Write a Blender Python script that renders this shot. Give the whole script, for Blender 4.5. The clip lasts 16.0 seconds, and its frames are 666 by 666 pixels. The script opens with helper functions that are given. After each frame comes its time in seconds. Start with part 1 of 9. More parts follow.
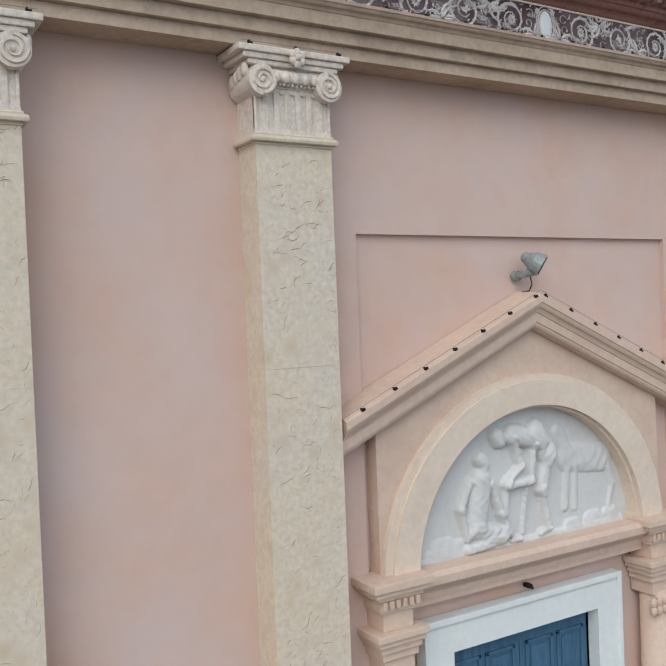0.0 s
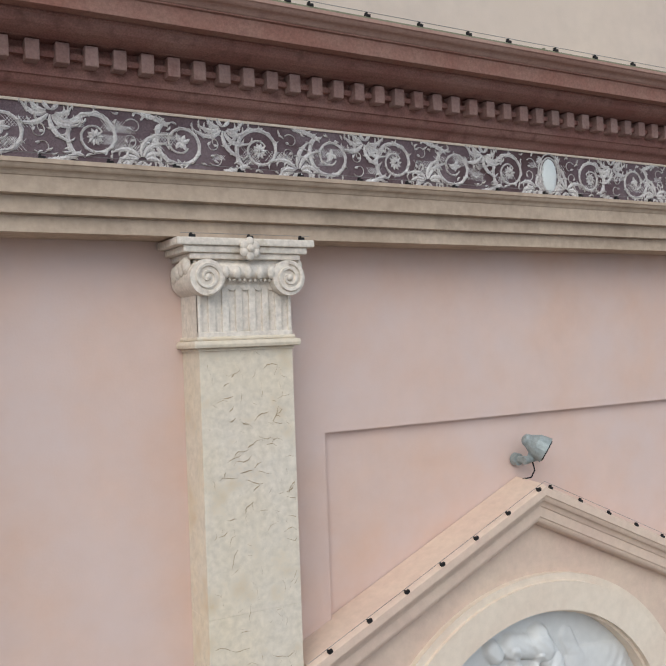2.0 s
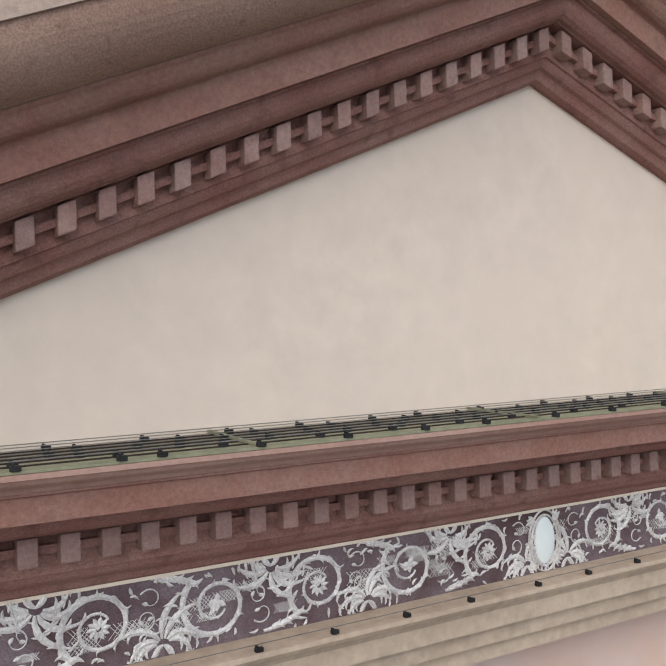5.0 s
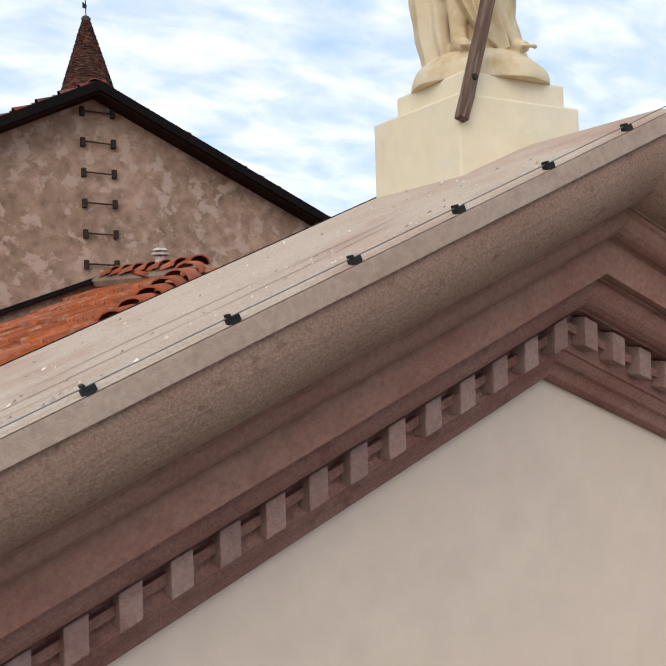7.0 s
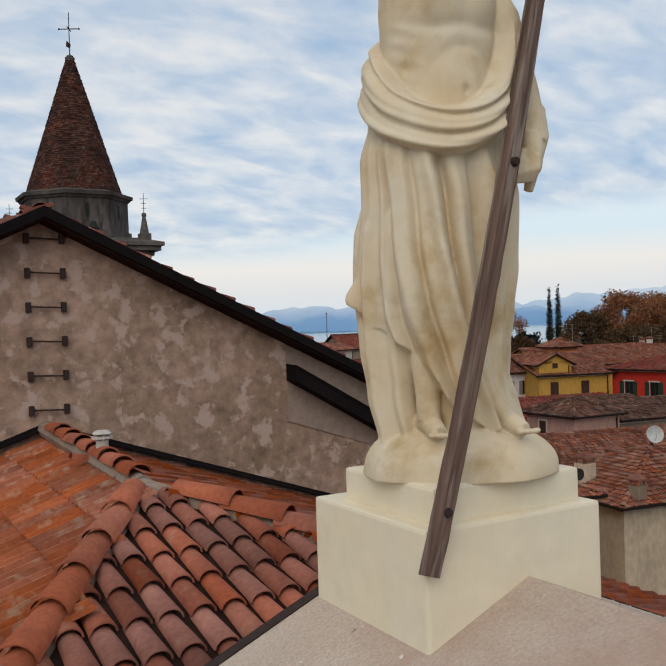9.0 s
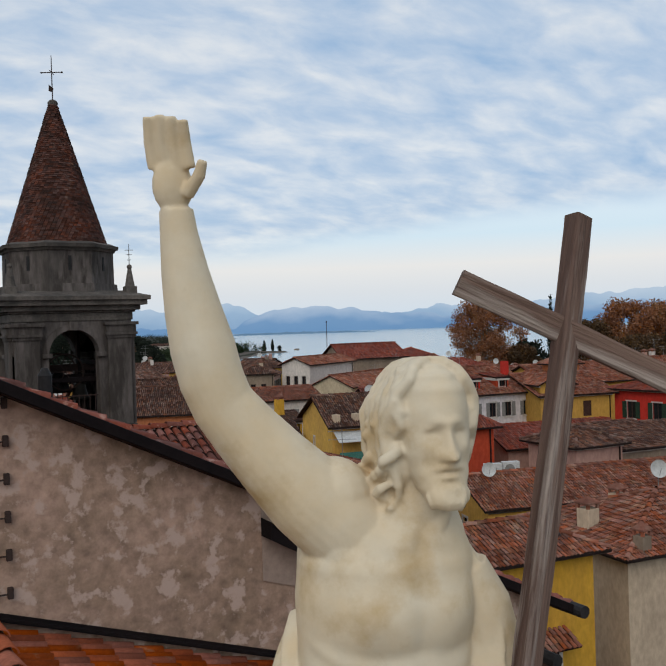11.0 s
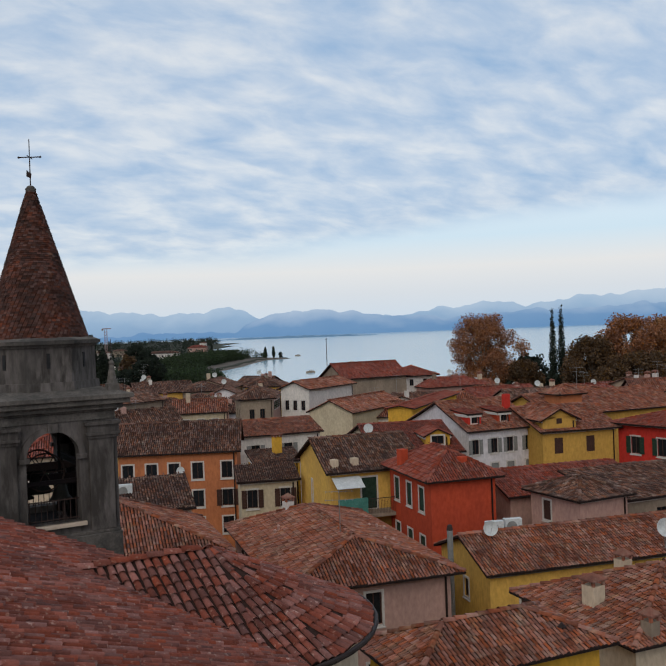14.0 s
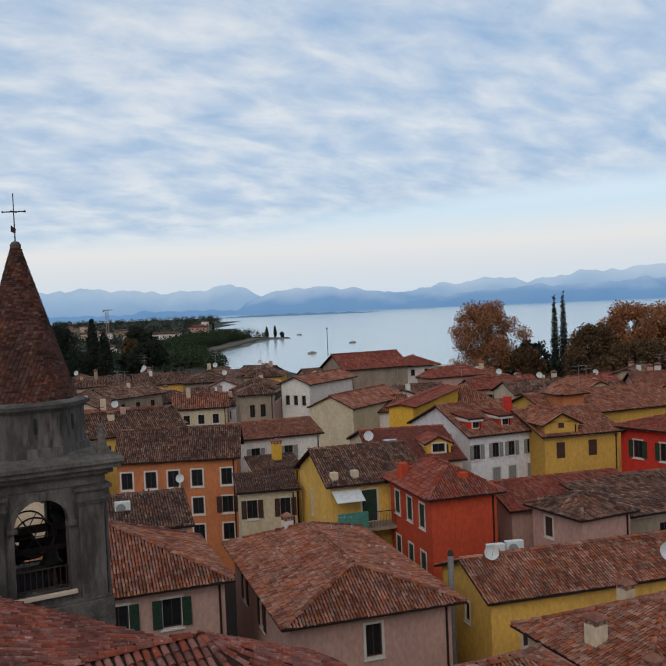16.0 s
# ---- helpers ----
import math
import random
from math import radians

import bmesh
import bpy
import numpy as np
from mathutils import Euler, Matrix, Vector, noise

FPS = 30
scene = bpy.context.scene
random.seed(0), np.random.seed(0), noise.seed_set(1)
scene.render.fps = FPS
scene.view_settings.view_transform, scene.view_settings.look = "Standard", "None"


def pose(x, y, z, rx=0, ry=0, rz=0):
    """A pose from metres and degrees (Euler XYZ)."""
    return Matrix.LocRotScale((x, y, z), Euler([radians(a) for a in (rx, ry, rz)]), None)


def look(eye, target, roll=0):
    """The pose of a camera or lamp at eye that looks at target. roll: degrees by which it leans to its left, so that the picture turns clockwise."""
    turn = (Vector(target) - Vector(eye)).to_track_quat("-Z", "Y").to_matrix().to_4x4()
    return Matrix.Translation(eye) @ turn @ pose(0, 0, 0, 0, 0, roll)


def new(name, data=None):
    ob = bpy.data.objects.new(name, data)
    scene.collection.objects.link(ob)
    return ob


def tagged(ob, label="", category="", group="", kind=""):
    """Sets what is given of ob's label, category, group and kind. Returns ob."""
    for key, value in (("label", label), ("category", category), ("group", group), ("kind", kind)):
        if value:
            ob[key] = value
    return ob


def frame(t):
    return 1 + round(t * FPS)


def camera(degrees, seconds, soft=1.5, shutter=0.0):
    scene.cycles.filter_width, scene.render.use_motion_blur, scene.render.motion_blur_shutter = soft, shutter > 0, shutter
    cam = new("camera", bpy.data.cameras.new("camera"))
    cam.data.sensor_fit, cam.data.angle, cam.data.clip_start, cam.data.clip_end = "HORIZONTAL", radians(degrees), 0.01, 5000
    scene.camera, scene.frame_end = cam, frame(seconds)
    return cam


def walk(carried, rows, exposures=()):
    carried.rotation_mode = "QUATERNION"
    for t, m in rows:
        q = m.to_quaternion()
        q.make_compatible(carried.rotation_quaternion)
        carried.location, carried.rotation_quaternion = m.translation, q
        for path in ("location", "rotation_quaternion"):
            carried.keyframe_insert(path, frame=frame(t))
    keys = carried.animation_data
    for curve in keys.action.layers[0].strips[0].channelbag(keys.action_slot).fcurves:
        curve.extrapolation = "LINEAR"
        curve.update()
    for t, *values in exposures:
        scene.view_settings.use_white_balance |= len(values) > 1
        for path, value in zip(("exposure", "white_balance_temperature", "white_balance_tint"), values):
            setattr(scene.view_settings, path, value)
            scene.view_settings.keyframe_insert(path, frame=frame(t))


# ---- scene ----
cam = camera(42.7, 16.0)
PATH = [
    (0, (-6.024, -6.151, 5.838), (-4.991, -4.438, 5.797), -2.3),
    (0.5, (-5.814, -6.007, 6.14), (-4.79, -4.289, 6.115), -2.2),
    (1, (-5.574, -5.84, 6.468), (-4.561, -4.116, 6.458), -2.2),
    (1.5, (-5.342, -5.653, 6.849), (-4.335, -3.925, 6.849), -2.2),
    (2, (-5.088, -5.479, 7.212), (-4.094, -3.744, 7.228), -2.1),
    (2.5, (-4.833, -5.264, 7.589), (-3.843, -3.526, 7.62), -2.2),
    (3, (-4.584, -5.041, 7.981), (-3.595, -3.303, 8.025), -2.3),
    (3.5, (-4.349, -4.798, 8.456), (-3.354, -3.063, 8.481), -2.0),
    (3.7, (-4.235, -4.726, 8.628), (-3.249, -2.986, 8.653), -2.0),
    (5.8, (-3.25, -3.603, 10.438), (-2.231, -1.882, 10.429), -1.5),
    (6, (-3.163, -3.52, 10.604), (-2.145, -1.799, 10.595), -1.5),
    (6.5, (-2.894, -3.254, 11.046), (-1.881, -1.53, 11.031), -1.7),
    (7, (-2.688, -3.058, 11.45), (-1.676, -1.333, 11.434), -1.7),
    (7.5, (-2.468, -2.845, 11.85), (-1.458, -1.119, 11.836), -1.6),
    (8, (-2.247, -2.632, 12.242), (-1.238, -0.905, 12.227), -1.7),
    (8.5, (-2.019, -2.411, 12.624), (-1.014, -0.681, 12.608), -1.7),
    (9, (-1.822, -2.224, 13.017), (-0.818, -0.494, 13.002), -1.8),
    (9.5, (-1.647, -2.093, 13.434), (-0.644, -0.363, 13.418), -1.7),
    (10, (-1.459, -1.908, 13.841), (-0.456, -0.177, 13.825), -1.7),
    (12.3, (-0.685, -1.149, 15.621), (0.315, 0.583, 15.609), -2.0),
    (12.5, (-0.643, -1.117, 15.773), (0.356, 0.615, 15.764), -2.0),
    (13, (-0.511, -0.954, 16.252), (0.489, 0.778, 16.242), -2.1),
    (13.5, (-0.354, -0.789, 16.731), (0.645, 0.944, 16.721), -2.1),
    (14, (-0.194, -0.657, 17.201), (0.805, 1.076, 17.191), -2.1),
    (14.5, (-0.03, -0.51, 17.709), (0.967, 1.223, 17.694), -2.2),
    (15, (0.144, -0.391, 18.248), (1.139, 1.343, 18.223), -2.2),
    (15.5, (0.288, -0.28, 18.818), (1.282, 1.455, 18.776), -2.3),
    (16, (0.402, -0.122, 19.411), (1.395, 1.613, 19.346), -2.4),
]
walk(cam, [(r[0], look(*r[1:])) for r in PATH], exposures=[(0, 0.48, 6450, 10), (1.5, 0.60, 6500, 10), (3.5, 0.86, 6550, 10), (6, 0.95, 6700, 10), (7, 0.60, 6900, 12), (7.5, 0.50, 7000, 12), (8, 0.28, 7100, 12), (8.5, 0.13, 7100, 11), (9, 0.08, 6900, 11), (10, 0.06, 6700, 10), (12.5, 0.0, 6500, 10), (16, 0.0, 6500, 10)])


# ---- world, sun, exposure ----
world = bpy.data.worlds.new("sky")
scene.world = world
world.use_nodes = True


def sky_nodes():
    nt = world.node_tree
    nt.nodes.clear()
    N, L = nt.nodes.new, nt.links.new
    out, bg = N("ShaderNodeOutputWorld"), N("ShaderNodeBackground")
    L(bg.outputs[0], out.inputs[0])
    sky = N("ShaderNodeTexSky")
    sky.sky_type, sky.sun_disc = "NISHITA", False
    sky.sun_elevation, sky.sun_rotation = radians(38), radians(226)
    sky.air_density, sky.dust_density, sky.ozone_density = 1.0, 1.2, 2.0
    dim = N("ShaderNodeVectorMath")
    dim.operation = "SCALE"
    dim.inputs[3].default_value = 0.105
    L(sky.outputs[0], dim.inputs[0])
    tc = N("ShaderNodeTexCoord")
    sep = N("ShaderNodeSeparateXYZ")
    L(tc.outputs["Generated"], sep.inputs[0])
    up = N("ShaderNodeMath")
    up.operation = "MAXIMUM"
    up.inputs[1].default_value = 0.0
    L(sep.outputs[2], up.inputs[0])
    lift = N("ShaderNodeMath")
    lift.operation = "ADD"
    lift.inputs[1].default_value = 0.32
    L(up.outputs[0], lift.inputs[0])
    flat = N("ShaderNodeCombineXYZ")
    for i in (0, 1):
        d = N("ShaderNodeMath")
        d.operation = "DIVIDE"
        L(sep.outputs[i], d.inputs[0])
        L(lift.outputs[0], d.inputs[1])
        L(d.outputs[0], flat.inputs[i])
    # rolls of high cloud that run across the view
    turn = N("ShaderNodeMapping")
    turn.inputs["Rotation"].default_value = (0, 0, radians(38))
    turn.inputs["Scale"].default_value = (1.15, 1.9, 1)
    L(flat.outputs[0], turn.inputs[0])
    n1 = N("ShaderNodeTexNoise")
    n1.inputs["Scale"].default_value, n1.inputs["Detail"].default_value, n1.inputs["Roughness"].default_value = 5.8, 7, 0.54
    n1.inputs["Distortion"].default_value = 0.25
    L(turn.outputs[0], n1.inputs["Vector"])
    n2 = N("ShaderNodeTexNoise")
    n2.inputs["Scale"].default_value, n2.inputs["Detail"].default_value = 0.9, 3
    L(turn.outputs[0], n2.inputs["Vector"])
    mix = N("ShaderNodeMath")
    mix.operation = "MULTIPLY_ADD"
    mix.inputs[1].default_value = 0.68
    L(n1.outputs["Fac"], mix.inputs[0])
    half = N("ShaderNodeMath")
    half.operation = "MULTIPLY"
    half.inputs[1].default_value = 0.32
    L(n2.outputs["Fac"], half.inputs[0])
    L(half.outputs[0], mix.inputs[2])
    cover = N("ShaderNodeMapRange")
    cover.inputs["From Min"].default_value, cover.inputs["From Max"].default_value = 0.32, 0.64
    L(mix.outputs[0], cover.inputs["Value"])
    shade = N("ShaderNodeValToRGB")
    shade.color_ramp.elements[0].color, shade.color_ramp.elements[1].color = (0.36, 0.53, 0.76, 1), (0.80, 0.85, 0.90, 1)
    shade.color_ramp.elements[0].position, shade.color_ramp.elements[1].position = 0.0, 1.0
    e = shade.color_ramp.elements.new(0.45)
    e.color = (0.53, 0.655, 0.82, 1)
    L(cover.outputs[0], shade.inputs["Fac"])
    veil = N("ShaderNodeMix")
    veil.data_type = "RGBA"
    veil.inputs["Factor"].default_value = 0.86
    L(dim.outputs[0], veil.inputs["A"])
    L(shade.outputs["Color"], veil.inputs["B"])
    # clear pale strip over the horizon
    low = N("ShaderNodeValToRGB")
    r = low.color_ramp
    r.elements[0].position, r.elements[0].color = 0.0, (0.62, 0.74, 0.86, 1)
    r.elements[1].position, r.elements[1].color = 1.0, (0.70, 0.84, 0.95, 1)
    e = r.elements.new(0.30)
    e.color = (0.72, 0.77, 0.82, 1)
    e = r.elements.new(0.52)
    e.color = (0.82, 0.83, 0.83, 1)
    e = r.elements.new(0.78)
    e.color = (0.66, 0.82, 0.93, 1)
    span = N("ShaderNodeMapRange")
    span.inputs["From Min"].default_value, span.inputs["From Max"].default_value = 0.0, 0.13
    L(sep.outputs[2], span.inputs["Value"])
    L(span.outputs[0], low.inputs["Fac"])
    wav = N("ShaderNodeMath")
    wav.operation = "MULTIPLY_ADD"
    wav.inputs[1].default_value, wav.inputs[2].default_value = 0.05, -0.025
    L(n2.outputs["Fac"], wav.inputs[0])
    zz = N("ShaderNodeMath")
    zz.operation = "ADD"
    L(sep.outputs[2], zz.inputs[0])
    L(wav.outputs[0], zz.inputs[1])
    side = N("ShaderNodeVectorMath")
    side.operation = "DOT_PRODUCT"
    side.inputs[1].default_value = (-0.866 * 0.07, 0.5 * 0.07, 0)
    L(tc.outputs["Generated"], side.inputs[0])
    leaning = N("ShaderNodeMath")
    leaning.operation = "ADD"
    L(zz.outputs[0], leaning.inputs[0])
    L(side.outputs["Value"], leaning.inputs[1])
    fade = N("ShaderNodeMapRange")
    fade.inputs["From Min"].default_value, fade.inputs["From Max"].default_value = 0.088, 0.122
    fade.interpolation_type = "SMOOTHSTEP"
    L(leaning.outputs[0], fade.inputs["Value"])
    both = N("ShaderNodeMix")
    both.data_type = "RGBA"
    L(fade.outputs[0], both.inputs["Factor"])
    L(low.outputs["Color"], both.inputs["A"])
    L(veil.outputs["Result"], both.inputs["B"])
    # below the horizon: dim ground light
    below = N("ShaderNodeMapRange")
    below.inputs["From Min"].default_value, below.inputs["From Max"].default_value = -0.03, 0.0
    L(sep.outputs[2], below.inputs["Value"])
    whole = N("ShaderNodeMix")
    whole.data_type = "RGBA"
    whole.inputs["A"].default_value = (0.16, 0.17, 0.18, 1)
    L(below.outputs[0], whole.inputs["Factor"])
    L(both.outputs["Result"], whole.inputs["B"])
    L(whole.outputs["Result"], bg.inputs["Color"])
    bg.inputs["Strength"].default_value = 0.95


sky_nodes()
sun_data = bpy.data.lights.new("sun", "SUN")
sun_data.energy, sun_data.angle, sun_data.color = 1.15, radians(50), (1.0, 0.93, 0.83)
sun = new("sun", sun_data)
sun.matrix_world = look((-42, -40.5, 53.6), (0, 0, 8))


# ---- materials ----
def surf(name, c1, c2, rough=0.85, big=0.7, fine=14.0, bump=0.15, grain=70.0, stain=None, stain_scale=1.6, stain_at=(0.55, 0.75),
         rnd=0.0, island=0.0, metal=0.0, spec=0.1, streak=0.0, fa=0.16, grain_dir=None):
    """A weathered surface: two colours over two scales, an optional stain with its own shape, and fine relief."""
    m = bpy.data.materials.new(name)
    m.use_nodes = True
    nt = m.node_tree
    N, L = nt.nodes.new, nt.links.new
    b = nt.nodes["Principled BSDF"]
    b.inputs["Roughness"].default_value, b.inputs["Metallic"].default_value = rough, metal
    b.inputs["Specular IOR Level"].default_value = spec
    geo = N("ShaderNodeNewGeometry")
    pos = geo.outputs["Position"]
    if streak:
        mp = N("ShaderNodeMapping")
        if grain_dir is None:
            mp.inputs["Scale"].default_value = (1, 1, 1 - streak)
        else:
            mp.vector_type = "TEXTURE"
            mp.inputs["Rotation"].default_value = Vector(grain_dir).to_track_quat("Z", "Y").to_euler()
            mp.inputs["Scale"].default_value = (1, 1, 1 / (1 - streak))
        L(pos, mp.inputs[0])
        pos = mp.outputs[0]

    def noise_node(scale, detail=5):
        n = N("ShaderNodeTexNoise")
        n.inputs["Scale"].default_value, n.inputs["Detail"].default_value = scale, detail
        n.inputs["Roughness"].default_value = 0.6
        L(pos, n.inputs["Vector"])
        return n.outputs["Fac"]

    def ranged(v, a, c, lo=0.0, hi=1.0):
        r = N("ShaderNodeMapRange")
        r.inputs["From Min"].default_value, r.inputs["From Max"].default_value = a, c
        r.inputs["To Min"].default_value, r.inputs["To Max"].default_value = lo, hi
        L(v, r.inputs["Value"])
        return r.outputs[0]

    def blend(f, a, c):
        x = N("ShaderNodeMix")
        x.data_type = "RGBA"
        L(f, x.inputs["Factor"])
        for s, v in (("A", a), ("B", c)):
            if isinstance(v, tuple):
                x.inputs[s].default_value = (*v, 1)
            else:
                L(v, x.inputs[s])
        return x.outputs["Result"]

    col = blend(ranged(noise_node(big, 6), 0.34, 0.66), c1, c2)
    f = noise_node(fine, 4)
    v = N("ShaderNodeHueSaturation")
    L(col, v.inputs["Color"])
    L(ranged(f, 0.3, 0.7, 1 - fa, 1 + fa), v.inputs["Value"])
    col = v.outputs["Color"]
    if stain:
        col = blend(ranged(noise_node(stain_scale, 8), *stain_at), col, stain)
    for amount, source in ((rnd, "object"), (island, "island")):
        if amount:
            if source == "object":
                q = N("ShaderNodeObjectInfo").outputs["Random"]
            else:
                q = geo.outputs["Random Per Island"]
            h = N("ShaderNodeHueSaturation")
            L(col, h.inputs["Color"])
            L(ranged(q, 0, 1, 1 - amount, 1 + amount), h.inputs["Value"])
            w = N("ShaderNodeTexWhiteNoise")
            w.noise_dimensions = "1D"
            L(q, w.inputs["W"])
            L(ranged(w.outputs["Value"], 0, 1, 1 - amount * 0.6, 1 + amount * 0.3), h.inputs["Saturation"])
            col = h.outputs["Color"]
    L(col, b.inputs["Base Color"])
    if bump:
        bp = N("ShaderNodeBump")
        bp.inputs["Strength"].default_value, bp.inputs["Distance"].default_value = bump, 0.02
        L(noise_node(grain, 6), bp.inputs["Height"])
        L(bp.outputs[0], b.inputs["Normal"])
    return m


def glow(name, colour, strength=1.0):
    m = bpy.data.materials.new(name)
    m.use_nodes = True
    nt = m.node_tree
    nt.nodes.clear()
    e, o = nt.nodes.new("ShaderNodeEmission"), nt.nodes.new("ShaderNodeOutputMaterial")
    e.inputs[0].default_value, e.inputs[1].default_value = (*colour, 1), strength
    nt.links.new(e.outputs[0], o.inputs[0])
    return m


M = {}
M["pink"] = surf("pink_plaster", (0.61, 0.405, 0.31), (0.64, 0.48, 0.415), 0.9, 0.5, 5, 0.06, 60, stain=(0.605, 0.49, 0.46), stain_scale=0.9, stain_at=(0.38, 0.74), fa=0.035)
M["cream_wall"] = surf("cream_plaster", (0.635, 0.525, 0.45), (0.67, 0.55, 0.455), 0.9, 0.9, 6, 0.06, 60, stain=(0.66, 0.54, 0.45), stain_scale=1.6, stain_at=(0.46, 0.75), fa=0.05)
M["marble"] = surf("veined_marble", (0.655, 0.56, 0.43), (0.635, 0.565, 0.475), 0.55, 1.6, 22, 0.08, 40, stain=(0.56, 0.44, 0.30), stain_scale=5.5, stain_at=(0.55, 0.78), fa=0.10)
M["white_stone"] = surf("white_stone", (0.69, 0.625, 0.545), (0.635, 0.56, 0.485), 0.75, 4, 30, 0.2, 90, stain=(0.50, 0.42, 0.32), stain_scale=9, stain_at=(0.58, 0.78))
M["architrave"] = surf("grey_beige_stone", (0.50, 0.39, 0.30), (0.40, 0.305, 0.23), 0.85, 1.6, 18, 0.15, 90, stain=(0.24, 0.19, 0.145), stain_scale=3.5, stain_at=(0.56, 0.85), fa=0.10)
M["maroon"] = surf("maroon_render", (0.25, 0.115, 0.097), (0.30, 0.165, 0.138), 0.92, 2.2, 90, 0.4, 120, stain=(0.15, 0.072, 0.06), stain_scale=9, stain_at=(0.54, 0.78), fa=0.22)
M["corona"] = surf("faded_maroon_band", (0.268, 0.128, 0.10), (0.31, 0.178, 0.143), 0.92, 2.6, 50, 0.4, 120, stain=(0.21, 0.11, 0.09), stain_scale=8, stain_at=(0.56, 0.8), fa=0.16)
M["dentil"] = surf("faded_dentil_render", (0.29, 0.165, 0.142), (0.345, 0.225, 0.195), 0.92, 3.0, 50, 0.4, 120, stain=(0.20, 0.10, 0.085), stain_scale=9, stain_at=(0.56, 0.8), rnd=0.10, fa=0.15)
M["maroon_top"] = surf("faded_maroon_render", (0.35, 0.205, 0.165), (0.39, 0.25, 0.205), 0.92, 1.8, 40, 0.3, 140, stain=(0.27, 0.15, 0.13), stain_scale=6, stain_at=(0.55, 0.8), fa=0.1)
M["dirty_cyma"] = surf("stained_brown_render", (0.335, 0.22, 0.17), (0.265, 0.155, 0.12), 0.95, 1.1, 110, 0.4, 160, stain=(0.19, 0.105, 0.082), stain_scale=22, stain_at=(0.58, 0.74), fa=0.26)
M["fascia"] = surf("faded_edge_render", (0.40, 0.29, 0.235), (0.45, 0.345, 0.285), 0.92, 1.8, 40, 0.3, 140, stain=(0.31, 0.20, 0.165), stain_scale=6, stain_at=(0.55, 0.8), fa=0.12)
M["coping"] = surf("pale_render_coping", (0.49, 0.38, 0.30), (0.545, 0.445, 0.36), 0.92, 1.6, 90, 0.5, 110, stain=(0.43, 0.275, 0.215), stain_scale=1.5, stain_at=(0.50, 0.70), fa=0.17)
M["grit"] = surf("loose_grit", (0.55, 0.50, 0.44), (0.36, 0.29, 0.24), 0.9, 9, 60, 0.0, island=0.5)
M["groove"] = surf("dirty_groove", (0.33, 0.25, 0.205), (0.40, 0.315, 0.26), 0.95, 6, 60, 0.2)
M["lead"] = surf("green_lead_sheet", (0.195, 0.195, 0.125), (0.25, 0.245, 0.165), 0.6, 3, 20, 0.1, 60, stain=(0.20, 0.15, 0.09), stain_scale=3)
M["frieze"] = surf("purple_frieze_ground", (0.10, 0.062, 0.068), (0.20, 0.155, 0.168), 0.85, 2.6, 110, 0.1, 120, stain=(0.065, 0.032, 0.028), stain_scale=1.8, stain_at=(0.54, 0.72), fa=0.3)
M["ornament"] = surf("white_painted_ornament", (0.70, 0.67, 0.645), (0.50, 0.465, 0.455), 0.85, 7, 90, 0.2, 120, fa=0.25)
M["black"] = surf("black_plastic", (0.018, 0.017, 0.017), (0.03, 0.028, 0.028), 0.6, 5, 20, 0.0)
M["wire"] = surf("steel_wire", (0.25, 0.24, 0.23), (0.3, 0.29, 0.28), 0.45, 5, 20, 0.0, metal=0.8)
M["lunette"] = surf("white_marble_relief", (0.63, 0.63, 0.61), (0.58, 0.58, 0.57), 0.55, 2, 14, 0.03, 60, stain=(0.60, 0.60, 0.58), stain_scale=4, fa=0.03)
M["archivolt"] = surf("pale_peach_stone", (0.70, 0.60, 0.49), (0.67, 0.555, 0.45), 0.85, 1.6, 14, 0.1, 80, stain=(0.62, 0.48, 0.38), stain_scale=2.5, stain_at=(0.58, 0.85), fa=0.05)
M["portal"] = surf("peach_stone", (0.64, 0.50, 0.395), (0.60, 0.445, 0.36), 0.85, 1.6, 14, 0.12, 80, stain=(0.55, 0.40, 0.32), stain_scale=2.2, stain_at=(0.56, 0.85), fa=0.06)
M["door"] = surf("blue_painted_wood", (0.055, 0.125, 0.205), (0.075, 0.165, 0.25), 0.5, 3, 30, 0.2, 60, stain=(0.04, 0.08, 0.13), stain_scale=5, streak=0.85)
M["door_frame"] = surf("white_marble_frame", (0.72, 0.75, 0.73), (0.68, 0.72, 0.71), 0.6, 2, 12, 0.04, 60, fa=0.03)
M["lamp_metal"] = surf("grey_green_metal", (0.25, 0.285, 0.285), (0.30, 0.335, 0.33), 0.45, 6, 30, 0.05, 80, metal=0.2)
M["glass"] = surf("dark_glass", (0.010, 0.012, 0.014), (0.016, 0.018, 0.02), 0.15, 2, 5, 0.0, spec=0.25)
M["statue"] = surf("cream_painted_stone", (0.62, 0.485, 0.31), (0.645, 0.56, 0.42), 0.65, 4.5, 14, 0.05, 60, stain=(0.45, 0.31, 0.15), stain_scale=5.5, stain_at=(0.52, 0.74), fa=0.05)
M["pedestal"] = surf("cream_painted_pedestal", (0.75, 0.645, 0.46), (0.73, 0.665, 0.53), 0.7, 1.6, 10, 0.05, 70, stain=(0.60, 0.47, 0.27), stain_scale=2.4, stain_at=(0.6, 0.9), fa=0.04)
for key, way in (("old_wood", (0.82, 0.19, 2.57)), ("bar_wood", (0.775, -0.447, -0.447))):
    M[key] = surf("weathered_wood", (0.20, 0.13, 0.10), (0.062, 0.034, 0.027), 0.85, 16, 60, 0.8, 70, stain=(0.36, 0.295, 0.25), stain_scale=26, stain_at=(0.50, 0.68), streak=0.94, grain_dir=way)
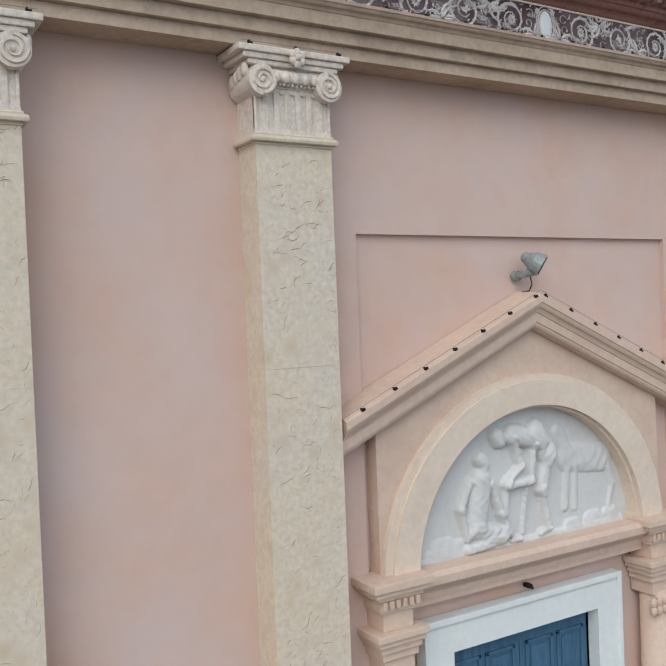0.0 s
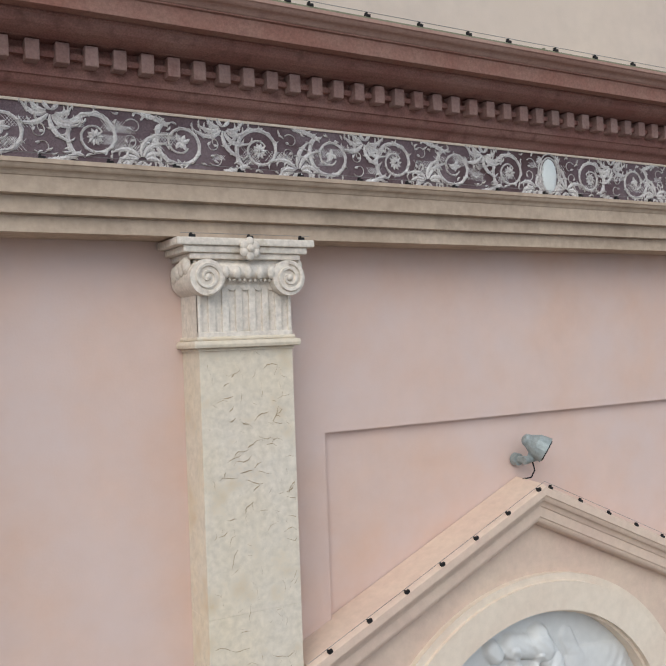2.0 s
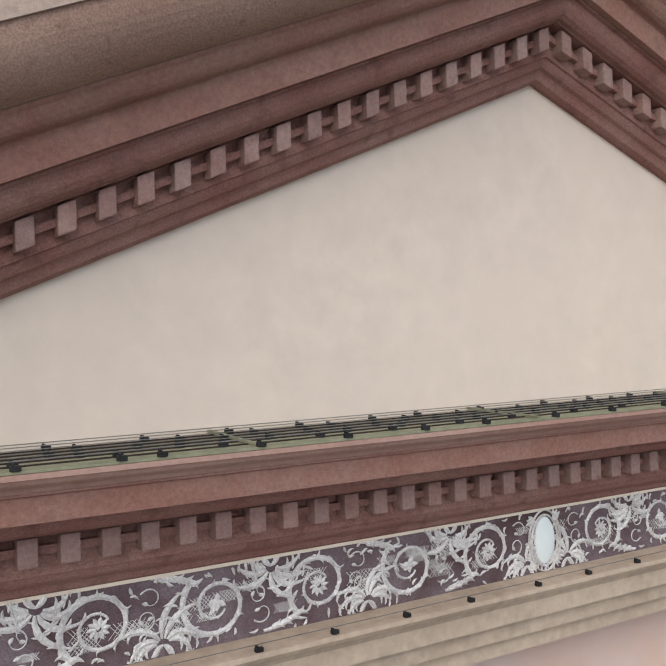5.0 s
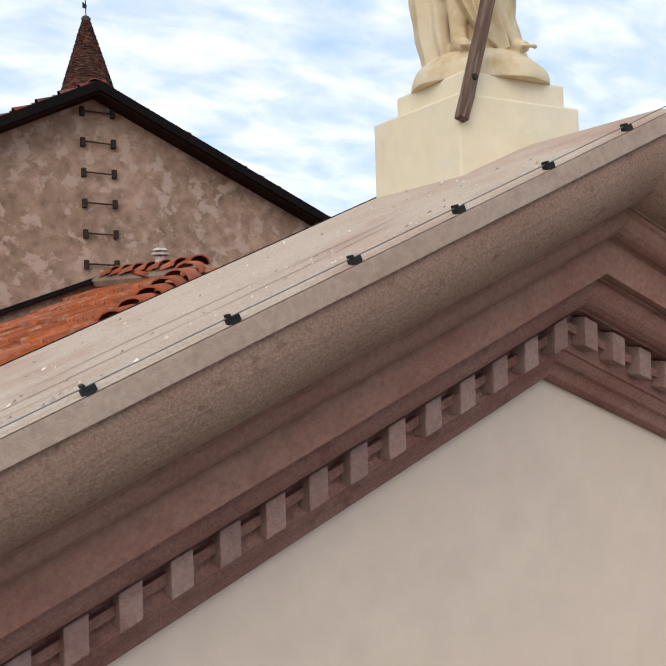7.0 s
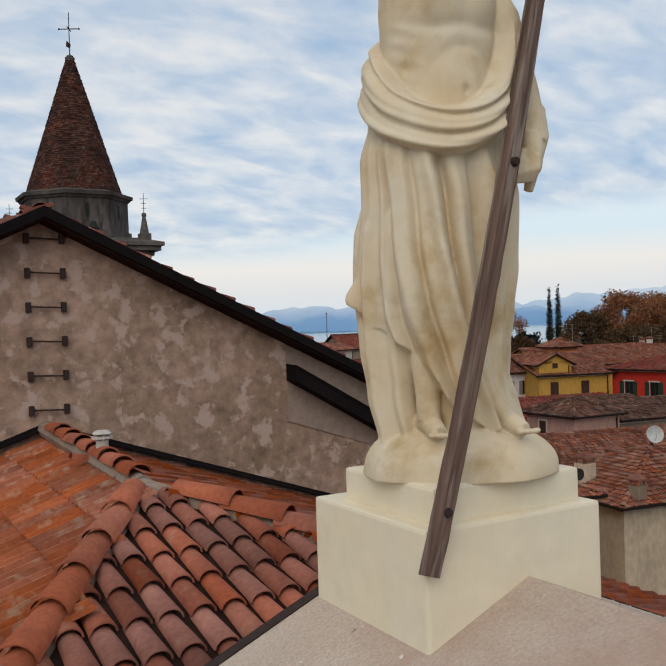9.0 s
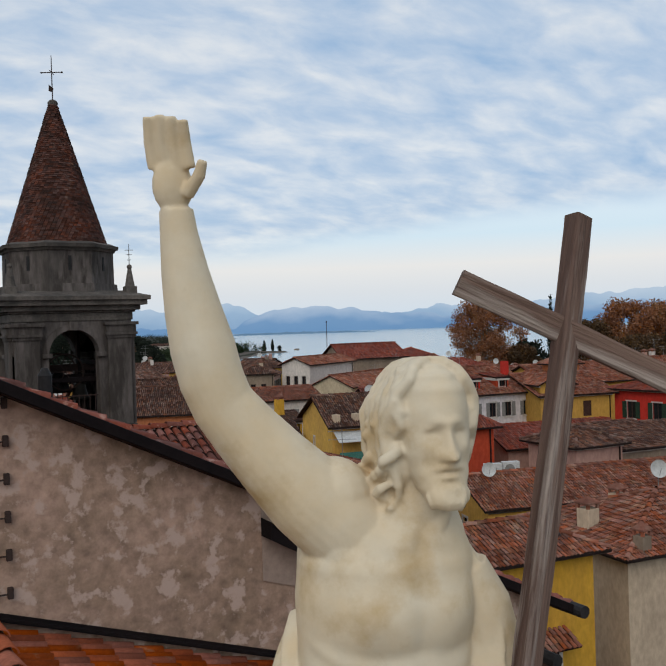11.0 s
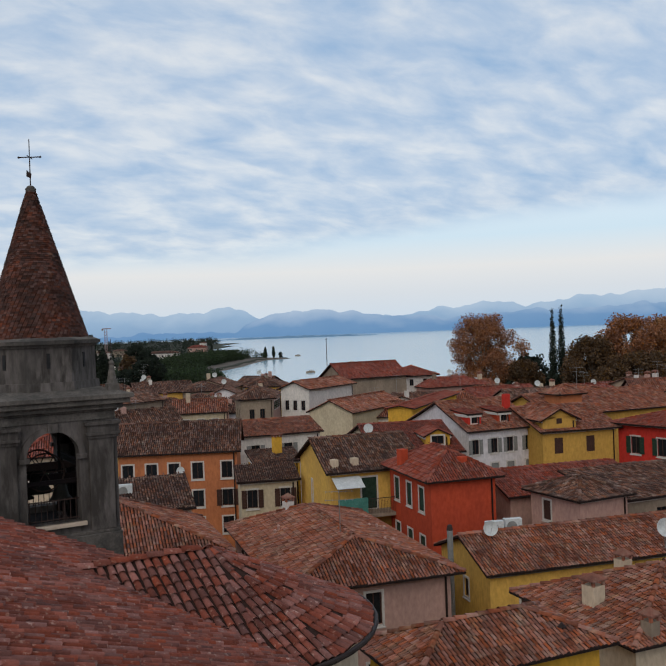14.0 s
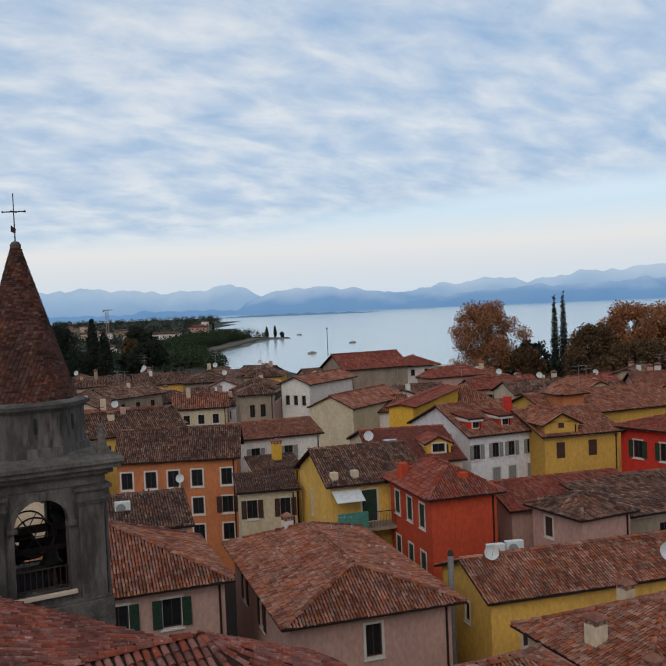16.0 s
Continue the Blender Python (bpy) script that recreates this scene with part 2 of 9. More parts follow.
M["terracotta"] = surf("terracotta_tile", (0.32, 0.078, 0.031), (0.20, 0.047, 0.021), 0.85, 1.6, 30, 0.3, 90, stain=(0.30, 0.15, 0.088), stain_scale=6.0, stain_at=(0.60, 0.76), rnd=0.34, island=0.30)
M["ridge_tile"] = surf("terracotta_ridge", (0.38, 0.092, 0.034), (0.27, 0.066, 0.028), 0.85, 3.0, 30, 0.3, 90, stain=(0.33, 0.18, 0.12), stain_scale=7, stain_at=(0.66, 0.82), rnd=0.20, island=0.12)
M["pressed_tile"] = surf("pressed_clay_tile", (0.36, 0.115, 0.055), (0.23, 0.072, 0.038), 0.85, 1.8, 24, 0.4, 70, stain=(0.37, 0.235, 0.165), stain_scale=7.0, stain_at=(0.54, 0.70), rnd=0.22, island=0.22)
# near black puts the shade between the roof tiles into the bed's colour
M["tile_bed"] = surf("tile_gap_shade", (0.038, 0.019, 0.014), (0.026, 0.014, 0.011), 0.95, 3, 20, 0.3, 60)
M["nave_tile"] = surf("weathered_tile", (0.215, 0.062, 0.040), (0.115, 0.038, 0.028), 0.9, 0.9, 20, 0.4, 60, stain=(0.28, 0.15, 0.115), stain_scale=9.0, stain_at=(0.58, 0.68), island=0.36)
M["town_tile"] = surf("town_roof_tile", (0.275, 0.090, 0.050), (0.15, 0.050, 0.030), 0.9, 0.8, 12, 0.2, 40, stain=(0.27, 0.155, 0.10), stain_scale=2.0, stain_at=(0.50, 0.72), island=0.38)
M["grey_tile"] = surf("greyed_roof_tile", (0.165, 0.075, 0.048), (0.068, 0.034, 0.025), 0.9, 0.7, 12, 0.2, 40, stain=(0.25, 0.18, 0.13), stain_scale=2.4, stain_at=(0.54, 0.74), island=0.55)
M["red_tile"] = surf("red_roof_tile", (0.235, 0.055, 0.034), (0.17, 0.045, 0.03), 0.9, 0.7, 12, 0.2, 40, stain=(0.22, 0.095, 0.062), stain_scale=1.6, island=0.30)
M["gable"] = surf("old_mottled_plaster", (0.37, 0.245, 0.185), (0.25, 0.168, 0.118), 0.95, 1.5, 8, 0.9, 10, stain=(0.44, 0.32, 0.26), stain_scale=4.2, stain_at=(0.53, 0.59), fa=0.30)
M["smooth_gable"] = surf("brown_plaster", (0.31, 0.23, 0.185), (0.27, 0.20, 0.16), 0.95, 1.2, 10, 0.2, 40)
M["dark_wood"] = surf("dark_timber", (0.006, 0.0045, 0.005), (0.011, 0.007, 0.007), 0.85, 3, 20, 0.3, 60)
M["bell_dark"] = surf("dark_bronze", (0.014, 0.013, 0.011), (0.02, 0.018, 0.015), 0.6, 4, 20, 0.1, 40)
M["iron"] = surf("rusted_iron", (0.05, 0.03, 0.025), (0.035, 0.025, 0.022), 0.8, 9, 40, 0.3, 90)
M["tower"] = surf("grey_tower_render", (0.12, 0.102, 0.092), (0.06, 0.052, 0.046), 0.92, 1.8, 8, 0.4, 30, stain=(0.045, 0.038, 0.033), stain_scale=2.8, stain_at=(0.50, 0.62), streak=0.75, fa=0.3)
M["tower_stone"] = surf("stained_tower_cornice", (0.135, 0.116, 0.10), (0.06, 0.052, 0.046), 0.92, 1.2, 14, 0.3, 40, stain=(0.055, 0.05, 0.045), stain_scale=1.8, stain_at=(0.48, 0.64), fa=0.25)
M["spire"] = surf("brick_scale", (0.105, 0.037, 0.024), (0.042, 0.021, 0.016), 0.92, 1.6, 14, 0.3, 50, stain=(0.18, 0.10, 0.068), stain_scale=3.0, stain_at=(0.6, 0.8), island=0.45)
for key, c1, c2 in (("orange", (0.44, 0.15, 0.06), (0.36, 0.125, 0.055)), ("cream", (0.49, 0.40, 0.27), (0.41, 0.33, 0.225)),
                    ("yellow", (0.63, 0.365, 0.08), (0.53, 0.305, 0.08)), ("mustard", (0.57, 0.31, 0.035), (0.48, 0.26, 0.04)),
                    ("red", (0.44, 0.062, 0.025), (0.35, 0.052, 0.025)), ("scarlet", (0.50, 0.035, 0.022), (0.43, 0.035, 0.025)),
                    ("rose", (0.43, 0.255, 0.20), (0.36, 0.215, 0.175)), ("white", (0.60, 0.54, 0.48), (0.52, 0.46, 0.41)),
                    ("ochre", (0.50, 0.28, 0.06), (0.43, 0.24, 0.055)), ("beige", (0.53, 0.41, 0.29), (0.43, 0.33, 0.235)),
                    ("stone", (0.29, 0.22, 0.16), (0.20, 0.15, 0.11)), ("lilac", (0.62, 0.57, 0.56), (0.55, 0.50, 0.49))):
    M[key] = surf(key + "_render", c1, c2, 0.92, 0.5, 6, 0.1, 30, stain=tuple(v * 0.72 for v in c2), stain_scale=0.8, stain_at=(0.56, 0.9), streak=0.5)
M["trim"] = surf("pale_window_trim", (0.52, 0.47, 0.42), (0.46, 0.41, 0.36), 0.85, 3, 12, 0.1)
M["green_shutter"] = surf("dark_green_shutter", (0.018, 0.035, 0.022), (0.025, 0.045, 0.03), 0.6, 3, 12, 0.1)
M["brown_shutter"] = surf("dark_brown_shutter", (0.045, 0.022, 0.017), (0.06, 0.03, 0.022), 0.6, 3, 12, 0.1)
M["grey_shutter"] = surf("grey_shutter", (0.17, 0.165, 0.15), (0.21, 0.20, 0.185), 0.7, 3, 12, 0.1)
M["pipe"] = surf("dark_copper_pipe", (0.022, 0.014, 0.012), (0.03, 0.02, 0.017), 0.5, 3, 12, 0.05, metal=0.3)
M["white_metal"] = surf("white_enamel", (0.50, 0.50, 0.48), (0.42, 0.42, 0.40), 0.5, 4, 12, 0.02)
M["leaf_autumn"] = surf("autumn_leaf", (0.27, 0.105, 0.04), (0.18, 0.066, 0.028), 0.8, 0.35, 2, 0.0, stain=(0.32, 0.17, 0.055), stain_scale=0.3, island=0.38)
M["leaf_olive"] = surf("olive_leaf", (0.095, 0.050, 0.02), (0.06, 0.036, 0.017), 0.8, 0.25, 2, 0.0, stain=(0.15, 0.07, 0.026), stain_scale=0.25, island=0.55)
M["leaf_dark"] = surf("dark_evergreen_leaf", (0.016, 0.022, 0.016), (0.022, 0.028, 0.017), 0.8, 0.3, 2, 0.0, island=0.5)
M["leaf_green"] = surf("green_leaf", (0.020, 0.034, 0.013), (0.030, 0.042, 0.017), 0.8, 0.05, 2, 0.0, island=0.5)
M["bark"] = surf("pale_bark", (0.16, 0.13, 0.10), (0.23, 0.20, 0.16), 0.9, 1, 6, 0.3)
M["ground"] = surf("town_ground", (0.026, 0.021, 0.018), (0.018, 0.015, 0.013), 0.95, 0.2, 4, 0.2, 20)
M["meadow"] = surf("distant_land", (0.03, 0.035, 0.022), (0.042, 0.04, 0.028), 0.95, 0.02, 0.3, 0.0)


# ---- builders ----
def part(name, bm, mat, parent=None, label="", smooth=False):
    """Links a bmesh as one mesh object, under a thing or a part when one is given."""
    me = bpy.data.meshes.new(name)
    bmesh.ops.recalc_face_normals(bm, faces=bm.faces[:])
    if smooth:
        for f in bm.faces:
            f.smooth = True
    bm.to_mesh(me)
    bm.free()
    me.materials.append(mat)
    ob = new(name, me)
    if parent is not None:
        ob.parent = parent
    if label:
        ob["label"] = label
    return ob


def raw(name, verts, faces, mat, parent=None, label="", smooth=False):
    me = bpy.data.meshes.new(name)
    me.from_pydata([tuple(v) for v in verts], [], [tuple(f) for f in faces])
    if smooth:
        me.polygons.foreach_set("use_smooth", [True] * len(me.polygons))
    me.materials.append(mat)
    me.update()
    ob = new(name, me)
    if parent is not None:
        ob.parent = parent
    if label:
        ob["label"] = label
    return ob


def share(name, me, m, parent=None):
    """A further object on the mesh me, at the pose m."""
    ob = new(name, me)
    if parent is not None:
        ob.parent = parent
    ob.matrix_basis = m
    return ob


def thing(name, label, category, group="", kind="", at=(0, 0, 0)):
    ob = new(name)
    ob.empty_display_size = 0.1
    return tagged(ob, label, category, group, kind)


def box(bm, x0, x1, y0, y1, z0, z1, bevel=0.0, m=None):
    r = bmesh.ops.create_cube(bm, size=1.0)
    vs = r["verts"]
    for v in vs:
        v.co = Vector((x0 + (v.co.x + 0.5) * (x1 - x0), y0 + (v.co.y + 0.5) * (y1 - y0), z0 + (v.co.z + 0.5) * (z1 - z0)))
    if bevel:
        es = list({e for v in vs for e in v.link_edges})
        vs = list({v for f in bmesh.ops.bevel(bm, geom=es, offset=bevel, segments=2, affect="EDGES", profile=0.6)["faces"] for v in f.verts} | {v for v in vs if v.is_valid})
    if m is not None:
        bmesh.ops.transform(bm, matrix=m, verts=vs)
    return vs


def cyl(bm, p, q, r0, r1=None, seg=12):
    p, q = Vector(p), Vector(q)
    r1 = r0 if r1 is None else r1
    m = Matrix.Translation((p + q) / 2) @ (q - p).to_track_quat("Z", "Y").to_matrix().to_4x4()
    return bmesh.ops.create_cone(bm, cap_ends=True, segments=seg, radius1=r0, radius2=r1, depth=(q - p).length, matrix=m)["verts"]


def ball(bm, c, r, seg=12, scale=(1, 1, 1), m=None):
    t = Matrix.Translation(c) @ (m if m is not None else Matrix()) @ Matrix.Diagonal((*scale, 1))
    return bmesh.ops.create_uvsphere(bm, u_segments=seg, v_segments=max(6, seg * 2 // 3), radius=r, matrix=t)["verts"]


def extrude_x(bm, profile, x0, x1, zfun=None, steps=1):
    """A moulding: a closed (y, z) profile drawn out along x; zfun(x) is added to its heights."""
    rings = []
    for i in range(steps + 1):
        x = x0 + (x1 - x0) * i / steps
        dz = zfun(x) if zfun else 0.0
        rings.append([bm.verts.new((x, y, z + dz)) for y, z in profile])
    n = len(profile)
    for a, b in zip(rings, rings[1:]):
        for k in range(n):
            bm.faces.new((a[k], a[(k + 1) % n], b[(k + 1) % n], b[k]))
    bm.faces.new(rings[0])
    bm.faces.new(rings[-1])


def prism(bm, pts, d):
    """A flat polygon of 3D points given thickness along d."""
    d = Vector(d)
    a = [bm.verts.new(p) for p in pts]
    b = [bm.verts.new(Vector(p) + d) for p in pts]
    n = len(pts)
    bm.faces.new(a)
    bm.faces.new(b[::-1])
    for k in range(n):
        bm.faces.new((a[k], b[k], b[(k + 1) % n], a[(k + 1) % n]))


def ovolo(p, q, n=5, hollow=False):
    """Points of a quarter round from p to q, in a profile."""
    (a, b), (c, d) = p, q
    out = []
    for i in range(n + 1):
        s = i / n * math.pi / 2
        if hollow:
            out.append((a + (c - a) * (1 - math.cos(s)), b + (d - b) * math.sin(s)))
        else:
            out.append((a + (c - a) * math.sin(s), b + (d - b) * (1 - math.cos(s))))
    return out


def cyma(p, q, n=8):
    (a, b), (c, d) = p, q
    out = []
    for i in range(n + 1):
        s = i / n
        out.append((a + (c - a) * s, b + (d - b) * (s + 0.13 * math.sin(2 * math.pi * s))))
    return out


# ---- tiled roofs ----
def tile_template(seg, r_low, r_high, length, lift, thick=0.0):
    """A curved roof tile, its low end at the origin, its high end up the slope (+y); the hollow faces down."""
    vs, fs = [], []
    for y, r, z in ((0.0, r_low, lift), (length, r_high, 0.0)):
        for k in range(seg + 1):
            a = math.pi * k / seg
            vs.append((-r * math.cos(a), y, z + r * 0.85 * math.sin(a)))
    n = seg + 1
    for k in range(seg):
        fs.append((k, k + 1, n + k + 1, n + k))
    if thick:
        base = len(vs)
        for k in range(n):
            a = math.pi * k / seg
            r = r_low - thick
            vs.append((-r * math.cos(a), 0.004, lift + r * 0.85 * math.sin(a)))
        for k in range(seg):
            fs.append((k + 1, k, base + k, base + k + 1))
    return np.array(vs), fs


def face_frame(poly, flow=None):
    """Origin, along-eave, up-slope and normal of a planar roof face whose first edge is its eave."""
    p = [Vector(v) for v in poly]
    nrm = (p[1] - p[0]).cross(p[-1] - p[0]).normalized()
    if nrm.z < 0:
        nrm = -nrm
    upv = (Vector((0, 0, 1)) - nrm * nrm.z).normalized() if flow is None else (Vector(flow) - nrm * nrm.dot(Vector(flow))).normalized()
    e = upv.cross(nrm).normalized()
    return p[0], e, upv, nrm


def tile_spots(poly, cw, cl, over=0.06, flow=None, jitter=0.012, rng=None, slip_by=0.03):
    """Places of the tiles on a convex roof face: (pose columns) as arrays of centre, e, up, normal and length."""
    o, e, u, n = face_frame(poly, flow)
    pts = [((Vector(v) - o).dot(e), (Vector(v) - o).dot(u)) for v in poly]
    amin, amax = min(p[0] for p in pts), max(p[0] for p in pts)
    spots = []
    cols = max(1, int((amax - amin) / cw))
    step = (amax - amin) / cols
    for i in range(cols):
        a = amin + (i + 0.5) * step
        hits = []
        for (a0, b0), (a1, b1) in zip(pts, pts[1:] + pts[:1]):
            if (a0 - a) * (a1 - a) < 0:
                hits.append(b0 + (b1 - b0) * (a - a0) / (a1 - a0))
        if len(hits) < 2:
            continue
        b, top = min(hits) - over, max(hits)
        slip = rng.uniform(-slip_by, slip_by)
        b += slip
        while b < top - cl * 0.45:
            spots.append((a + rng.uniform(-jitter, jitter), b + rng.uniform(-jitter, jitter), rng.uniform(-0.03, 0.03)))
            b += cl
    return o, e, u, n, spots


def tile_mesh(name, faces, mat, parent, cw=0.2, cl=0.34, seg=5, r=0.088, lift=0.03, seed=1, thick=0.0, flow=None, rough=0.012):
    """All tiles of some roof faces, joined into one mesh of kind stuff."""
    rng = random.Random(seed)
    tv, tf = tile_template(seg, r, r * 0.8, cl * 1.18, lift, thick)
    allv, allf = [], []
    count = 0
    for poly in faces:
        o, e, u, n, spots = tile_spots(poly, cw, cl, flow=flow, rng=rng, jitter=rough, slip_by=0.03 + 2 * (rough - 0.012))
        if not spots:
            continue
        o, e, u, n = (np.array(v) for v in (o, e, u, n))
        s = np.array(spots)
        yaw = s[:, 2]
        ex = np.cos(yaw)[:, None] * e + np.sin(yaw)[:, None] * u
        uy = -np.sin(yaw)[:, None] * e + np.cos(yaw)[:, None] * u
        base = o + s[:, :1] * e + s[:, 1:2] * u
        v = base[:, None, :] + tv[None, :, 0:1] * ex[:, None, :] + tv[None, :, 1:2] * uy[:, None, :] + tv[None, :, 2:3] * n
        allv.append(v.reshape(-1, 3))
        k = len(tv)
        f = np.array(tf)[None] + (np.arange(len(s)) * k)[:, None, None] + count
        allf.append(f.reshape(-1, 4))
        count += len(s) * k
    if not allv:
        return None
    ob = raw(name, np.concatenate(allv).tolist(), np.concatenate(allf).tolist(), mat, parent, smooth=True)
    return tagged(ob, kind="stuff")


def tile_pieces(name, poly, mat, parent, keep, cw=0.2, cl=0.34, seg=7, r=0.088, lift=0.03, seed=1, limit=300):
    """Tiles of a near roof face as pieces of their own on one mesh; those past the limit or outside keep() are joined."""
    rng = random.Random(seed)
    o, e, u, n, spots = tile_spots(poly, cw, cl, rng=rng, jitter=0.007, slip_by=0.015)
    tv, tf = tile_template(seg, r, r * 0.8, cl * 1.18, lift, 0.012)
    me = bpy.data.meshes.new(name)
    me.from_pydata(tv.tolist(), [], tf)
    me.polygons.foreach_set("use_smooth", [True] * len(me.polygons))
    me.materials.append(mat)
    rest_v, rest_f = [], []
    made = 0
    for a, b, yaw in spots:
        c = o + e * a + u * b
        rot = Matrix((e, u, n)).transposed().to_4x4() @ Matrix.Rotation(yaw, 4, "Z")
        m = Matrix.Translation(c) @ rot
        if made < limit and keep(c):
            share(name, me, m, parent)
            made += 1
        else:
            k = len(rest_v)
            rest_v += [m @ Vector(v) for v in tv]
            rest_f += [tuple(i + k for i in f) for f in tf]
    if rest_v:
        tagged(raw(name + "_field", rest_v, rest_f, mat, parent, smooth=True), kind="stuff")


def ridge_tiles(name, p, q, mat, parent, r=0.12, cl=0.36, pieces=True):
    """A line of round cap tiles from the low end p to the high end q."""
    p, q = Vector(p), Vector(q)
    u = (q - p).normalized()
    e = u.cross(Vector((0, 0, 1))).normalized()
    n = e.cross(u)
    tv, tf = tile_template(7, r, r * 0.82, cl * 1.2, 0.035, 0.014)
    me = bpy.data.meshes.new(name)
    me.from_pydata(tv.tolist(), [], tf)
    me.polygons.foreach_set("use_smooth", [True] * len(me.polygons))
    me.materials.append(mat)
    rng = random.Random(int(p.x * 13 + q.y * 7))
    k = int((q - p).length / cl)
    vs, fs = [], []
    for i in range(max(1, k)):
        c = p + u * (i * cl + rng.uniform(-0.015, 0.015))
        m = Matrix.Translation(c) @ Matrix((e, u, n)).transposed().to_4x4() @ Matrix.Rotation(rng.uniform(-0.05, 0.05), 4, "Z")
        if pieces:
            share(name, me, m, parent)
        else:
            b = len(vs)
            vs += [m @ Vector(v) for v in tv]
            fs += [tuple(j + b for j in f) for f in tf]
    if not pieces:
        tagged(raw(name, vs, fs, mat, parent, smooth=True), kind="stuff")


def slab(bm, poly, thick=0.08):
    _, _, _, n = face_frame(poly)
    prism(bm, [Vector(p) for p in poly], -n * thick)

# ---- church front ----
CX = -0.04          # middle of the front
WALL_TOP = 7.95


def rake(x):
    """Height of the pediment's inner edge over x."""
    return 11.18 - 0.42 * abs(x)


front = thing("church", "pink plastered church front with cream pilasters and a maroon pediment", "church")


for nm, x0, x1, y0, z0, z1, lb in (("wall", -6.6, -2.05, 0, -1, WALL_TOP, "pink mottled plaster wall"), ("wall", 1.97, 6.5, 0, -1, WALL_TOP, "pink mottled plaster wall"),
                                   ("wall", -2.05, 1.97, 0, 6.53, WALL_TOP, "pink mottled plaster wall"), ("sunk_panel", -2.05, -1.22, 0.05, -1, 6.53, "pink sunk panel beside the door"),
                                   ("sunk_panel", 0.66, 1.97, 0.05, -1, 6.53, "pink sunk panel beside the door"), ("sunk_panel", -1.22, 0.66, 0.05, 2.74, 6.53, "pink sunk panel over the door")):
    bm = bmesh.new()
    box(bm, x0, x1, y0, 0.6, z0, z1)
    part(nm, bm, M["pink"], front, lb)


def crack_lines(bm, x0, x1, y, z0, z1, count, seed):
    """Thin natural veins, as slivers just proud of the stone."""
    rng = random.Random(seed)
    for _ in range(count):
        x, z = rng.uniform(x0 + 0.05, x1 - 0.05), rng.uniform(z0, z1)
        a = rng.uniform(-1.2, 1.2) + (math.pi / 2 if rng.random() < 0.45 else 0)
        n = rng.randint(1, 4)
        w = rng.uniform(0.0012, 0.0036)
        pts = [(x, z)]
        for _ in range(n):
            a += rng.uniform(-0.8, 0.8)
            s = rng.uniform(0.014, 0.045)
            x, z = x + s * math.cos(a), z + s * math.sin(a)
            x = min(max(x, x0 + 0.02), x1 - 0.02)
            pts.append((x, z))
        top = []
        bot = []
        for i, (px, pz) in enumerate(pts):
            t = w * (1 - abs(2 * i / (len(pts) - 1) - 1) * 0.7)
            top.append(bm.verts.new((px - t * 0.5, y, pz + t)))
            bot.append(bm.verts.new((px + t * 0.5, y, pz - t)))
        for i in range(len(pts) - 1):
            bm.faces.new((top[i], top[i + 1], bot[i + 1], bot[i]))


M["vein"] = surf("brown_vein", (0.42, 0.32, 0.205), (0.28, 0.205, 0.125), 0.8, 5, 30, 0.0)


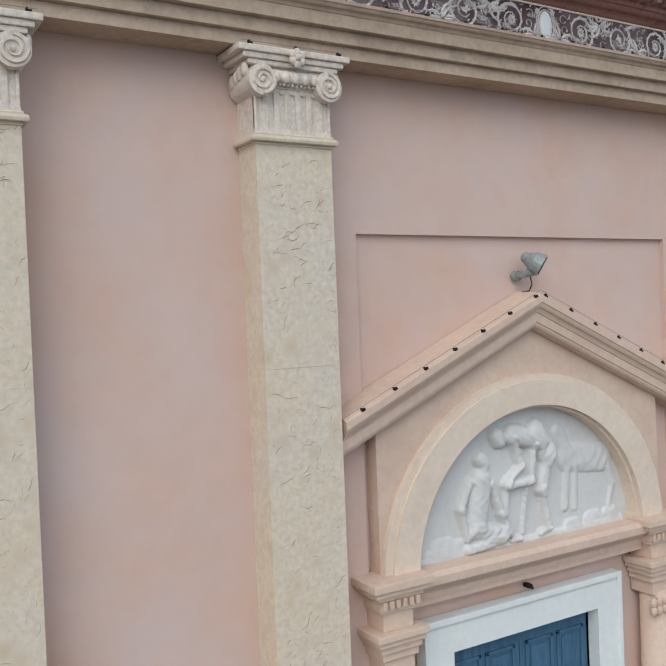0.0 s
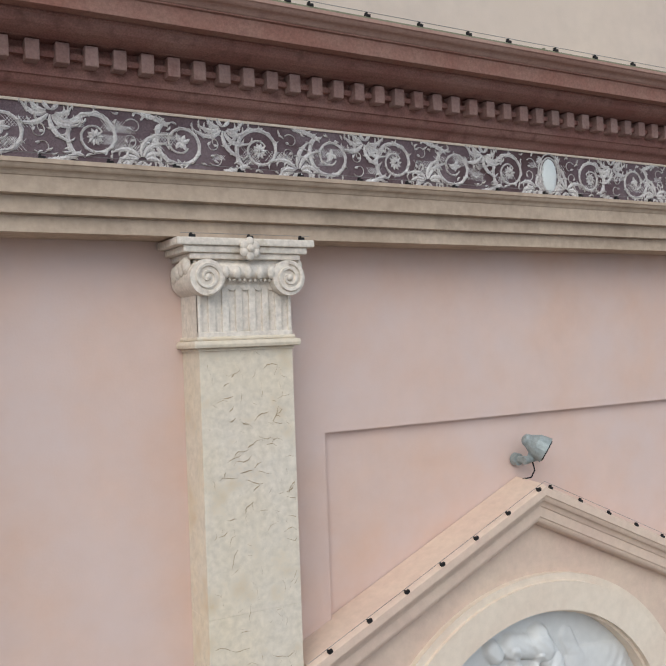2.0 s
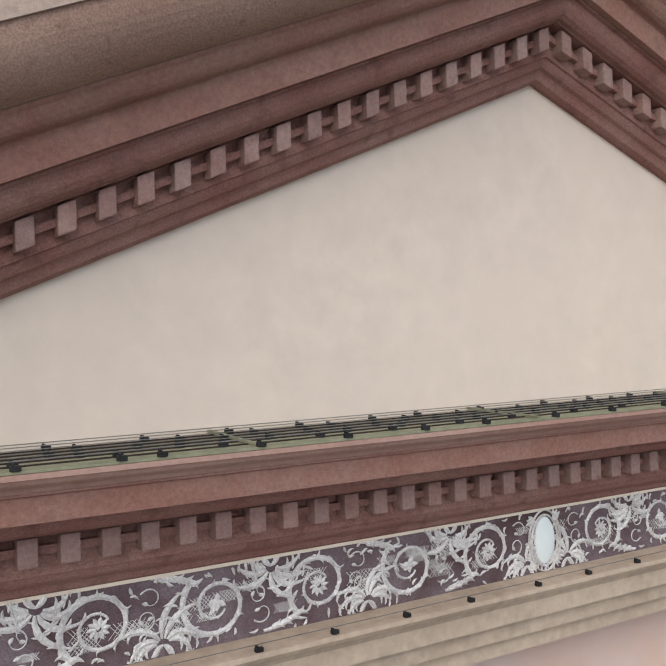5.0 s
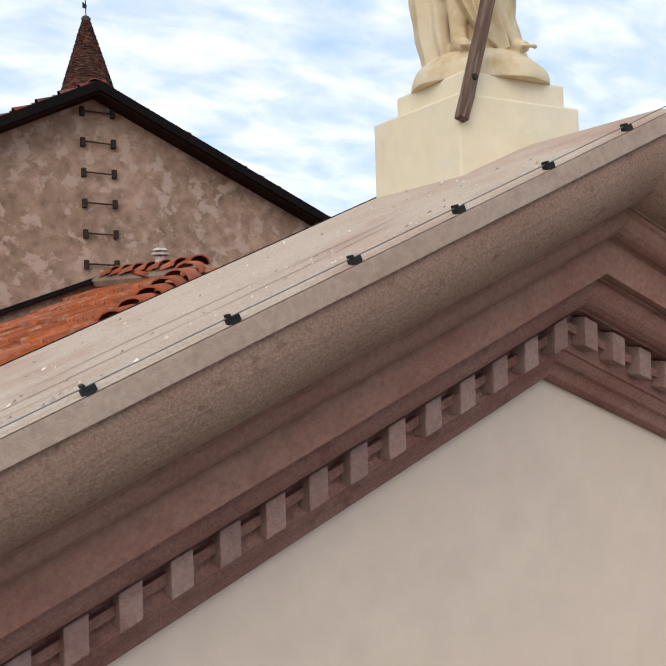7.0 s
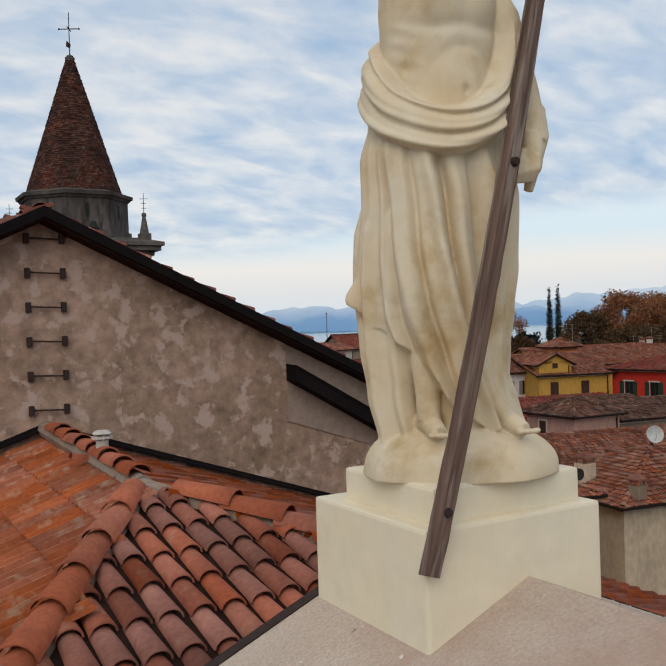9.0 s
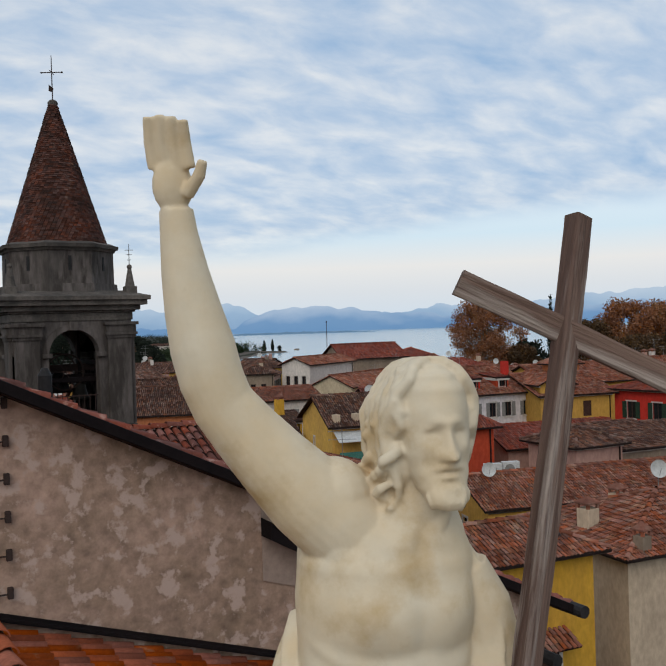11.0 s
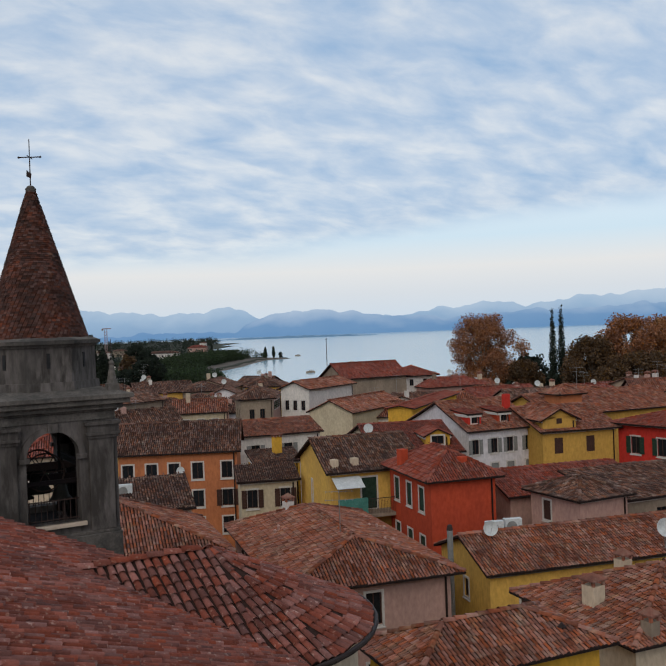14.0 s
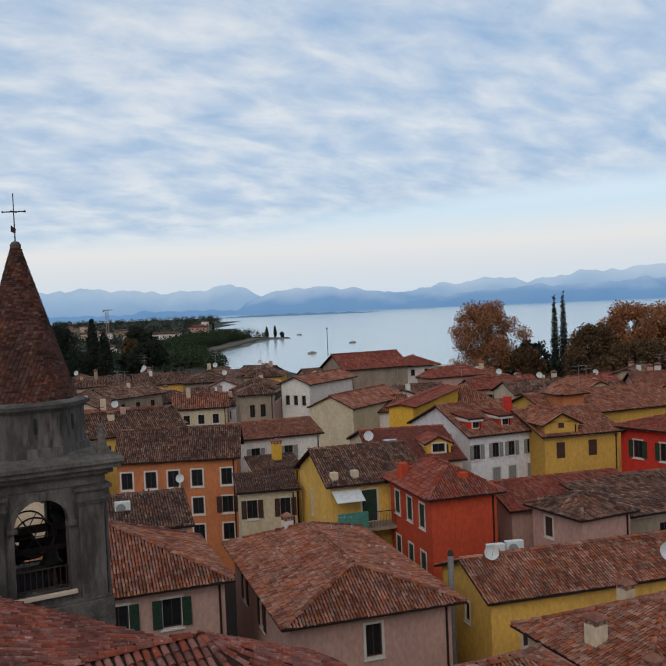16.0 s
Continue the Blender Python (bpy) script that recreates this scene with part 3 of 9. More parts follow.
def pilaster(cx, seed):
    x0, x1 = cx - 0.335, cx + 0.335
    bm = bmesh.new()
    for z0, z1 in ((-1, 1.62), (1.6205, 5.44), (5.4405, 7.17)):
        box(bm, x0, x1, -0.31, 0.0, z0, z1, 0.0025)
    p = part("pilaster", bm, M["marble"], front, "cream veined marble pilaster with an ionic capital")
    bm = bmesh.new()
    crack_lines(bm, x0, x1, -0.3125, 2.5, 7.15, 300, seed)
    tagged(part("vein", bm, M["vein"], p), kind="stuff")
    # ring under the capital
    bm = bmesh.new()
    for d, z0, z1 in ((0.012, 7.165, 7.185), (0.05, 7.185, 7.235), (0.02, 7.235, 7.26)):
        box(bm, x0 - d, x1 + d, -0.31 - d, 0.0, z0, z1, min(0.022, (z1 - z0) * 0.45))
    part("necking_ring", bm, M["marble"], p, "rounded ring under the capital")
    # fluted neck
    bm = bmesh.new()
    box(bm, x0 + 0.0, x1 - 0.0, -0.300, 0.0, 7.25, 7.70)
    part("capital_neck", bm, M["white_stone"], p, "white stone neck of the capital")
    w = (x1 - x0) / 7
    for k in range(8):
        x = x0 + k * w
        bm = bmesh.new()
        box(bm, max(x0, x - 0.024), min(x1, x + 0.024), -0.315, -0.28, 7.26, 7.62, 0.006)
        part("fillet", bm, M["white_stone"], p)
    bm = bmesh.new()
    box(bm, x0 - 0.003, x1 + 0.003, -0.319, -0.27, 7.255, 7.29, 0.006)
    part("lower_band", bm, M["white_stone"], p)
    bm = bmesh.new()
    box(bm, x0, x1, -0.325, -0.28, 7.60, 7.64, 0.01)
    part("upper_band", bm, M["white_stone"], p)
    for k in range(7):
        bm = bmesh.new()
        cyl(bm, (x0 + (k + 0.5) * w, -0.282, 7.60), (x0 + (k + 0.5) * w, -0.316, 7.60), w * 0.42, w * 0.42, 12)
        part("flute_end", bm, M["white_stone"], p)
    # cushion and egg band between the scrolls
    bm = bmesh.new()
    cyl(bm, (cx - 0.23, -0.335, 7.685), (cx + 0.23, -0.335, 7.685), 0.05, 0.05, 14)
    box(bm, x0 - 0.02, x1 + 0.02, -0.33, 0, 7.64, 7.76)
    for k in range(-2, 3):
        ball(bm, (cx + k * 0.082, -0.375, 7.675), 0.036, 10, (0.85, 0.7, 1.25))
    for k in range(12):
        ball(bm, (cx - 0.2 + k * 0.0364, -0.352, 7.625), 0.013, 6)
    part("egg_band", bm, M["white_stone"], p, smooth=True)
    # scrolls
    for s in (-1, 1):
        bm = bmesh.new()
        vx = cx + s * 0.29
        cyl(bm, (vx, -0.39, 7.64), (vx, -0.02, 7.64), 0.118, 0.118, 28)
        # spiral fillet on the face
        prev = None
        for i in range(61):
            t = i / 60
            a = -s * (math.pi / 2) + s * t * 2.05 * 2 * math.pi
            r = 0.100 * (1 - t) ** 0.85 + 0.018
            wd = 0.034 * (1 - t * 0.5)
            c, sn = math.cos(a), math.sin(a)
            pts = [(vx + q * c, y, 7.64 - q * sn) for q, y in ((r - wd, -0.388), (r - wd * 0.8, -0.404), (r - wd * 0.25, -0.406), (r, -0.388))]
            ring = [bm.verts.new(q) for q in pts]
            if prev:
                for k in range(3):
                    bm.faces.new((prev[k], prev[k + 1], ring[k + 1], ring[k]))
            prev = ring
        ball(bm, (vx, -0.39, 7.64), 0.024, 10)
        part("scroll", bm, M["white_stone"], p, "carved spiral scroll", smooth=False)
    # outer corner leaf and abacus
    bm = bmesh.new()
    for d, z0, z1 in ((0.07, 7.76, 7.80), (0.115, 7.80, 7.845), (0.165, 7.845, 7.895)):
        box(bm, x0 - d + 0.01, x1 + d - 0.01, -0.33 - d * 0.42, 0, z0, z1, 0.011)
    part("abacus", bm, M["white_stone"], p, "moulded white stone abacus")
    bm = bmesh.new()
    ball(bm, (cx, -0.425, 7.825), 0.026, 8)
    rose = part("rosette", bm, M["white_stone"], p, "carved flower on the abacus", smooth=True)
    for k in range(6):
        a = k * math.pi / 3 + 0.5
        bm = bmesh.new()
        ball(bm, (cx + 0.045 * math.cos(a), -0.412, 7.825 + 0.045 * math.sin(a)), 0.034, 8, (1, 0.6, 1))
        part("flower_petal", bm, M["white_stone"], p, smooth=True)
    bm = bmesh.new()
    for s in (-1, 1):
        bm = bmesh.new()
        for k in range(4):
            ball(bm, (cx + s * 0.40, -0.30 + k * 0.07, 7.72 - k * 0.015), 0.045, 8, (0.7, 1, 1.3))
        part("side_leaf", bm, M["white_stone"], p, "carved leaf at the capital's side", smooth=True)


for i, px in enumerate((-5.16, -2.785, 2.705, 5.08)):
    pilaster(px, 11 + i)


# architrave in three steps, with a sloped top
bm = bmesh.new()
prof = [(0.3, 7.905), (-0.31, 7.905), (-0.31, 8.0), (-0.305, 8.006), (-0.355, 8.010), (-0.358, 8.105), (-0.353, 8.113), (-0.410, 8.117),
        (-0.413, 8.215)] + cyma((-0.42, 8.22), (-0.468, 8.275), 6) + [(-0.478, 8.28), (-0.478, 8.305), (-0.28, 8.315), (0.3, 8.315)]
extrude_x(bm, prof, -6.7, 6.62)
part("architrave", bm, M["architrave"], front, "grey-beige stepped stone architrave")

# frieze
bm = bmesh.new()
box(bm, -6.6, 6.52, -0.28, 0.3, 8.31, 8.70)
frieze = part("frieze", bm, M["frieze"], front, "dark purple frieze painted with white scrollwork")


def ribbon(bm, pts, w0, w1, y, th=0.006):
    """A flat tapering strip along a path in the frieze's plane."""
    prev = None
    n = len(pts)
    for i, (x, z) in enumerate(pts):
        a, b = pts[max(0, i - 1)], pts[min(n - 1, i + 1)]
        dx, dz = b[0] - a[0], b[1] - a[1]
        ln = math.hypot(dx, dz) or 1
        w = w0 + (w1 - w0) * i / (n - 1)
        nx, nz = -dz / ln * w / 2, dx / ln * w / 2
        ring = [bm.verts.new(q) for q in ((x + nx, y, z + nz), (x, y - th, z), (x - nx, y, z - nz))]
        if prev:
            for k in range(2):
                bm.faces.new((prev[k], prev[k + 1], ring[k + 1], ring[k]))
        prev = ring


def leaf(bm, x, z, a, ln, wd, y, bend=0.5):
    """A curled acanthus lobe."""
    pts = []
    for i in range(7):
        t = i / 6
        aa = a + bend * t
        pts.append((x + ln * t * math.cos(aa), z + ln * t * math.sin(aa)))
    n = len(pts)
    prev = None
    for i, (px, pz) in enumerate(pts):
        t = i / (n - 1)
        w = wd * (math.sin(math.pi * min(1, t * 0.92 + 0.08)) ** 0.8)
        aa = a + bend * t + math.pi / 2
        ring = [bm.verts.new(q) for q in ((px + w / 2 * math.cos(aa), y, pz + w / 2 * math.sin(aa)), (px, y - 0.008, pz), (px - w / 2 * math.cos(aa), y, pz - w / 2 * math.sin(aa)))]
        if prev:
            for k in range(2):
                bm.faces.new((prev[k], prev[k + 1], ring[k + 1], ring[k]))
        prev = ring


def scroll_mesh(kind, seed):
    """One curl of the frieze: a leafy stem that winds round a flower or a bud, and a broad acanthus fan. Drawn about the origin."""
    rng = random.Random(seed)
    bm = bmesh.new()
    y = -0.003

    def lobe(x, z, a, ln, wd, bend):
        leaf(bm, x, z, a, ln, wd, y - rng.uniform(0, 0.004), bend)

    # stem: rises from the lower edge, sweeps over the top and winds inwards
    pts = []
    for i in range(56):
        t = i / 55
        a = math.pi * 1.28 - t * math.pi * 3.1
        r = 0.168 - 0.118 * t ** 0.9
        pts.append((r * math.cos(a) * 1.06, r * math.sin(a)))
    ribbon(bm, pts, 0.030, 0.011, y)
    foot = [(-0.31 + 0.20 * t / 9, -0.172 + 0.055 * (t / 9) ** 2) for t in range(10)]
    ribbon(bm, foot, 0.016, 0.032, y)
    # leaves that sheathe the stem, outside and in
    for i in range(1, 50, 3):
        (px, pz), (ax, az) = pts[i], pts[max(0, i - 1)]
        d = math.atan2(pz - az, px - ax) if i else 1.5
        k = 1 - i / 70
        lobe(px, pz, d + rng.uniform(0.35, 0.7), rng.uniform(0.055, 0.085) * k, 0.030 * k, rng.uniform(-1.3, -0.7))
        if i % 2:
            lobe(px, pz, d - rng.uniform(0.3, 0.6), rng.uniform(0.045, 0.065) * k, 0.024 * k, rng.uniform(0.8, 1.5))
    for i in range(2, 9, 2):
        lobe(*foot[i], 0.9, 0.07, 0.03, -1.0)
        lobe(*foot[i], -0.1, 0.06, 0.022, 0.8)
    # heart of the curl
    if kind:
        for k in range(10):
            a = k * 0.628
            lobe(0.012 * math.cos(a), -0.005 + 0.012 * math.sin(a), a, 0.042, 0.022, 0.15)
        lobe(-0.01, -0.005, 0.5, 0.02, 0.02, 0.0)
    else:
        for a in (0.2, 0.9, 1.7, 2.6, 3.6, 5.2):
            lobe(0.0, -0.01, a, rng.uniform(0.04, 0.065), 0.030, rng.uniform(-0.8, 0.8))
    # acanthus spray between two curls
    bx, bz = 0.29, -0.135
    for k in range(7):
        a = 3.0 - k * 0.42
        ln = (0.12, 0.17, 0.21, 0.23, 0.21, 0.17, 0.13)[k] * rng.uniform(0.85, 1.1)
        bend = (0.9 if k < 3 else -0.9) * rng.uniform(0.7, 1.3)
        lobe(bx + 0.03 * math.cos(a), bz + 0.03 * math.sin(a), a, ln, 0.034, bend)
        # notched edges of the lobe
        for q in (0.35, 0.6, 0.85):
            aa = a + bend * q
            ex, ez = bx + (0.03 + ln * q) * math.cos(aa), bz + (0.03 + ln * q) * math.sin(aa)
            for e in (-0.8, 0.8):
                lobe(ex, ez, aa + e, 0.042 * (1.2 - 0.5 * q), 0.015, e)
    for a in (-0.5, 3.6):
        lobe(bx, bz, a, 0.10, 0.03, 0.6 if a > 0 else -0.6)
    # thin tendrils
    for x0, z0, a0, b in ((0.19, 0.11, 0.6, -4.5), (-0.24, 0.02, 1.8, 3.8), (0.20, -0.06, 0.2, 4.6)):
        path, px, pz = [], x0, z0
        for i in range(16):
            aa = a0 + b * (i / 15) ** 1.3
            path.append((px, pz))
            px, pz = px + 0.012 * math.cos(aa), pz + 0.012 * math.sin(aa)
        ribbon(bm, path, 0.009, 0.005, y)
        lobe(*path[-1], a0 + b, 0.03, 0.02, 0.4)
    for k in range(16):
        lobe(rng.uniform(-0.27, 0.27), rng.choice((-1, 1)) * rng.uniform(0.10, 0.17), rng.uniform(0, 6.28), rng.uniform(0.03, 0.055), 0.016, rng.uniform(-1, 1))
    # keep inside the band
    for v in bm.verts:
        v.co.z = max(-0.183, min(0.183, v.co.z)) * (1 if kind else -1)
    me = bpy.data.meshes.new("scroll_ornament")
    bm.to_mesh(me)
    bm.free()
    me.materials.append(M["ornament"])
    return me


curls = [scroll_mesh(k % 2, 5 + k) for k in range(6)]
for k in range(-11, 12):
    if k == 0:
        continue
    fx = 0.02 + (k + (0.18 if k < 0 else -0.18)) * 0.55
    share("scroll_ornament", curls[k % 6], Matrix.Translation((fx, -0.2815, 8.505)) @ Matrix.Diagonal((1 if k < 0 else -1, 1, 1, 1)), frieze)
# fine engraved hatching of the ground
bm = bmesh.new()
rng = random.Random(31)
for k in range(70):
    x, z, w = rng.uniform(-5.2, 3.0), rng.uniform(8.40, 8.60), rng.uniform(0.04, 0.09)
    for q in range(7):
        for d in (1, -1):
            a = x + (q - 3) * w / 4
            ribbon(bm, [(a - d * w * 0.35, z - w * 0.4), (a + d * w * 0.35, z + w * 0.4)], 0.0028, 0.0028, -0.2808, 0.0006)
for v in bm.verts:
    v.co.z = max(8.325, min(8.685, v.co.z))
tagged(part("hatching", bm, M["ornament"], frieze, "fine pale engraved hatching"), kind="stuff")
# pale fillet along the top of the frieze
bm = bmesh.new()
box(bm, -6.6, 6.52, -0.292, -0.275, 8.676, 8.692)
part("fillet", bm, M["archivolt"], frieze, "thin pale fillet")

# oval medallion
bm = bmesh.new()
ball(bm, (0.0, -0.285, 8.50), 0.1, 28, (0.80, 0.28, 1.40))
part("medallion", bm, M["door_frame"], frieze, "white oval medallion", smooth=True)
bm = bmesh.new()
for rr, w in ((0.118, 0.012), (0.098, 0.014)):
    pts = [(rr * 1.05 * math.cos(i * math.pi / 20), 8.50 + rr * 1.52 * math.sin(i * math.pi / 20)) for i in range(41)]
    ribbon(bm, pts, w, w, -0.288, 0.012)
for k in range(4):
    a = math.pi / 4 + k * math.pi / 2
    for j in (-0.4, 0.0, 0.4):
        leaf(bm, 0.105 * math.cos(a), 8.50 + 0.15 * math.sin(a), a + j, 0.07, 0.03, -0.287, 0.4)
part("medallion_frame", bm, M["ornament"], frieze, "carved oval frame")

# level cornice
bm = bmesh.new()
prof = ([(0.2, 8.69), (-0.285, 8.69), (-0.30, 8.70)] + cyma((-0.305, 8.705), (-0.40, 8.80), 6) + [(-0.415, 8.805), (-0.415, 8.985), (-0.50, 8.988)]
        + ovolo((-0.505, 8.992), (-0.655, 9.068)) + [(-0.665, 9.072), (-0.665, 9.085)])
extrude_x(bm, prof + [(0.2, 9.085)], -6.75, 6.7)
cornice = part("cornice", bm, M["maroon"], front, "maroon rendered cornice with a row of dentils")
bm = bmesh.new()
extrude_x(bm, [(0.2, 9.086), (-0.745, 9.086), (-0.75, 9.188), (-0.765, 9.193), (-0.765, 9.203), (0.2, 9.203)], -6.75, 6.7)
part("corona", bm, M["corona"], cornice, "faded pinkish maroon flat band")
bm = bmesh.new()
extrude_x(bm, [(0.2, 9.204), (-0.768, 9.204)] + cyma((-0.772, 9.207), (-0.84, 9.262), 6) + [(-0.85, 9.266), (-0.85, 9.287), (0.2, 9.287)], -6.8, 6.75)
part("top_moulding", bm, M["maroon_top"], cornice, "faded pinkish top moulding")
bm = bmesh.new()
box(bm, -0.040, 0.040, -0.5, -0.41, -0.060, 0.060, 0.007)
dent = part("dentil", bm, M["dentil"], cornice)
dent.matrix_basis = Matrix.Translation((-6.63, 0, 8.920))
for k in range(1, 80):
    share("dentil", dent.data, Matrix.Translation((-6.63 + 0.1671 * k, 0, 8.920)), cornice)
bm = bmesh.new()
box(bm, -6.7, 6.66, -0.452, -0.41, 8.90, 8.935)
part("dentil_bar", bm, M["maroon"], cornice)

# lead sheet on the level cornice, with seams
bm = bmesh.new()
box(bm, -6.75, 6.7, -0.845, -0.27, 9.289, 9.30)
for sx in (-5.2, -3.6, -2.1, -0.55, 1.0, 2.6, 4.2):
    prism(bm, [(sx, -0.84, 9.30), (sx + 0.02, -0.84, 9.30), (sx + 0.02, -0.28, 9.312), (sx, -0.28, 9.312)], (0, 0, 0.012))
part("lead_sheet", bm, M["lead"], cornice, "greenish weathered lead sheet")

# tympanum
bm = bmesh.new()
prism(bm, [(-6.3, -0.27, 9.28), (6.3, -0.27, 9.28), (6.3, -0.27, rake(6.3) + 0.9), (0, -0.27, rake(0) + 0.9), (-6.3, -0.27, rake(6.3) + 0.9)], (0, 0.6, 0))
part("tympanum", bm, M["cream_wall"], front, "smooth pale cream plaster field of the pediment")

# raking cornices
for s in (-1, 1):
    xe = 7.3 * s
    bm = bmesh.new()
    low = ([(0.1, 0.015), (-0.30, 0.015), (-0.325, 0.03)] + cyma((-0.33, 0.035), (-0.40, 0.140), 6) + [(-0.415, 0.145), (-0.415, 0.310), (-0.50, 0.315)]
           + ovolo((-0.505, 0.32), (-0.60, 0.43)) + [(-0.62, 0.435), (-0.62, 0.447), (0.1, 0.447)])
    extrude_x(bm, low, xe, 0.0, rake)
    rk = part("raking_cornice", bm, M["maroon"], front, "maroon raking cornice of the pediment with dentils")
    bm = bmesh.new()
    extrude_x(bm, [(0.1, 0.449), (-0.665, 0.449), (-0.67, 0.585)] + ovolo((-0.68, 0.592), (-0.765, 0.675)) + [(-0.775, 0.685), (-0.775, 0.70), (0.1, 0.70)], xe, 0.0, rake)
    part("corona", bm, M["corona"], rk, "faded maroon band of the raking cornice")
    bm = bmesh.new()
    extrude_x(bm, [(0.1, 0.702), (-0.78, 0.702)] + ovolo((-0.785, 0.708), (-0.985, 0.945), 10) + [(-0.985, 0.955), (0.1, 0.955)], xe, 0.0, rake)
    part("cyma", bm, M["dirty_cyma"], rk, "stained brown curved moulding", smooth=False)
    bm = bmesh.new()
    extrude_x(bm, [(0.1, 0.957), (-1.0, 0.957), (-1.005, 1.028), (0.1, 1.028)], xe, 0.0, rake)
    part("fascia", bm, M["fascia"], rk, "faded pinkish grey edge band")
    bm = bmesh.new()
    extrude_x(bm, [(0.42, 0.80), (-0.985, 1.029), (-1.0, 1.031), (-0.93, 1.046), (0.42, 1.05)], xe, 0.0, rake)
    part("coping", bm, M["coping"], rk, "pale rendered coping, weathered and gritty")
    # long trowel scores and loose grit on the coping's top
    rg = random.Random(31 + s)
    for y0, x0, x1, drift in ((-0.56, 0.8, 2.4, 0.05), (-0.68, 0.9, 2.7, -0.03), (-0.86, 2.0, 4.6, 0.22), (-0.22, 4.2, 6.0, 0.06)):
        bm = bmesh.new()
        pts = []
        for k in range(25):
            u = k / 24
            x = s * (x0 + (x1 - x0) * u)
            y = y0 + drift * u + 0.012 * math.sin(u * 9 + y0 * 7) + rg.uniform(-0.004, 0.004)
            w = (0.001 + 0.005 * abs(math.sin(u * 7 + y0 * 5))) * min(1, 6 * u, 6 * (1 - u)) + 0.0004
            z = rake(x) + 1.046 + 0.004 * (y + 0.93) / 1.35 + 0.0012
            pts.append((bm.verts.new((x, y - w, z)), bm.verts.new((x, y + w, z))))
        for (a, b), (c, d) in zip(pts, pts[1:]):
            bm.faces.new((a, c, d, b) if s > 0 else (a, b, d, c))
        part("score", bm, M["groove"], rk, "faint dirty trowel score")
    vs, fs = [], []
    for _ in range(1500):
        x = s * rg.uniform(0.4, 6.9)
        y = -0.93 + 1.33 * rg.random() ** 1.7
        z = rake(x) + 1.046 + 0.004 * (y + 0.93) / 1.35
        r, a = 0.003 + 0.010 * rg.random() ** 3, rg.uniform(0, 3)
        b = len(vs)
        for i in range(4):
            vs.append((x + r * math.cos(a + i * 1.57), y + r * math.sin(a + i * 1.57) * rg.uniform(0.6, 1), z - 0.003))
        vs.append((x, y, z + r * rg.uniform(0.5, 0.9)))
        fs += [(b + i, b + (i + 1) % 4, b + 4) for i in range(4)]
    tagged(raw("grit", vs, fs, M["grit"], rk), kind="stuff")
    bm = bmesh.new()
    extrude_x(bm, [(0.415, 1.04), (0.415, 1.056), (0.475, 1.05), (0.475, 0.9), (0.465, 0.9), (0.465, 1.04)], xe, 0.0, rake)
    part("flashing", bm, M["iron"], rk, "grey metal flashing at the coping's back")
    bm = bmesh.new()
    hw = 0.038
    vs = box(bm, -hw, hw, -0.495, -0.40, -0.062, 0.062, 0.007)
    for v in bm.verts:
        v.co.z -= 0.42 * s * v.co.x
    me = None
    for k in range(38):
        dx = s * (0.088 + 0.1671 * k)
        m = Matrix.Translation((dx, 0, rake(dx) + 0.240))
        if me is None:
            d0 = part("dentil", bm, M["dentil"], rk)
            d0.matrix_basis, me = m, d0.data
        else:
            share("dentil", me, m, rk)
    bm = bmesh.new()
    extrude_x(bm, [(-0.405, 0.222), (-0.452, 0.222), (-0.452, 0.258), (-0.405, 0.258)], xe, 0.0, rake)
    part("dentil_bar", bm, M["maroon"], rk)
bm = bmesh.new()
prism(bm, [(-7.0, 0.32, 7.0), (7.0, 0.32, 7.0), (7.0, 0.32, rake(7) + 0.95), (0, 0.32, rake(0) + 0.95), (-7.0, 0.32, rake(7) + 0.95)], (0, 0.08, 0))
part("pediment_back", bm, M["coping"], front, "rendered back of the pediment")


# ---- bird wires: clips along the ledges with a thin wire ----
bm = bmesh.new()
box(bm, -0.02, 0.02, -0.011, 0.011, 0.0, 0.021, 0.003)
box(bm, -0.013, 0.013, -0.016, 0.016, 0.0, 0.006)
box(bm, -0.015, -0.005, -0.013, 0.013, 0.019, 0.03)
clip_me = bpy.data.meshes.new("clip")
bm.to_mesh(clip_me)
bm.free()
clip_me.materials.append(M["black"])


def bird_wire(pts, spots, label="thin bird wire on black plastic clips along a ledge"):
    """pts: the wire's line. spots: poses of its clips."""
    t = thing("bird_wire", label, "bird deterrent", "bird wires")
    bm = bmesh.new()
    for a, b in zip(pts, pts[1:]):
        cyl(bm, a, b, 0.0022, 0.0022, 5)
    part("wire", bm, M["wire"], t)
    for m in spots:
        share("clip", clip_me, m, t)


rng = random.Random(4)
row = [-3.89, -3.461, -3.048, -2.664, -2.505, -2.083, -1.663, -1.245, -0.881, -0.422, -0.008, 0.413, 0.85, 1.28, 1.7, 2.1, 2.55, 3.0]
bird_wire([(-4.4, -0.835, 9.335), (3.2, -0.835, 9.335)], [Matrix.Translation((x, -0.835, 9.299)) for x in row])
for j in range(5):
    yy = -0.74 + j * 0.105
    off = (0.0, 0.21, 0.09, 0.30, 0.14)[j]
    sp = [Matrix.Translation((-4.2 + k * 0.40 + rng.uniform(-0.06, 0.06) + off, yy, 9.30)) for k in range(18)]
    bird_wire([(-4.4, yy, 9.335), (3.2, yy, 9.335)], sp)
    # narrow dark strip on the sheet, along each wire
    bm = bmesh.new()
    box(bm, -6.7, 6.6, yy - 0.006, yy + 0.006, 9.298, 9.306)
    part("seam", bm, M["iron"], cornice, "thin dark strip along a bird wire")
bird_wire([(-5.6, -0.45, 8.34), (3.4, -0.45, 8.34)], [Matrix.Translation((-5.4 + 0.43 * k + rng.uniform(-0.03, 0.03), -0.45, 8.303)) for k in range(21)])
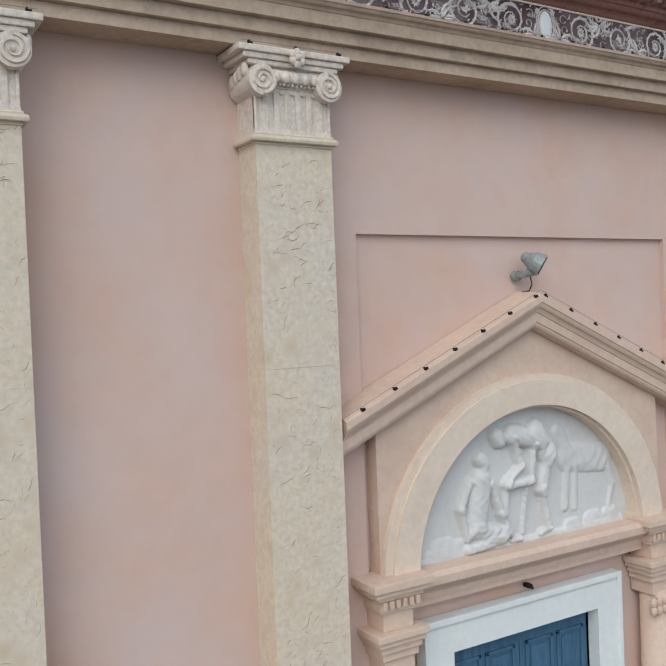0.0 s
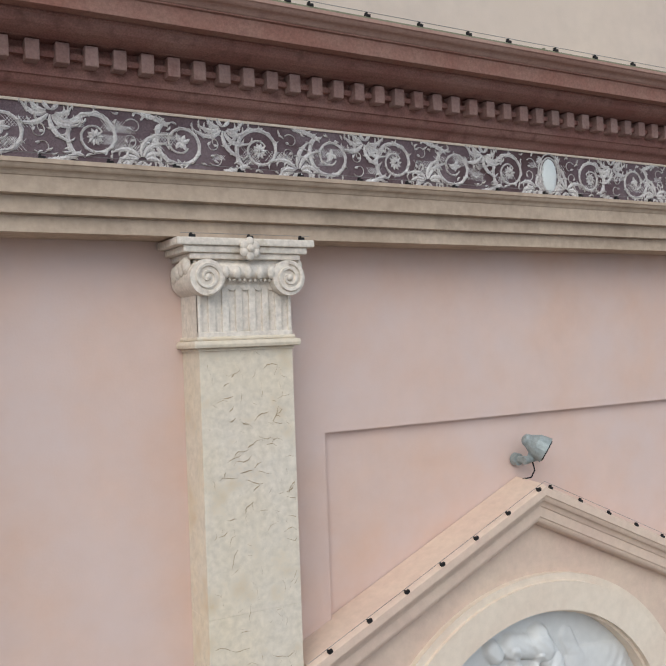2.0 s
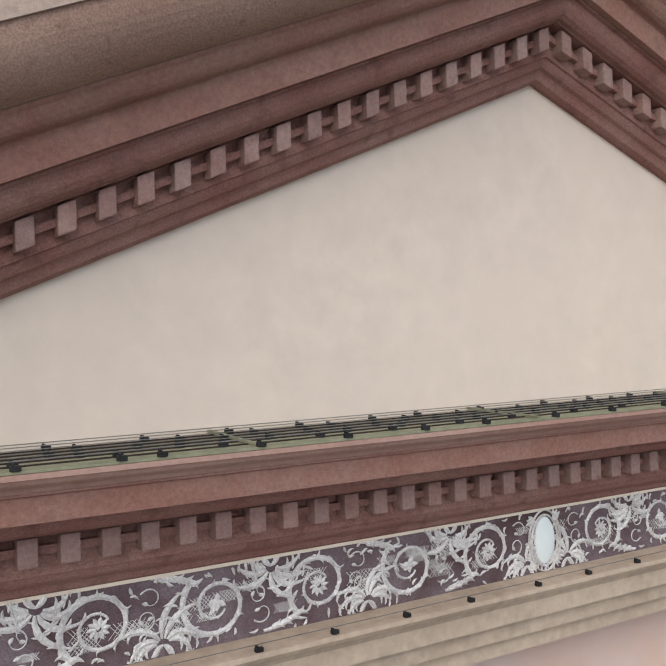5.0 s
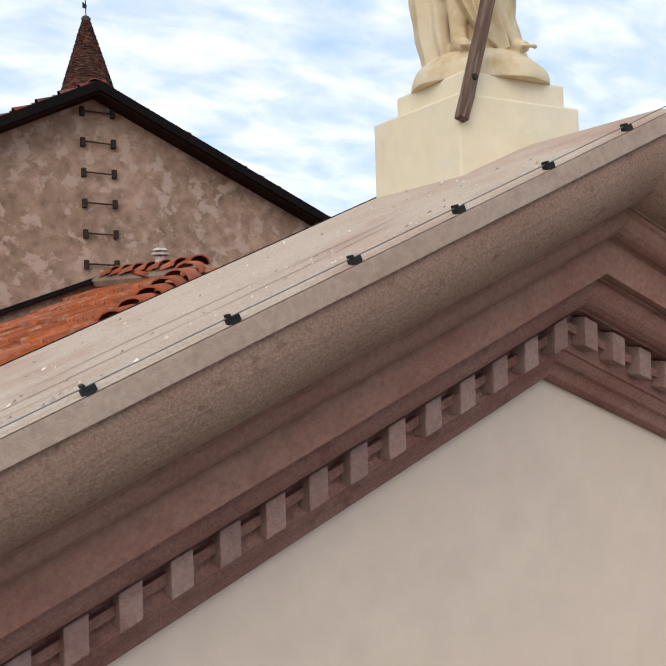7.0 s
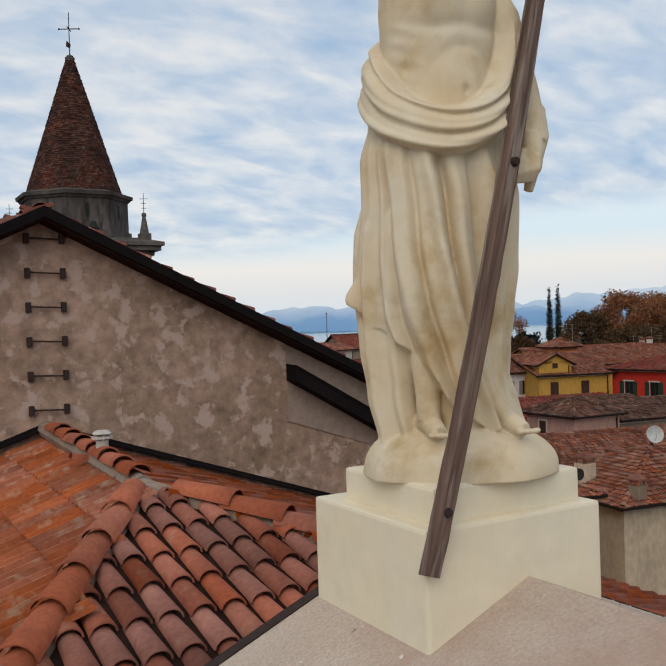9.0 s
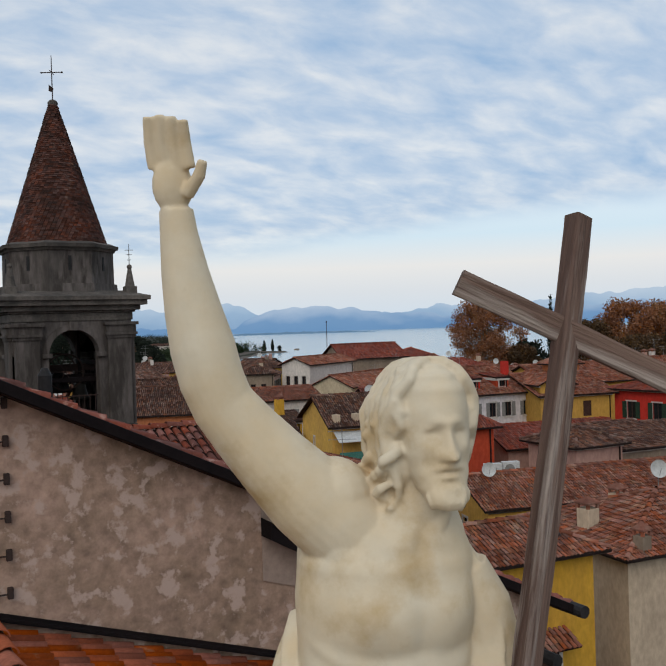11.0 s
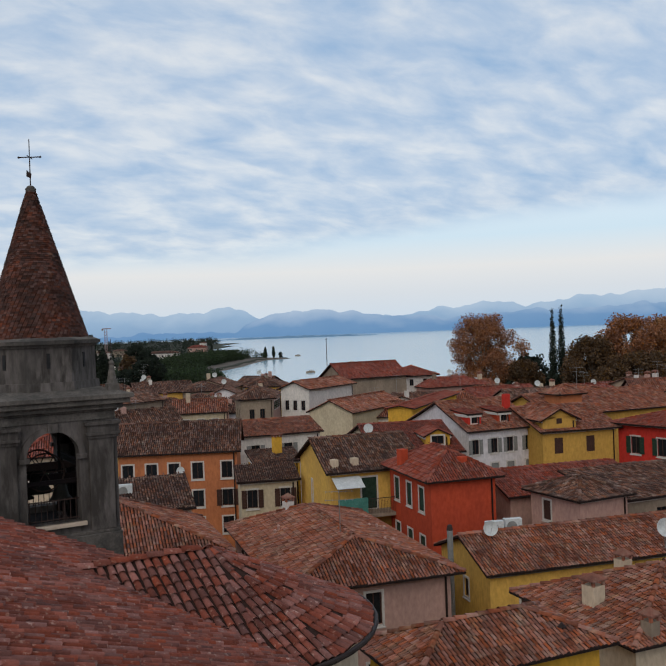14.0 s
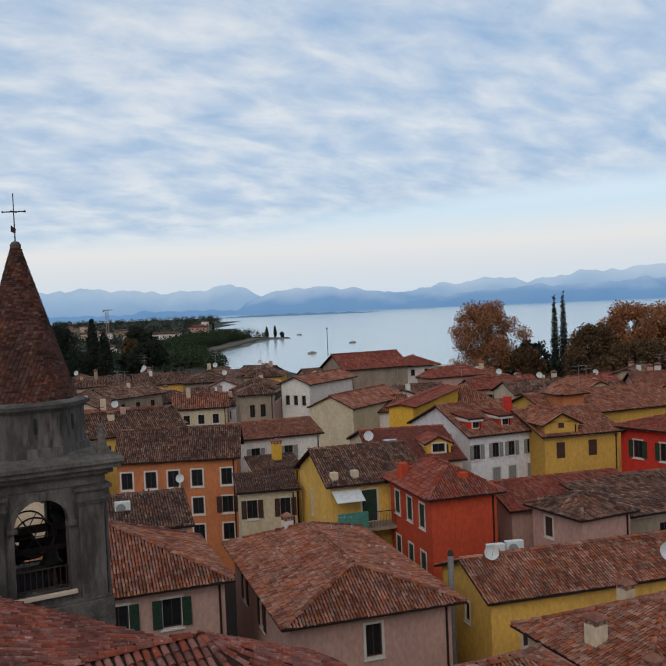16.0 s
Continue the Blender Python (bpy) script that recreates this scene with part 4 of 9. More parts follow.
for px in (-5.16, -2.785):
    bird_wire([(px - 0.46, -0.375, 7.922), (px + 0.46, -0.375, 7.922)], [Matrix.Translation((px + d, -0.375, 7.893)) for d in (-0.38, 0.02, 0.40)])
tilt = math.atan(0.42)
for s in (-1, 1):
    sp = []
    for k in range(15):
        x = s * (0.235 + 0.3845 * k)
        sp.append(Matrix.Translation((x, -0.985, rake(x) + 1.03)) @ Matrix.Rotation(s * tilt, 4, "Y"))
    bird_wire([(s * 6.2, -0.985, rake(6.2) + 1.052), (0, -0.985, rake(0) + 1.052)], sp)


# ---- doorway ----
portal = thing("church_doorway", "peach stone church doorway with a gabled hood and carved panel", "doorway")
PX, PZ = -0.19, 3.54        # middle and springing of the arch


def arch_ring(bm, rx0, rz0, rx1, rz1, y0, y1, n=40):
    prev = None
    for i in range(n + 1):
        a = math.pi * i / n
        c, s = math.cos(a), math.sin(a)
        ring = [bm.verts.new(q) for q in ((PX + rx0 * c, y0, PZ + rz0 * s), (PX + rx1 * c, y0, PZ + rz1 * s), (PX + rx1 * c, y1, PZ + rz1 * s), (PX + rx0 * c, y1, PZ + rz0 * s))]
        if prev:
            for k in range(4):
                bm.faces.new((prev[k], prev[(k + 1) % 4], ring[(k + 1) % 4], ring[k]))
        prev = ring


def hood(x):
    return 5.64 - 0.447 * abs(x - PX)


# body behind the arch: a plate with a half-round hole
bm = bmesh.new()
xs0, xs1 = -2.0, 1.62
pr = None
for i in range(41):
    a = math.pi * i / 40
    ix, iz = PX + 1.74 * math.cos(a), PZ + 1.61 * math.sin(a)
    # out to the edge of the gabled body
    dx, dz = math.cos(a), math.sin(a)
    ts = []
    if dx > 1e-6:
        ts.append((xs1 - PX) / dx)
    if dx < -1e-6:
        ts.append((xs0 - PX) / dx)
    den = dz + 0.447 * abs(dx)
    ts.append((5.70 - PZ) / den)
    t = max(min(ts), 1.745)
    ox, oz = PX + t * dx, PZ + t * dz
    ring = [bm.verts.new(q) for q in ((ix, -0.11, iz), (ox, -0.11, oz), (ox, 0.04, oz), (ix, 0.04, iz))]
    if pr:
        for k in range(4):
            bm.faces.new((pr[k], pr[(k + 1) % 4], ring[(k + 1) % 4], ring[k]))
    pr = ring
part("spandrel", bm, M["portal"], portal, "peach stone field under the hood")
bm = bmesh.new()
arch_ring(bm, 1.72, 1.60, 1.80, 1.665, -0.165, 0.04)
arch_ring(bm, 1.45, 1.365, 1.725, 1.605, -0.195, 0.04)
arch_ring(bm, 1.42, 1.34, 1.455, 1.37, -0.14, 0.04)
part("archivolt", bm, M["archivolt"], portal, "plain stone arch band")
for s in (-1, 1):
    bm = bmesh.new()
    xe = PX + s * 2.215
    prof = ([(0.04, 0.0), (-0.16, 0.0)] + ovolo((-0.165, 0.005), (-0.22, 0.06)) + [(-0.23, 0.065), (-0.23, 0.15)] + cyma((-0.24, 0.155), (-0.30, 0.245), 6)
            + [(-0.31, 0.25), (-0.31, 0.315), (-0.26, 0.34), (0.04, 0.36)])
    extrude_x(bm, prof, xe, PX, hood)
    part("hood_moulding", bm, M["portal"], portal, "gabled stone hood moulding")
    sp = []
    for k in range(7):
        x = PX + s * (0.06 + 0.33 * k)
        sp.append(Matrix.Translation((x, -0.295, hood(x) + 0.318)) @ Matrix.Rotation(s * math.atan(0.447), 4, "Y"))
    bird_wire([(xe, -0.295, hood(xe) + 0.36), (PX, -0.295, hood(PX) + 0.36)], sp)


def relief():
    """The half-round panel: plain low-relief masses swelling from a flat field, in one sheet."""
    nu, nv = 290, 150
    U, V = np.meshgrid(np.linspace(-1.43, 1.43, nu), np.linspace(-0.02, 1.345, nv))
    H = np.zeros_like(U)

    def mass(a, b, r, h):
        nonlocal H
        (ax, ay), (bx, by) = a, b
        dx, dy = bx - ax, by - ay
        t = np.clip(((U - ax) * dx + (V - ay) * dy) / (dx * dx + dy * dy + 1e-9), 0, 1)
        d = np.hypot(U - ax - t * dx, V - ay - t * dy) / r
        d = d * 1.25
        g = np.where(d < 1, np.clip(1 - d ** 2.4, 0, 1) ** 0.5, 0) * h
        H = np.maximum(H, g) + 0.25 * np.minimum(H, g)

    # ground and rocks
    mass((-1.3, 0.0), (1.3, 0.02), 0.09, 0.03)
    for x, y, r in ((-1.1, 0.12, 0.14), (-0.95, 0.1, 0.12), (-1.2, 0.05, 0.12), (0.55, 0.08, 0.1), (0.85, 0.1, 0.12), (1.1, 0.12, 0.1)):
        mass((x, y), (x + 0.1, y), r, 0.03)
    # crouching mass
    mass((-0.60, 0.90), (-0.57, 0.86), 0.10, 0.09)
    mass((-0.60, 0.70), (-0.66, 0.34), 0.155, 0.10)
    mass((-0.74, 0.70), (-0.86, 0.46), 0.06, 0.07)
    mass((-0.86, 0.46), (-0.78, 0.18), 0.055, 0.07)
    mass((-0.48, 0.66), (-0.38, 0.36), 0.055, 0.08)
    mass((-0.38, 0.36), (-0.26, 0.14), 0.05, 0.08)
    mass((-0.70, 0.24), (-0.36, 0.16), 0.11, 0.09)
    mass((-0.36, 0.12), (-0.78, 0.08), 0.075, 0.08)
    mass((-0.24, 0.08), (-0.12, 0.08), 0.04, 0.06)
    # bending mass
    mass((-0.40, 1.10), (-0.36, 1.05), 0.10, 0.09)
    mass((-0.20, 1.09), (0.12, 1.02), 0.14, 0.10)
    mass((0.10, 1.10), (0.25, 0.85), 0.15, 0.10)
    mass((-0.20, 1.05), (-0.10, 0.78), 0.06, 0.08)
    mass((-0.10, 0.78), (-0.30, 0.62), 0.05, 0.08)
    mass((0.06, 0.95), (0.02, 0.62), 0.055, 0.08)
    mass((0.28, 0.88), (0.16, 0.52), 0.10, 0.09)
    mass((0.16, 0.52), (0.24, 0.14), 0.065, 0.08)
    mass((0.24, 0.11), (0.14, 0.09), 0.045, 0.06)
    mass((0.02, 0.62), (-0.28, 0.60), 0.065, 0.08)
    mass((-0.28, 0.66), (-0.30, 0.34), 0.05, 0.05)
    mass((-0.02, 0.6), (-0.10, 0.12), 0.014, 0.05)
    # beast in shallow relief
    mass((0.55, 0.78), (1.05, 0.72), 0.19, 0.035)
    mass((0.55, 0.72), (0.50, 0.28), 0.06, 0.03)
    mass((0.66, 0.68), (0.64, 0.26), 0.05, 0.025)
    mass((1.10, 0.68), (1.20, 0.44), 0.06, 0.03)
    mass((1.20, 0.44), (1.14, 0.22), 0.045, 0.025)
    mass((0.55, 0.82), (0.44, 1.05), 0.10, 0.03)
    H += 0.005 * np.sin(U * 31 + V * 9 + 2 * np.sin(V * 13)) * np.sin(V * 23 + 3 * np.sin(U * 9)) * (H > 0.02) + 0.0025 * np.sin(U * 60 + 5 * np.sin(V * 18)) * (H > 0.05)
    inside = (U / 1.43) ** 2 + (np.clip(V, 0, 9) / 1.35) ** 2 <= 1.004
    verts = [(PX + u, -0.01 - h * 0.95, PZ + v) for u, v, h in zip(U.ravel(), V.ravel(), H.ravel())]
    faces = []
    for j in range(nv - 1):
        for i in range(nu - 1):
            a = j * nu + i
            if inside[j, i] or inside[j + 1, i] or inside[j, i + 1] or inside[j + 1, i + 1]:
                faces.append((a, a + 1, a + nu + 1, a + nu))
    raw("relief_panel", verts, faces, M["lunette"], portal, "white marble half-round panel with low relief", smooth=True)


relief()

# entablature over the door
bm = bmesh.new()
prof = [(0.04, 3.25), (-0.13, 3.25), (-0.13, 3.31), (-0.15, 3.315), (-0.15, 3.37), (-0.17, 3.375)] + cyma((-0.175, 3.38), (-0.255, 3.455), 6) + [(-0.27, 3.46), (-0.27, 3.53), (-0.22, 3.565), (0.04, 3.575)]
extrude_x(bm, prof, -1.7, 1.3)
part("lintel_moulding", bm, M["portal"], portal, "moulded stone shelf over the door")
for cx in (-1.93, 1.46):
    bm = bmesh.new()
    for d, z0, z1 in ((0.0, 3.16, 3.32), (0.03, 3.32, 3.35), (0.035, 3.35, 3.44), (0.075, 3.44, 3.48), (0.115, 3.48, 3.53), (0.15, 3.53, 3.60)):
        box(bm, cx - 0.155 - d, cx + 0.155 + d, -0.25 - d * 0.8, 0.03, z0, z1, 0.008)
    b = part("entablature_block", bm, M["portal"], portal, "projecting stone block with small dentils")
    bm = bmesh.new()
    box(bm, -0.019, 0.019, -0.315, -0.27, 3.365, 3.435, 0.003)
    d0 = part("dentil", bm, M["portal"], b)
    d0.matrix_basis = Matrix.Translation((cx - 0.17, 0, 0))
    for k in range(1, 6):
        share("dentil", d0.data, Matrix.Translation((cx - 0.17 + 0.068 * k, 0, 0)), b)
    bm = bmesh.new()
    for d, z0, z1 in ((0.0, 2.78, 2.92), (0.03, 2.92, 2.99), (0.055, 2.99, 3.05), (0.085, 3.05, 3.10), (0.11, 3.10, 3.16)):
        box(bm, cx - 0.155 - d, cx + 0.155 + d, -0.25 - d * 0.8, 0.03, z0, z1, 0.008)
    for k in range(5):
        for j in range(2):
            ball(bm, (cx - 0.17 + k * 0.085, -0.27, 2.62 + j * 0.09), 0.05, 8, (0.8, 0.7, 1.1))
    part("column_capital", bm, M["portal"], portal, "carved stone column capital", smooth=False)
    bm = bmesh.new()
    cyl(bm, (cx, -0.13, -0.9), (cx, -0.13, 2.80), 0.16, 0.14, 24)
    part("column", bm, M["portal"], portal, "slim round stone column", smooth=True)

# marble frame and blue door
bm = bmesh.new()
for x0, x1, z0, z1 in ((-1.535, -1.22, -1, 3.05), (0.66, 0.975, -1, 3.05), (-1.22, 0.66, 2.74, 3.05)):
    box(bm, x0, x1, -0.09, 0.10, z0, z1)
for x0, x1, z0, z1 in ((-1.56, -1.50, -1, 3.07), (0.94, 1.0, -1, 3.07), (-1.50, 0.94, 3.01, 3.07)):
    box(bm, x0, x1, -0.115, 0.03, z0, z1, 0.008)
part("door_surround", bm, M["door_frame"], portal, "plain white marble door surround")
door = thing("door_1", "closed blue painted panelled wooden double door", "door", kind="structure")
for k in range(2):
    x0 = -1.22 + k * 0.94
    bm = bmesh.new()
    box(bm, x0 + 0.004, x0 + 0.936, 0.075, 0.13, -1, 2.74)
    lf = part("door_leaf", bm, M["door"], door)
    for c in range(2):
        for z0, z1 in ((-0.8, 0.3), (0.42, 1.45), (1.57, 2.56)):
            bm = bmesh.new()
            a = x0 + 0.07 + c * 0.43
            for w in ((a, a + 0.37, z0, z0 + 0.035), (a, a + 0.37, z1 - 0.035, z1), (a, a + 0.035, z0, z1), (a + 0.335, a + 0.37, z0, z1)):
                box(bm, w[0], w[1], 0.055, 0.08, w[2], w[3], 0.006)
            box(bm, a + 0.07, a + 0.30, 0.06, 0.08, z0 + 0.07, z1 - 0.07, 0.012)
            part("door_panel", bm, M["door"], lf)
bm = bmesh.new()
box(bm, -0.245, -0.20, -0.06, 0.03, 3.115, 3.155, 0.006)
cyl(bm, (-0.222, -0.06, 3.13), (-0.222, -0.085, 3.12), 0.014, 0.014, 10)
tagged(part("small_camera", bm, M["black"]), "small black camera box over the church door", "camera")

# floodlight over the hood
flood = thing("floodlight", "grey-green metal floodlight on a wall bracket over the doorway", "floodlight")
bm = bmesh.new()
cyl(bm, (-0.205, 0.035, 6.15), (-0.205, -0.02, 6.15), 0.055, 0.05, 16)
cyl(bm, (-0.205, -0.02, 6.15), (-0.19, -0.13, 6.16), 0.032, 0.03, 12)
cyl(bm, (-0.25, -0.13, 6.155), (-0.12, -0.13, 6.175), 0.034, 0.034, 12)
part("bracket", bm, M["lamp_metal"], flood)
bm = bmesh.new()
ax = Vector((0.55, -0.55, -0.45)).normalized()
c = Vector((-0.13, -0.17, 6.27))
cyl(bm, c - ax * 0.11, c - ax * 0.02, 0.045, 0.095, 20)
cyl(bm, c - ax * 0.02, c + ax * 0.075, 0.098, 0.112, 20)
cyl(bm, (-0.18, -0.13, 6.17), c - ax * 0.03, 0.03, 0.03, 10)
ball(bm, c - ax * 0.09, 0.055, 14)
part("housing", bm, M["lamp_metal"], flood, smooth=False)
bm = bmesh.new()
cyl(bm, c + ax * 0.07, c + ax * 0.085, 0.094, 0.094, 20)
part("lens", bm, M["glass"], flood, "dark round glass")
bm = bmesh.new()
pts = [Vector((-0.15, -0.12, 6.14)), Vector((-0.11, -0.1, 6.06)), Vector((-0.13, -0.08, 6.0)), Vector((-0.2, -0.05, 5.99))]
for a, b in zip(pts, pts[1:]):
    cyl(bm, a, b, 0.006, 0.006, 6)
part("cable", bm, M["black"], flood)

# ---- tiled roof behind the front ----
RZ = 11.93      # ridge height
HY = 3.66       # where the ridge ends in the hip
porch = thing("church_porch_roof", "hipped roof of orange terracotta tiles behind the church front", "roof")
eave_z = 11.16
HL, HR = -2.02, 2.25     # where the hips reach the pediment
SLL, SLR = (RZ - eave_z) / -HL, (RZ - eave_z) / HR
pk, pw = Vector((0, HY, RZ)), Vector((0, 6.9, RZ + 0.12))
EX = 5.2        # half breadth at the eaves
f_front = [(HL, 0.47, eave_z), (HR, 0.47, eave_z), tuple(pk)]
f_left = [(-EX, 6.9, RZ - SLL * EX), (-EX, 0.47, RZ - SLL * EX), (HL, 0.47, eave_z), tuple(pk), (0, 6.9, RZ)]
f_right = [(EX, 0.47, RZ - SLR * EX), (EX, 6.9, RZ - SLR * EX), (0, 6.9, RZ), tuple(pk), (HR, 0.47, eave_z)]
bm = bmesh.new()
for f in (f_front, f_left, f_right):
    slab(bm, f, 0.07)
part("roof_bed", bm, M["tile_bed"], porch, "mortar bed under the tiles, darkened for the shade between them")


tile_mesh("side_tiles", [f_right], M["terracotta"], porch, 0.17, 0.32, 6, 0.073, seed=3, thick=0.012)


def pressed_tiles(name, poly, mat, parent, cw, cl, seed):
    """Flat pressed tiles in straight courses, each with three low ribs."""
    rng = random.Random(seed)
    prof = [(-0.5, 0.006), (-0.45, 0.026), (-0.36, 0.03), (-0.30, 0.006), (-0.12, 0.004), (-0.07, 0.020), (0.03, 0.020), (0.08, 0.004), (0.30, 0.004), (0.35, 0.018), (0.44, 0.018), (0.5, 0.006)]
    vs = [(x * cw, y * cl, z + h * 1.7) for y, z in ((0.0, 0.028), (1.05, 0.0)) for x, h in prof]
    n = len(prof)
    fs = [(k, k + 1, n + k + 1, n + k) for k in range(n - 1)]
    vs += [(x * cw, 0.002, 0.008) for x, h in prof]
    fs += [(k + 1, k, 2 * n + k, 2 * n + k + 1) for k in range(n - 1)]
    tv = np.array(vs)
    o, e, u, nn, spots = tile_spots(poly, cw, cl, rng=rng, jitter=0.004, slip_by=0.0)
    o, e, u, nn = (np.array(q) for q in (o, e, u, nn))
    sp = np.array(spots)
    b = o + sp[:, :1] * e + sp[:, 1:2] * u + rng.uniform(0, 0.004) * nn
    v = b[:, None, :] + tv[None, :, 0:1] * e + tv[None, :, 1:2] * u + tv[None, :, 2:3] * nn
    f = (np.array(fs)[None] + (np.arange(len(sp)) * len(tv))[:, None, None]).reshape(-1, 4)
    return tagged(raw(name, v.reshape(-1, 3).tolist(), f.tolist(), mat, parent), kind="stuff")


pressed_tiles("side_tiles", [f_left[1], f_left[2], f_left[3], f_left[4], f_left[0]], M["pressed_tile"], porch, 0.25, 0.40, 5)
ridge_tiles("ridge_tile", (HL, 0.47, eave_z + 0.05), pk + Vector((0, 0, 0.05)), M["ridge_tile"], porch, 0.108, 0.40)
ridge_tiles("ridge_tile", (HR, 0.47, eave_z + 0.05), pk + Vector((0, 0, 0.05)), M["ridge_tile"], porch, 0.108, 0.40)
ridge_tiles("ridge_tile", pk + Vector((0, 0.05, 0.045)), pw + Vector((0, 0, 0.045)), M["ridge_tile"], porch, 0.095, 0.40)
bm = bmesh.new()
for a, b in (((HL, 0.47, eave_z - 0.03), pk - Vector((0, 0, 0.02))), ((HR, 0.47, eave_z - 0.03), pk - Vector((0, 0, 0.02))), (pk, pw)):
    cyl(bm, a, b, 0.085, 0.085, 8)
part("mortar", bm, surf("old_mortar", (0.30, 0.23, 0.18), (0.24, 0.18, 0.14), 0.95, 3, 20, 0.4, 60), porch, "grey mortar under the ridge tiles")
vent = thing("roof_vent", "small pale pipe vent on the ridge", "vent pipe")
bm = bmesh.new()
cyl(bm, (0, 4.70, 11.95), (0, 4.70, 12.16), 0.052, 0.05, 14)
part("pipe", bm, M["trim"], vent)
bm = bmesh.new()
cyl(bm, (0, 4.70, 12.17), (0, 4.70, 12.19), 0.085, 0.085, 14)
cyl(bm, (0, 4.70, 12.21), (0, 4.70, 12.235), 0.08, 0.05, 14)
for k in range(4):
    a = k * math.pi / 2
    cyl(bm, (0.05 * math.cos(a), 4.70 + 0.05 * math.sin(a), 12.15), (0.05 * math.cos(a), 4.70 + 0.05 * math.sin(a), 12.21), 0.008, 0.008, 6)
part("cowl", bm, M["trim"], vent, "small metal cowl")

# ---- nave: gable wall and long roof ----
NR, NS = 14.30, 0.482        # ridge height and pitch


def nave_z(x):
    return NR - NS * abs(x)


nave = thing("nave", "old church nave with mottled plaster gable and weathered tile roof", "church")
bm = bmesh.new()
prism(bm, [(-8.3, 6.9, -1), (6.8, 6.9, -1), (6.8, 6.9, nave_z(6.8) - 0.12), (0, 6.9, NR - 0.12), (-8.3, 6.9, nave_z(8.3) - 0.12)], (0, 0.5, 0))
part("gable_wall", bm, M["gable"], nave, "patchy brown and grey plaster gable wall")
bm = bmesh.new()
prism(bm, [(2.81, 6.882, 11.9), (4.6, 6.882, 11.3), (4.6, 6.882, nave_z(4.6) - 0.13), (2.81, 6.882, nave_z(2.81) - 0.13)], (0, 0.03, 0))
part("plaster_patch", bm, M["smooth_gable"], nave, "smoother brown plaster patch")
for s, ex in ((-1, 8.6), (1, 7.1)):
    bm = bmesh.new()
    slab(bm, [(s * ex, 6.62, nave_z(ex)), (s * ex, 21.6, nave_z(ex)), (0, 21.6, NR), (0, 6.62, NR)], 0.10)
    part("roof_bed", bm, M["tile_bed"], nave)
    bm = bmesh.new()
    extrude_x(bm, [(6.92, -0.10), (6.60, -0.10), (6.58, -0.09), (6.58, 0.02), (6.61, 0.025), (6.61, -0.08), (6.92, -0.08)], s * ex, 0, nave_z)
    part("verge_board", bm, M["dark_wood"], nave, "dark timber verge board")
    bm = bmesh.new()
    box(bm, min(s * (ex - 0.3), s * (ex - 0.7)), max(s * (ex - 0.3), s * (ex - 0.7)), 7.4, 21.4, -1, nave_z(ex) - 0.2)
    part("side_wall", bm, M["gable"], nave)
    bm = bmesh.new()
    cyl(bm, (s * (ex + 0.07), 6.45, nave_z(ex) - 0.06), (s * (ex + 0.07), 21.6, nave_z(ex) - 0.06), 0.085, 0.085, 10)
    part("gutter", bm, M["black"], nave, "dark metal gutter")
    fc = [(s * ex, 6.66, nave_z(ex) - 0.02), (s * ex, 21.6, nave_z(ex) - 0.02), (0, 21.6, NR - 0.02), (0, 6.66, NR - 0.02)]
    if s < 0:
        fc = [fc[1], fc[0], fc[3], fc[2]]
    tile_mesh("roof_tiles", [fc], M["nave_tile"], nave, 0.165, 0.27, 4, 0.066, 0.045, seed=9, rough=0.025)
ridge_tiles("ridge_tile", (0, 6.72, NR - 0.05), (0, 21.6, NR - 0.05), M["nave_tile"], nave, 0.11, 0.38, pieces=False)
# lower verge against the gable
low = thing("side_aisle_verge", "dark timber verge of a lower roof against the gable", "roof edge", kind="structure")
bm = bmesh.new()
extrude_x(bm, [(6.88, -0.14), (6.62, -0.14), (6.62, 0.0), (6.60, 0.05), (6.88, 0.06)], 2.80, 6.5, lambda x: 12.53 - 0.57 * (x - 2.8))
part("verge_board", bm, M["dark_wood"], low)
bm = bmesh.new()
cyl(bm, (6.52, 6.3, 10.37), (6.52, 6.95, 10.37), 0.085, 0.085, 10)
part("gutter", bm, M["black"], low, "dark metal gutter end")
# flashing where the porch roof meets the gable
bm = bmesh.new()
for s in (-1, 1):
    extrude_x(bm, [(6.82, 0.02), (6.90, 0.02), (6.90, 0.085), (6.88, 0.085), (6.875, 0.05), (6.82, 0.045)], s * 5.2, 0, lambda x: RZ + 0.10 - SLR * abs(x))
part("flashing", bm, M["dark_wood"], porch, "dark metal flashing along the gable")

# iron ties
for k in range(6):
    z = 14.02 - 0.354 * k
    tie = thing("iron_tie", "rusted iron wall tie with two anchor plates", "wall tie", "iron wall ties")
    bm = bmesh.new()
    cyl(bm, (-0.13, 6.855, z + 0.005), (0.215, 6.855, z - 0.01), 0.009, 0.009, 8)
    part("rod", bm, M["iron"], tie)
    for x in (-0.135, 0.22):
        bm = bmesh.new()
        box(bm, x - 0.026, x + 0.026, 6.84, 6.9, z - 0.055, z + 0.05, 0.008)
        part("anchor_plate", bm, M["iron"], tie)

# chimney pipe on the nave roof
stack = thing("roof_flue", "short dark metal flue on the nave roof", "flue")
bm = bmesh.new()
cyl(bm, (0.72, 7.5, 13.85), (0.72, 7.5, 14.22), 0.07, 0.07, 14)
part("pipe", bm, M["black"], stack)
bm = bmesh.new()
cyl(bm, (0.72, 7.5, 14.22), (0.72, 7.5, 14.30), 0.075, 0.03, 14)
part("cap", bm, M["black"], stack)

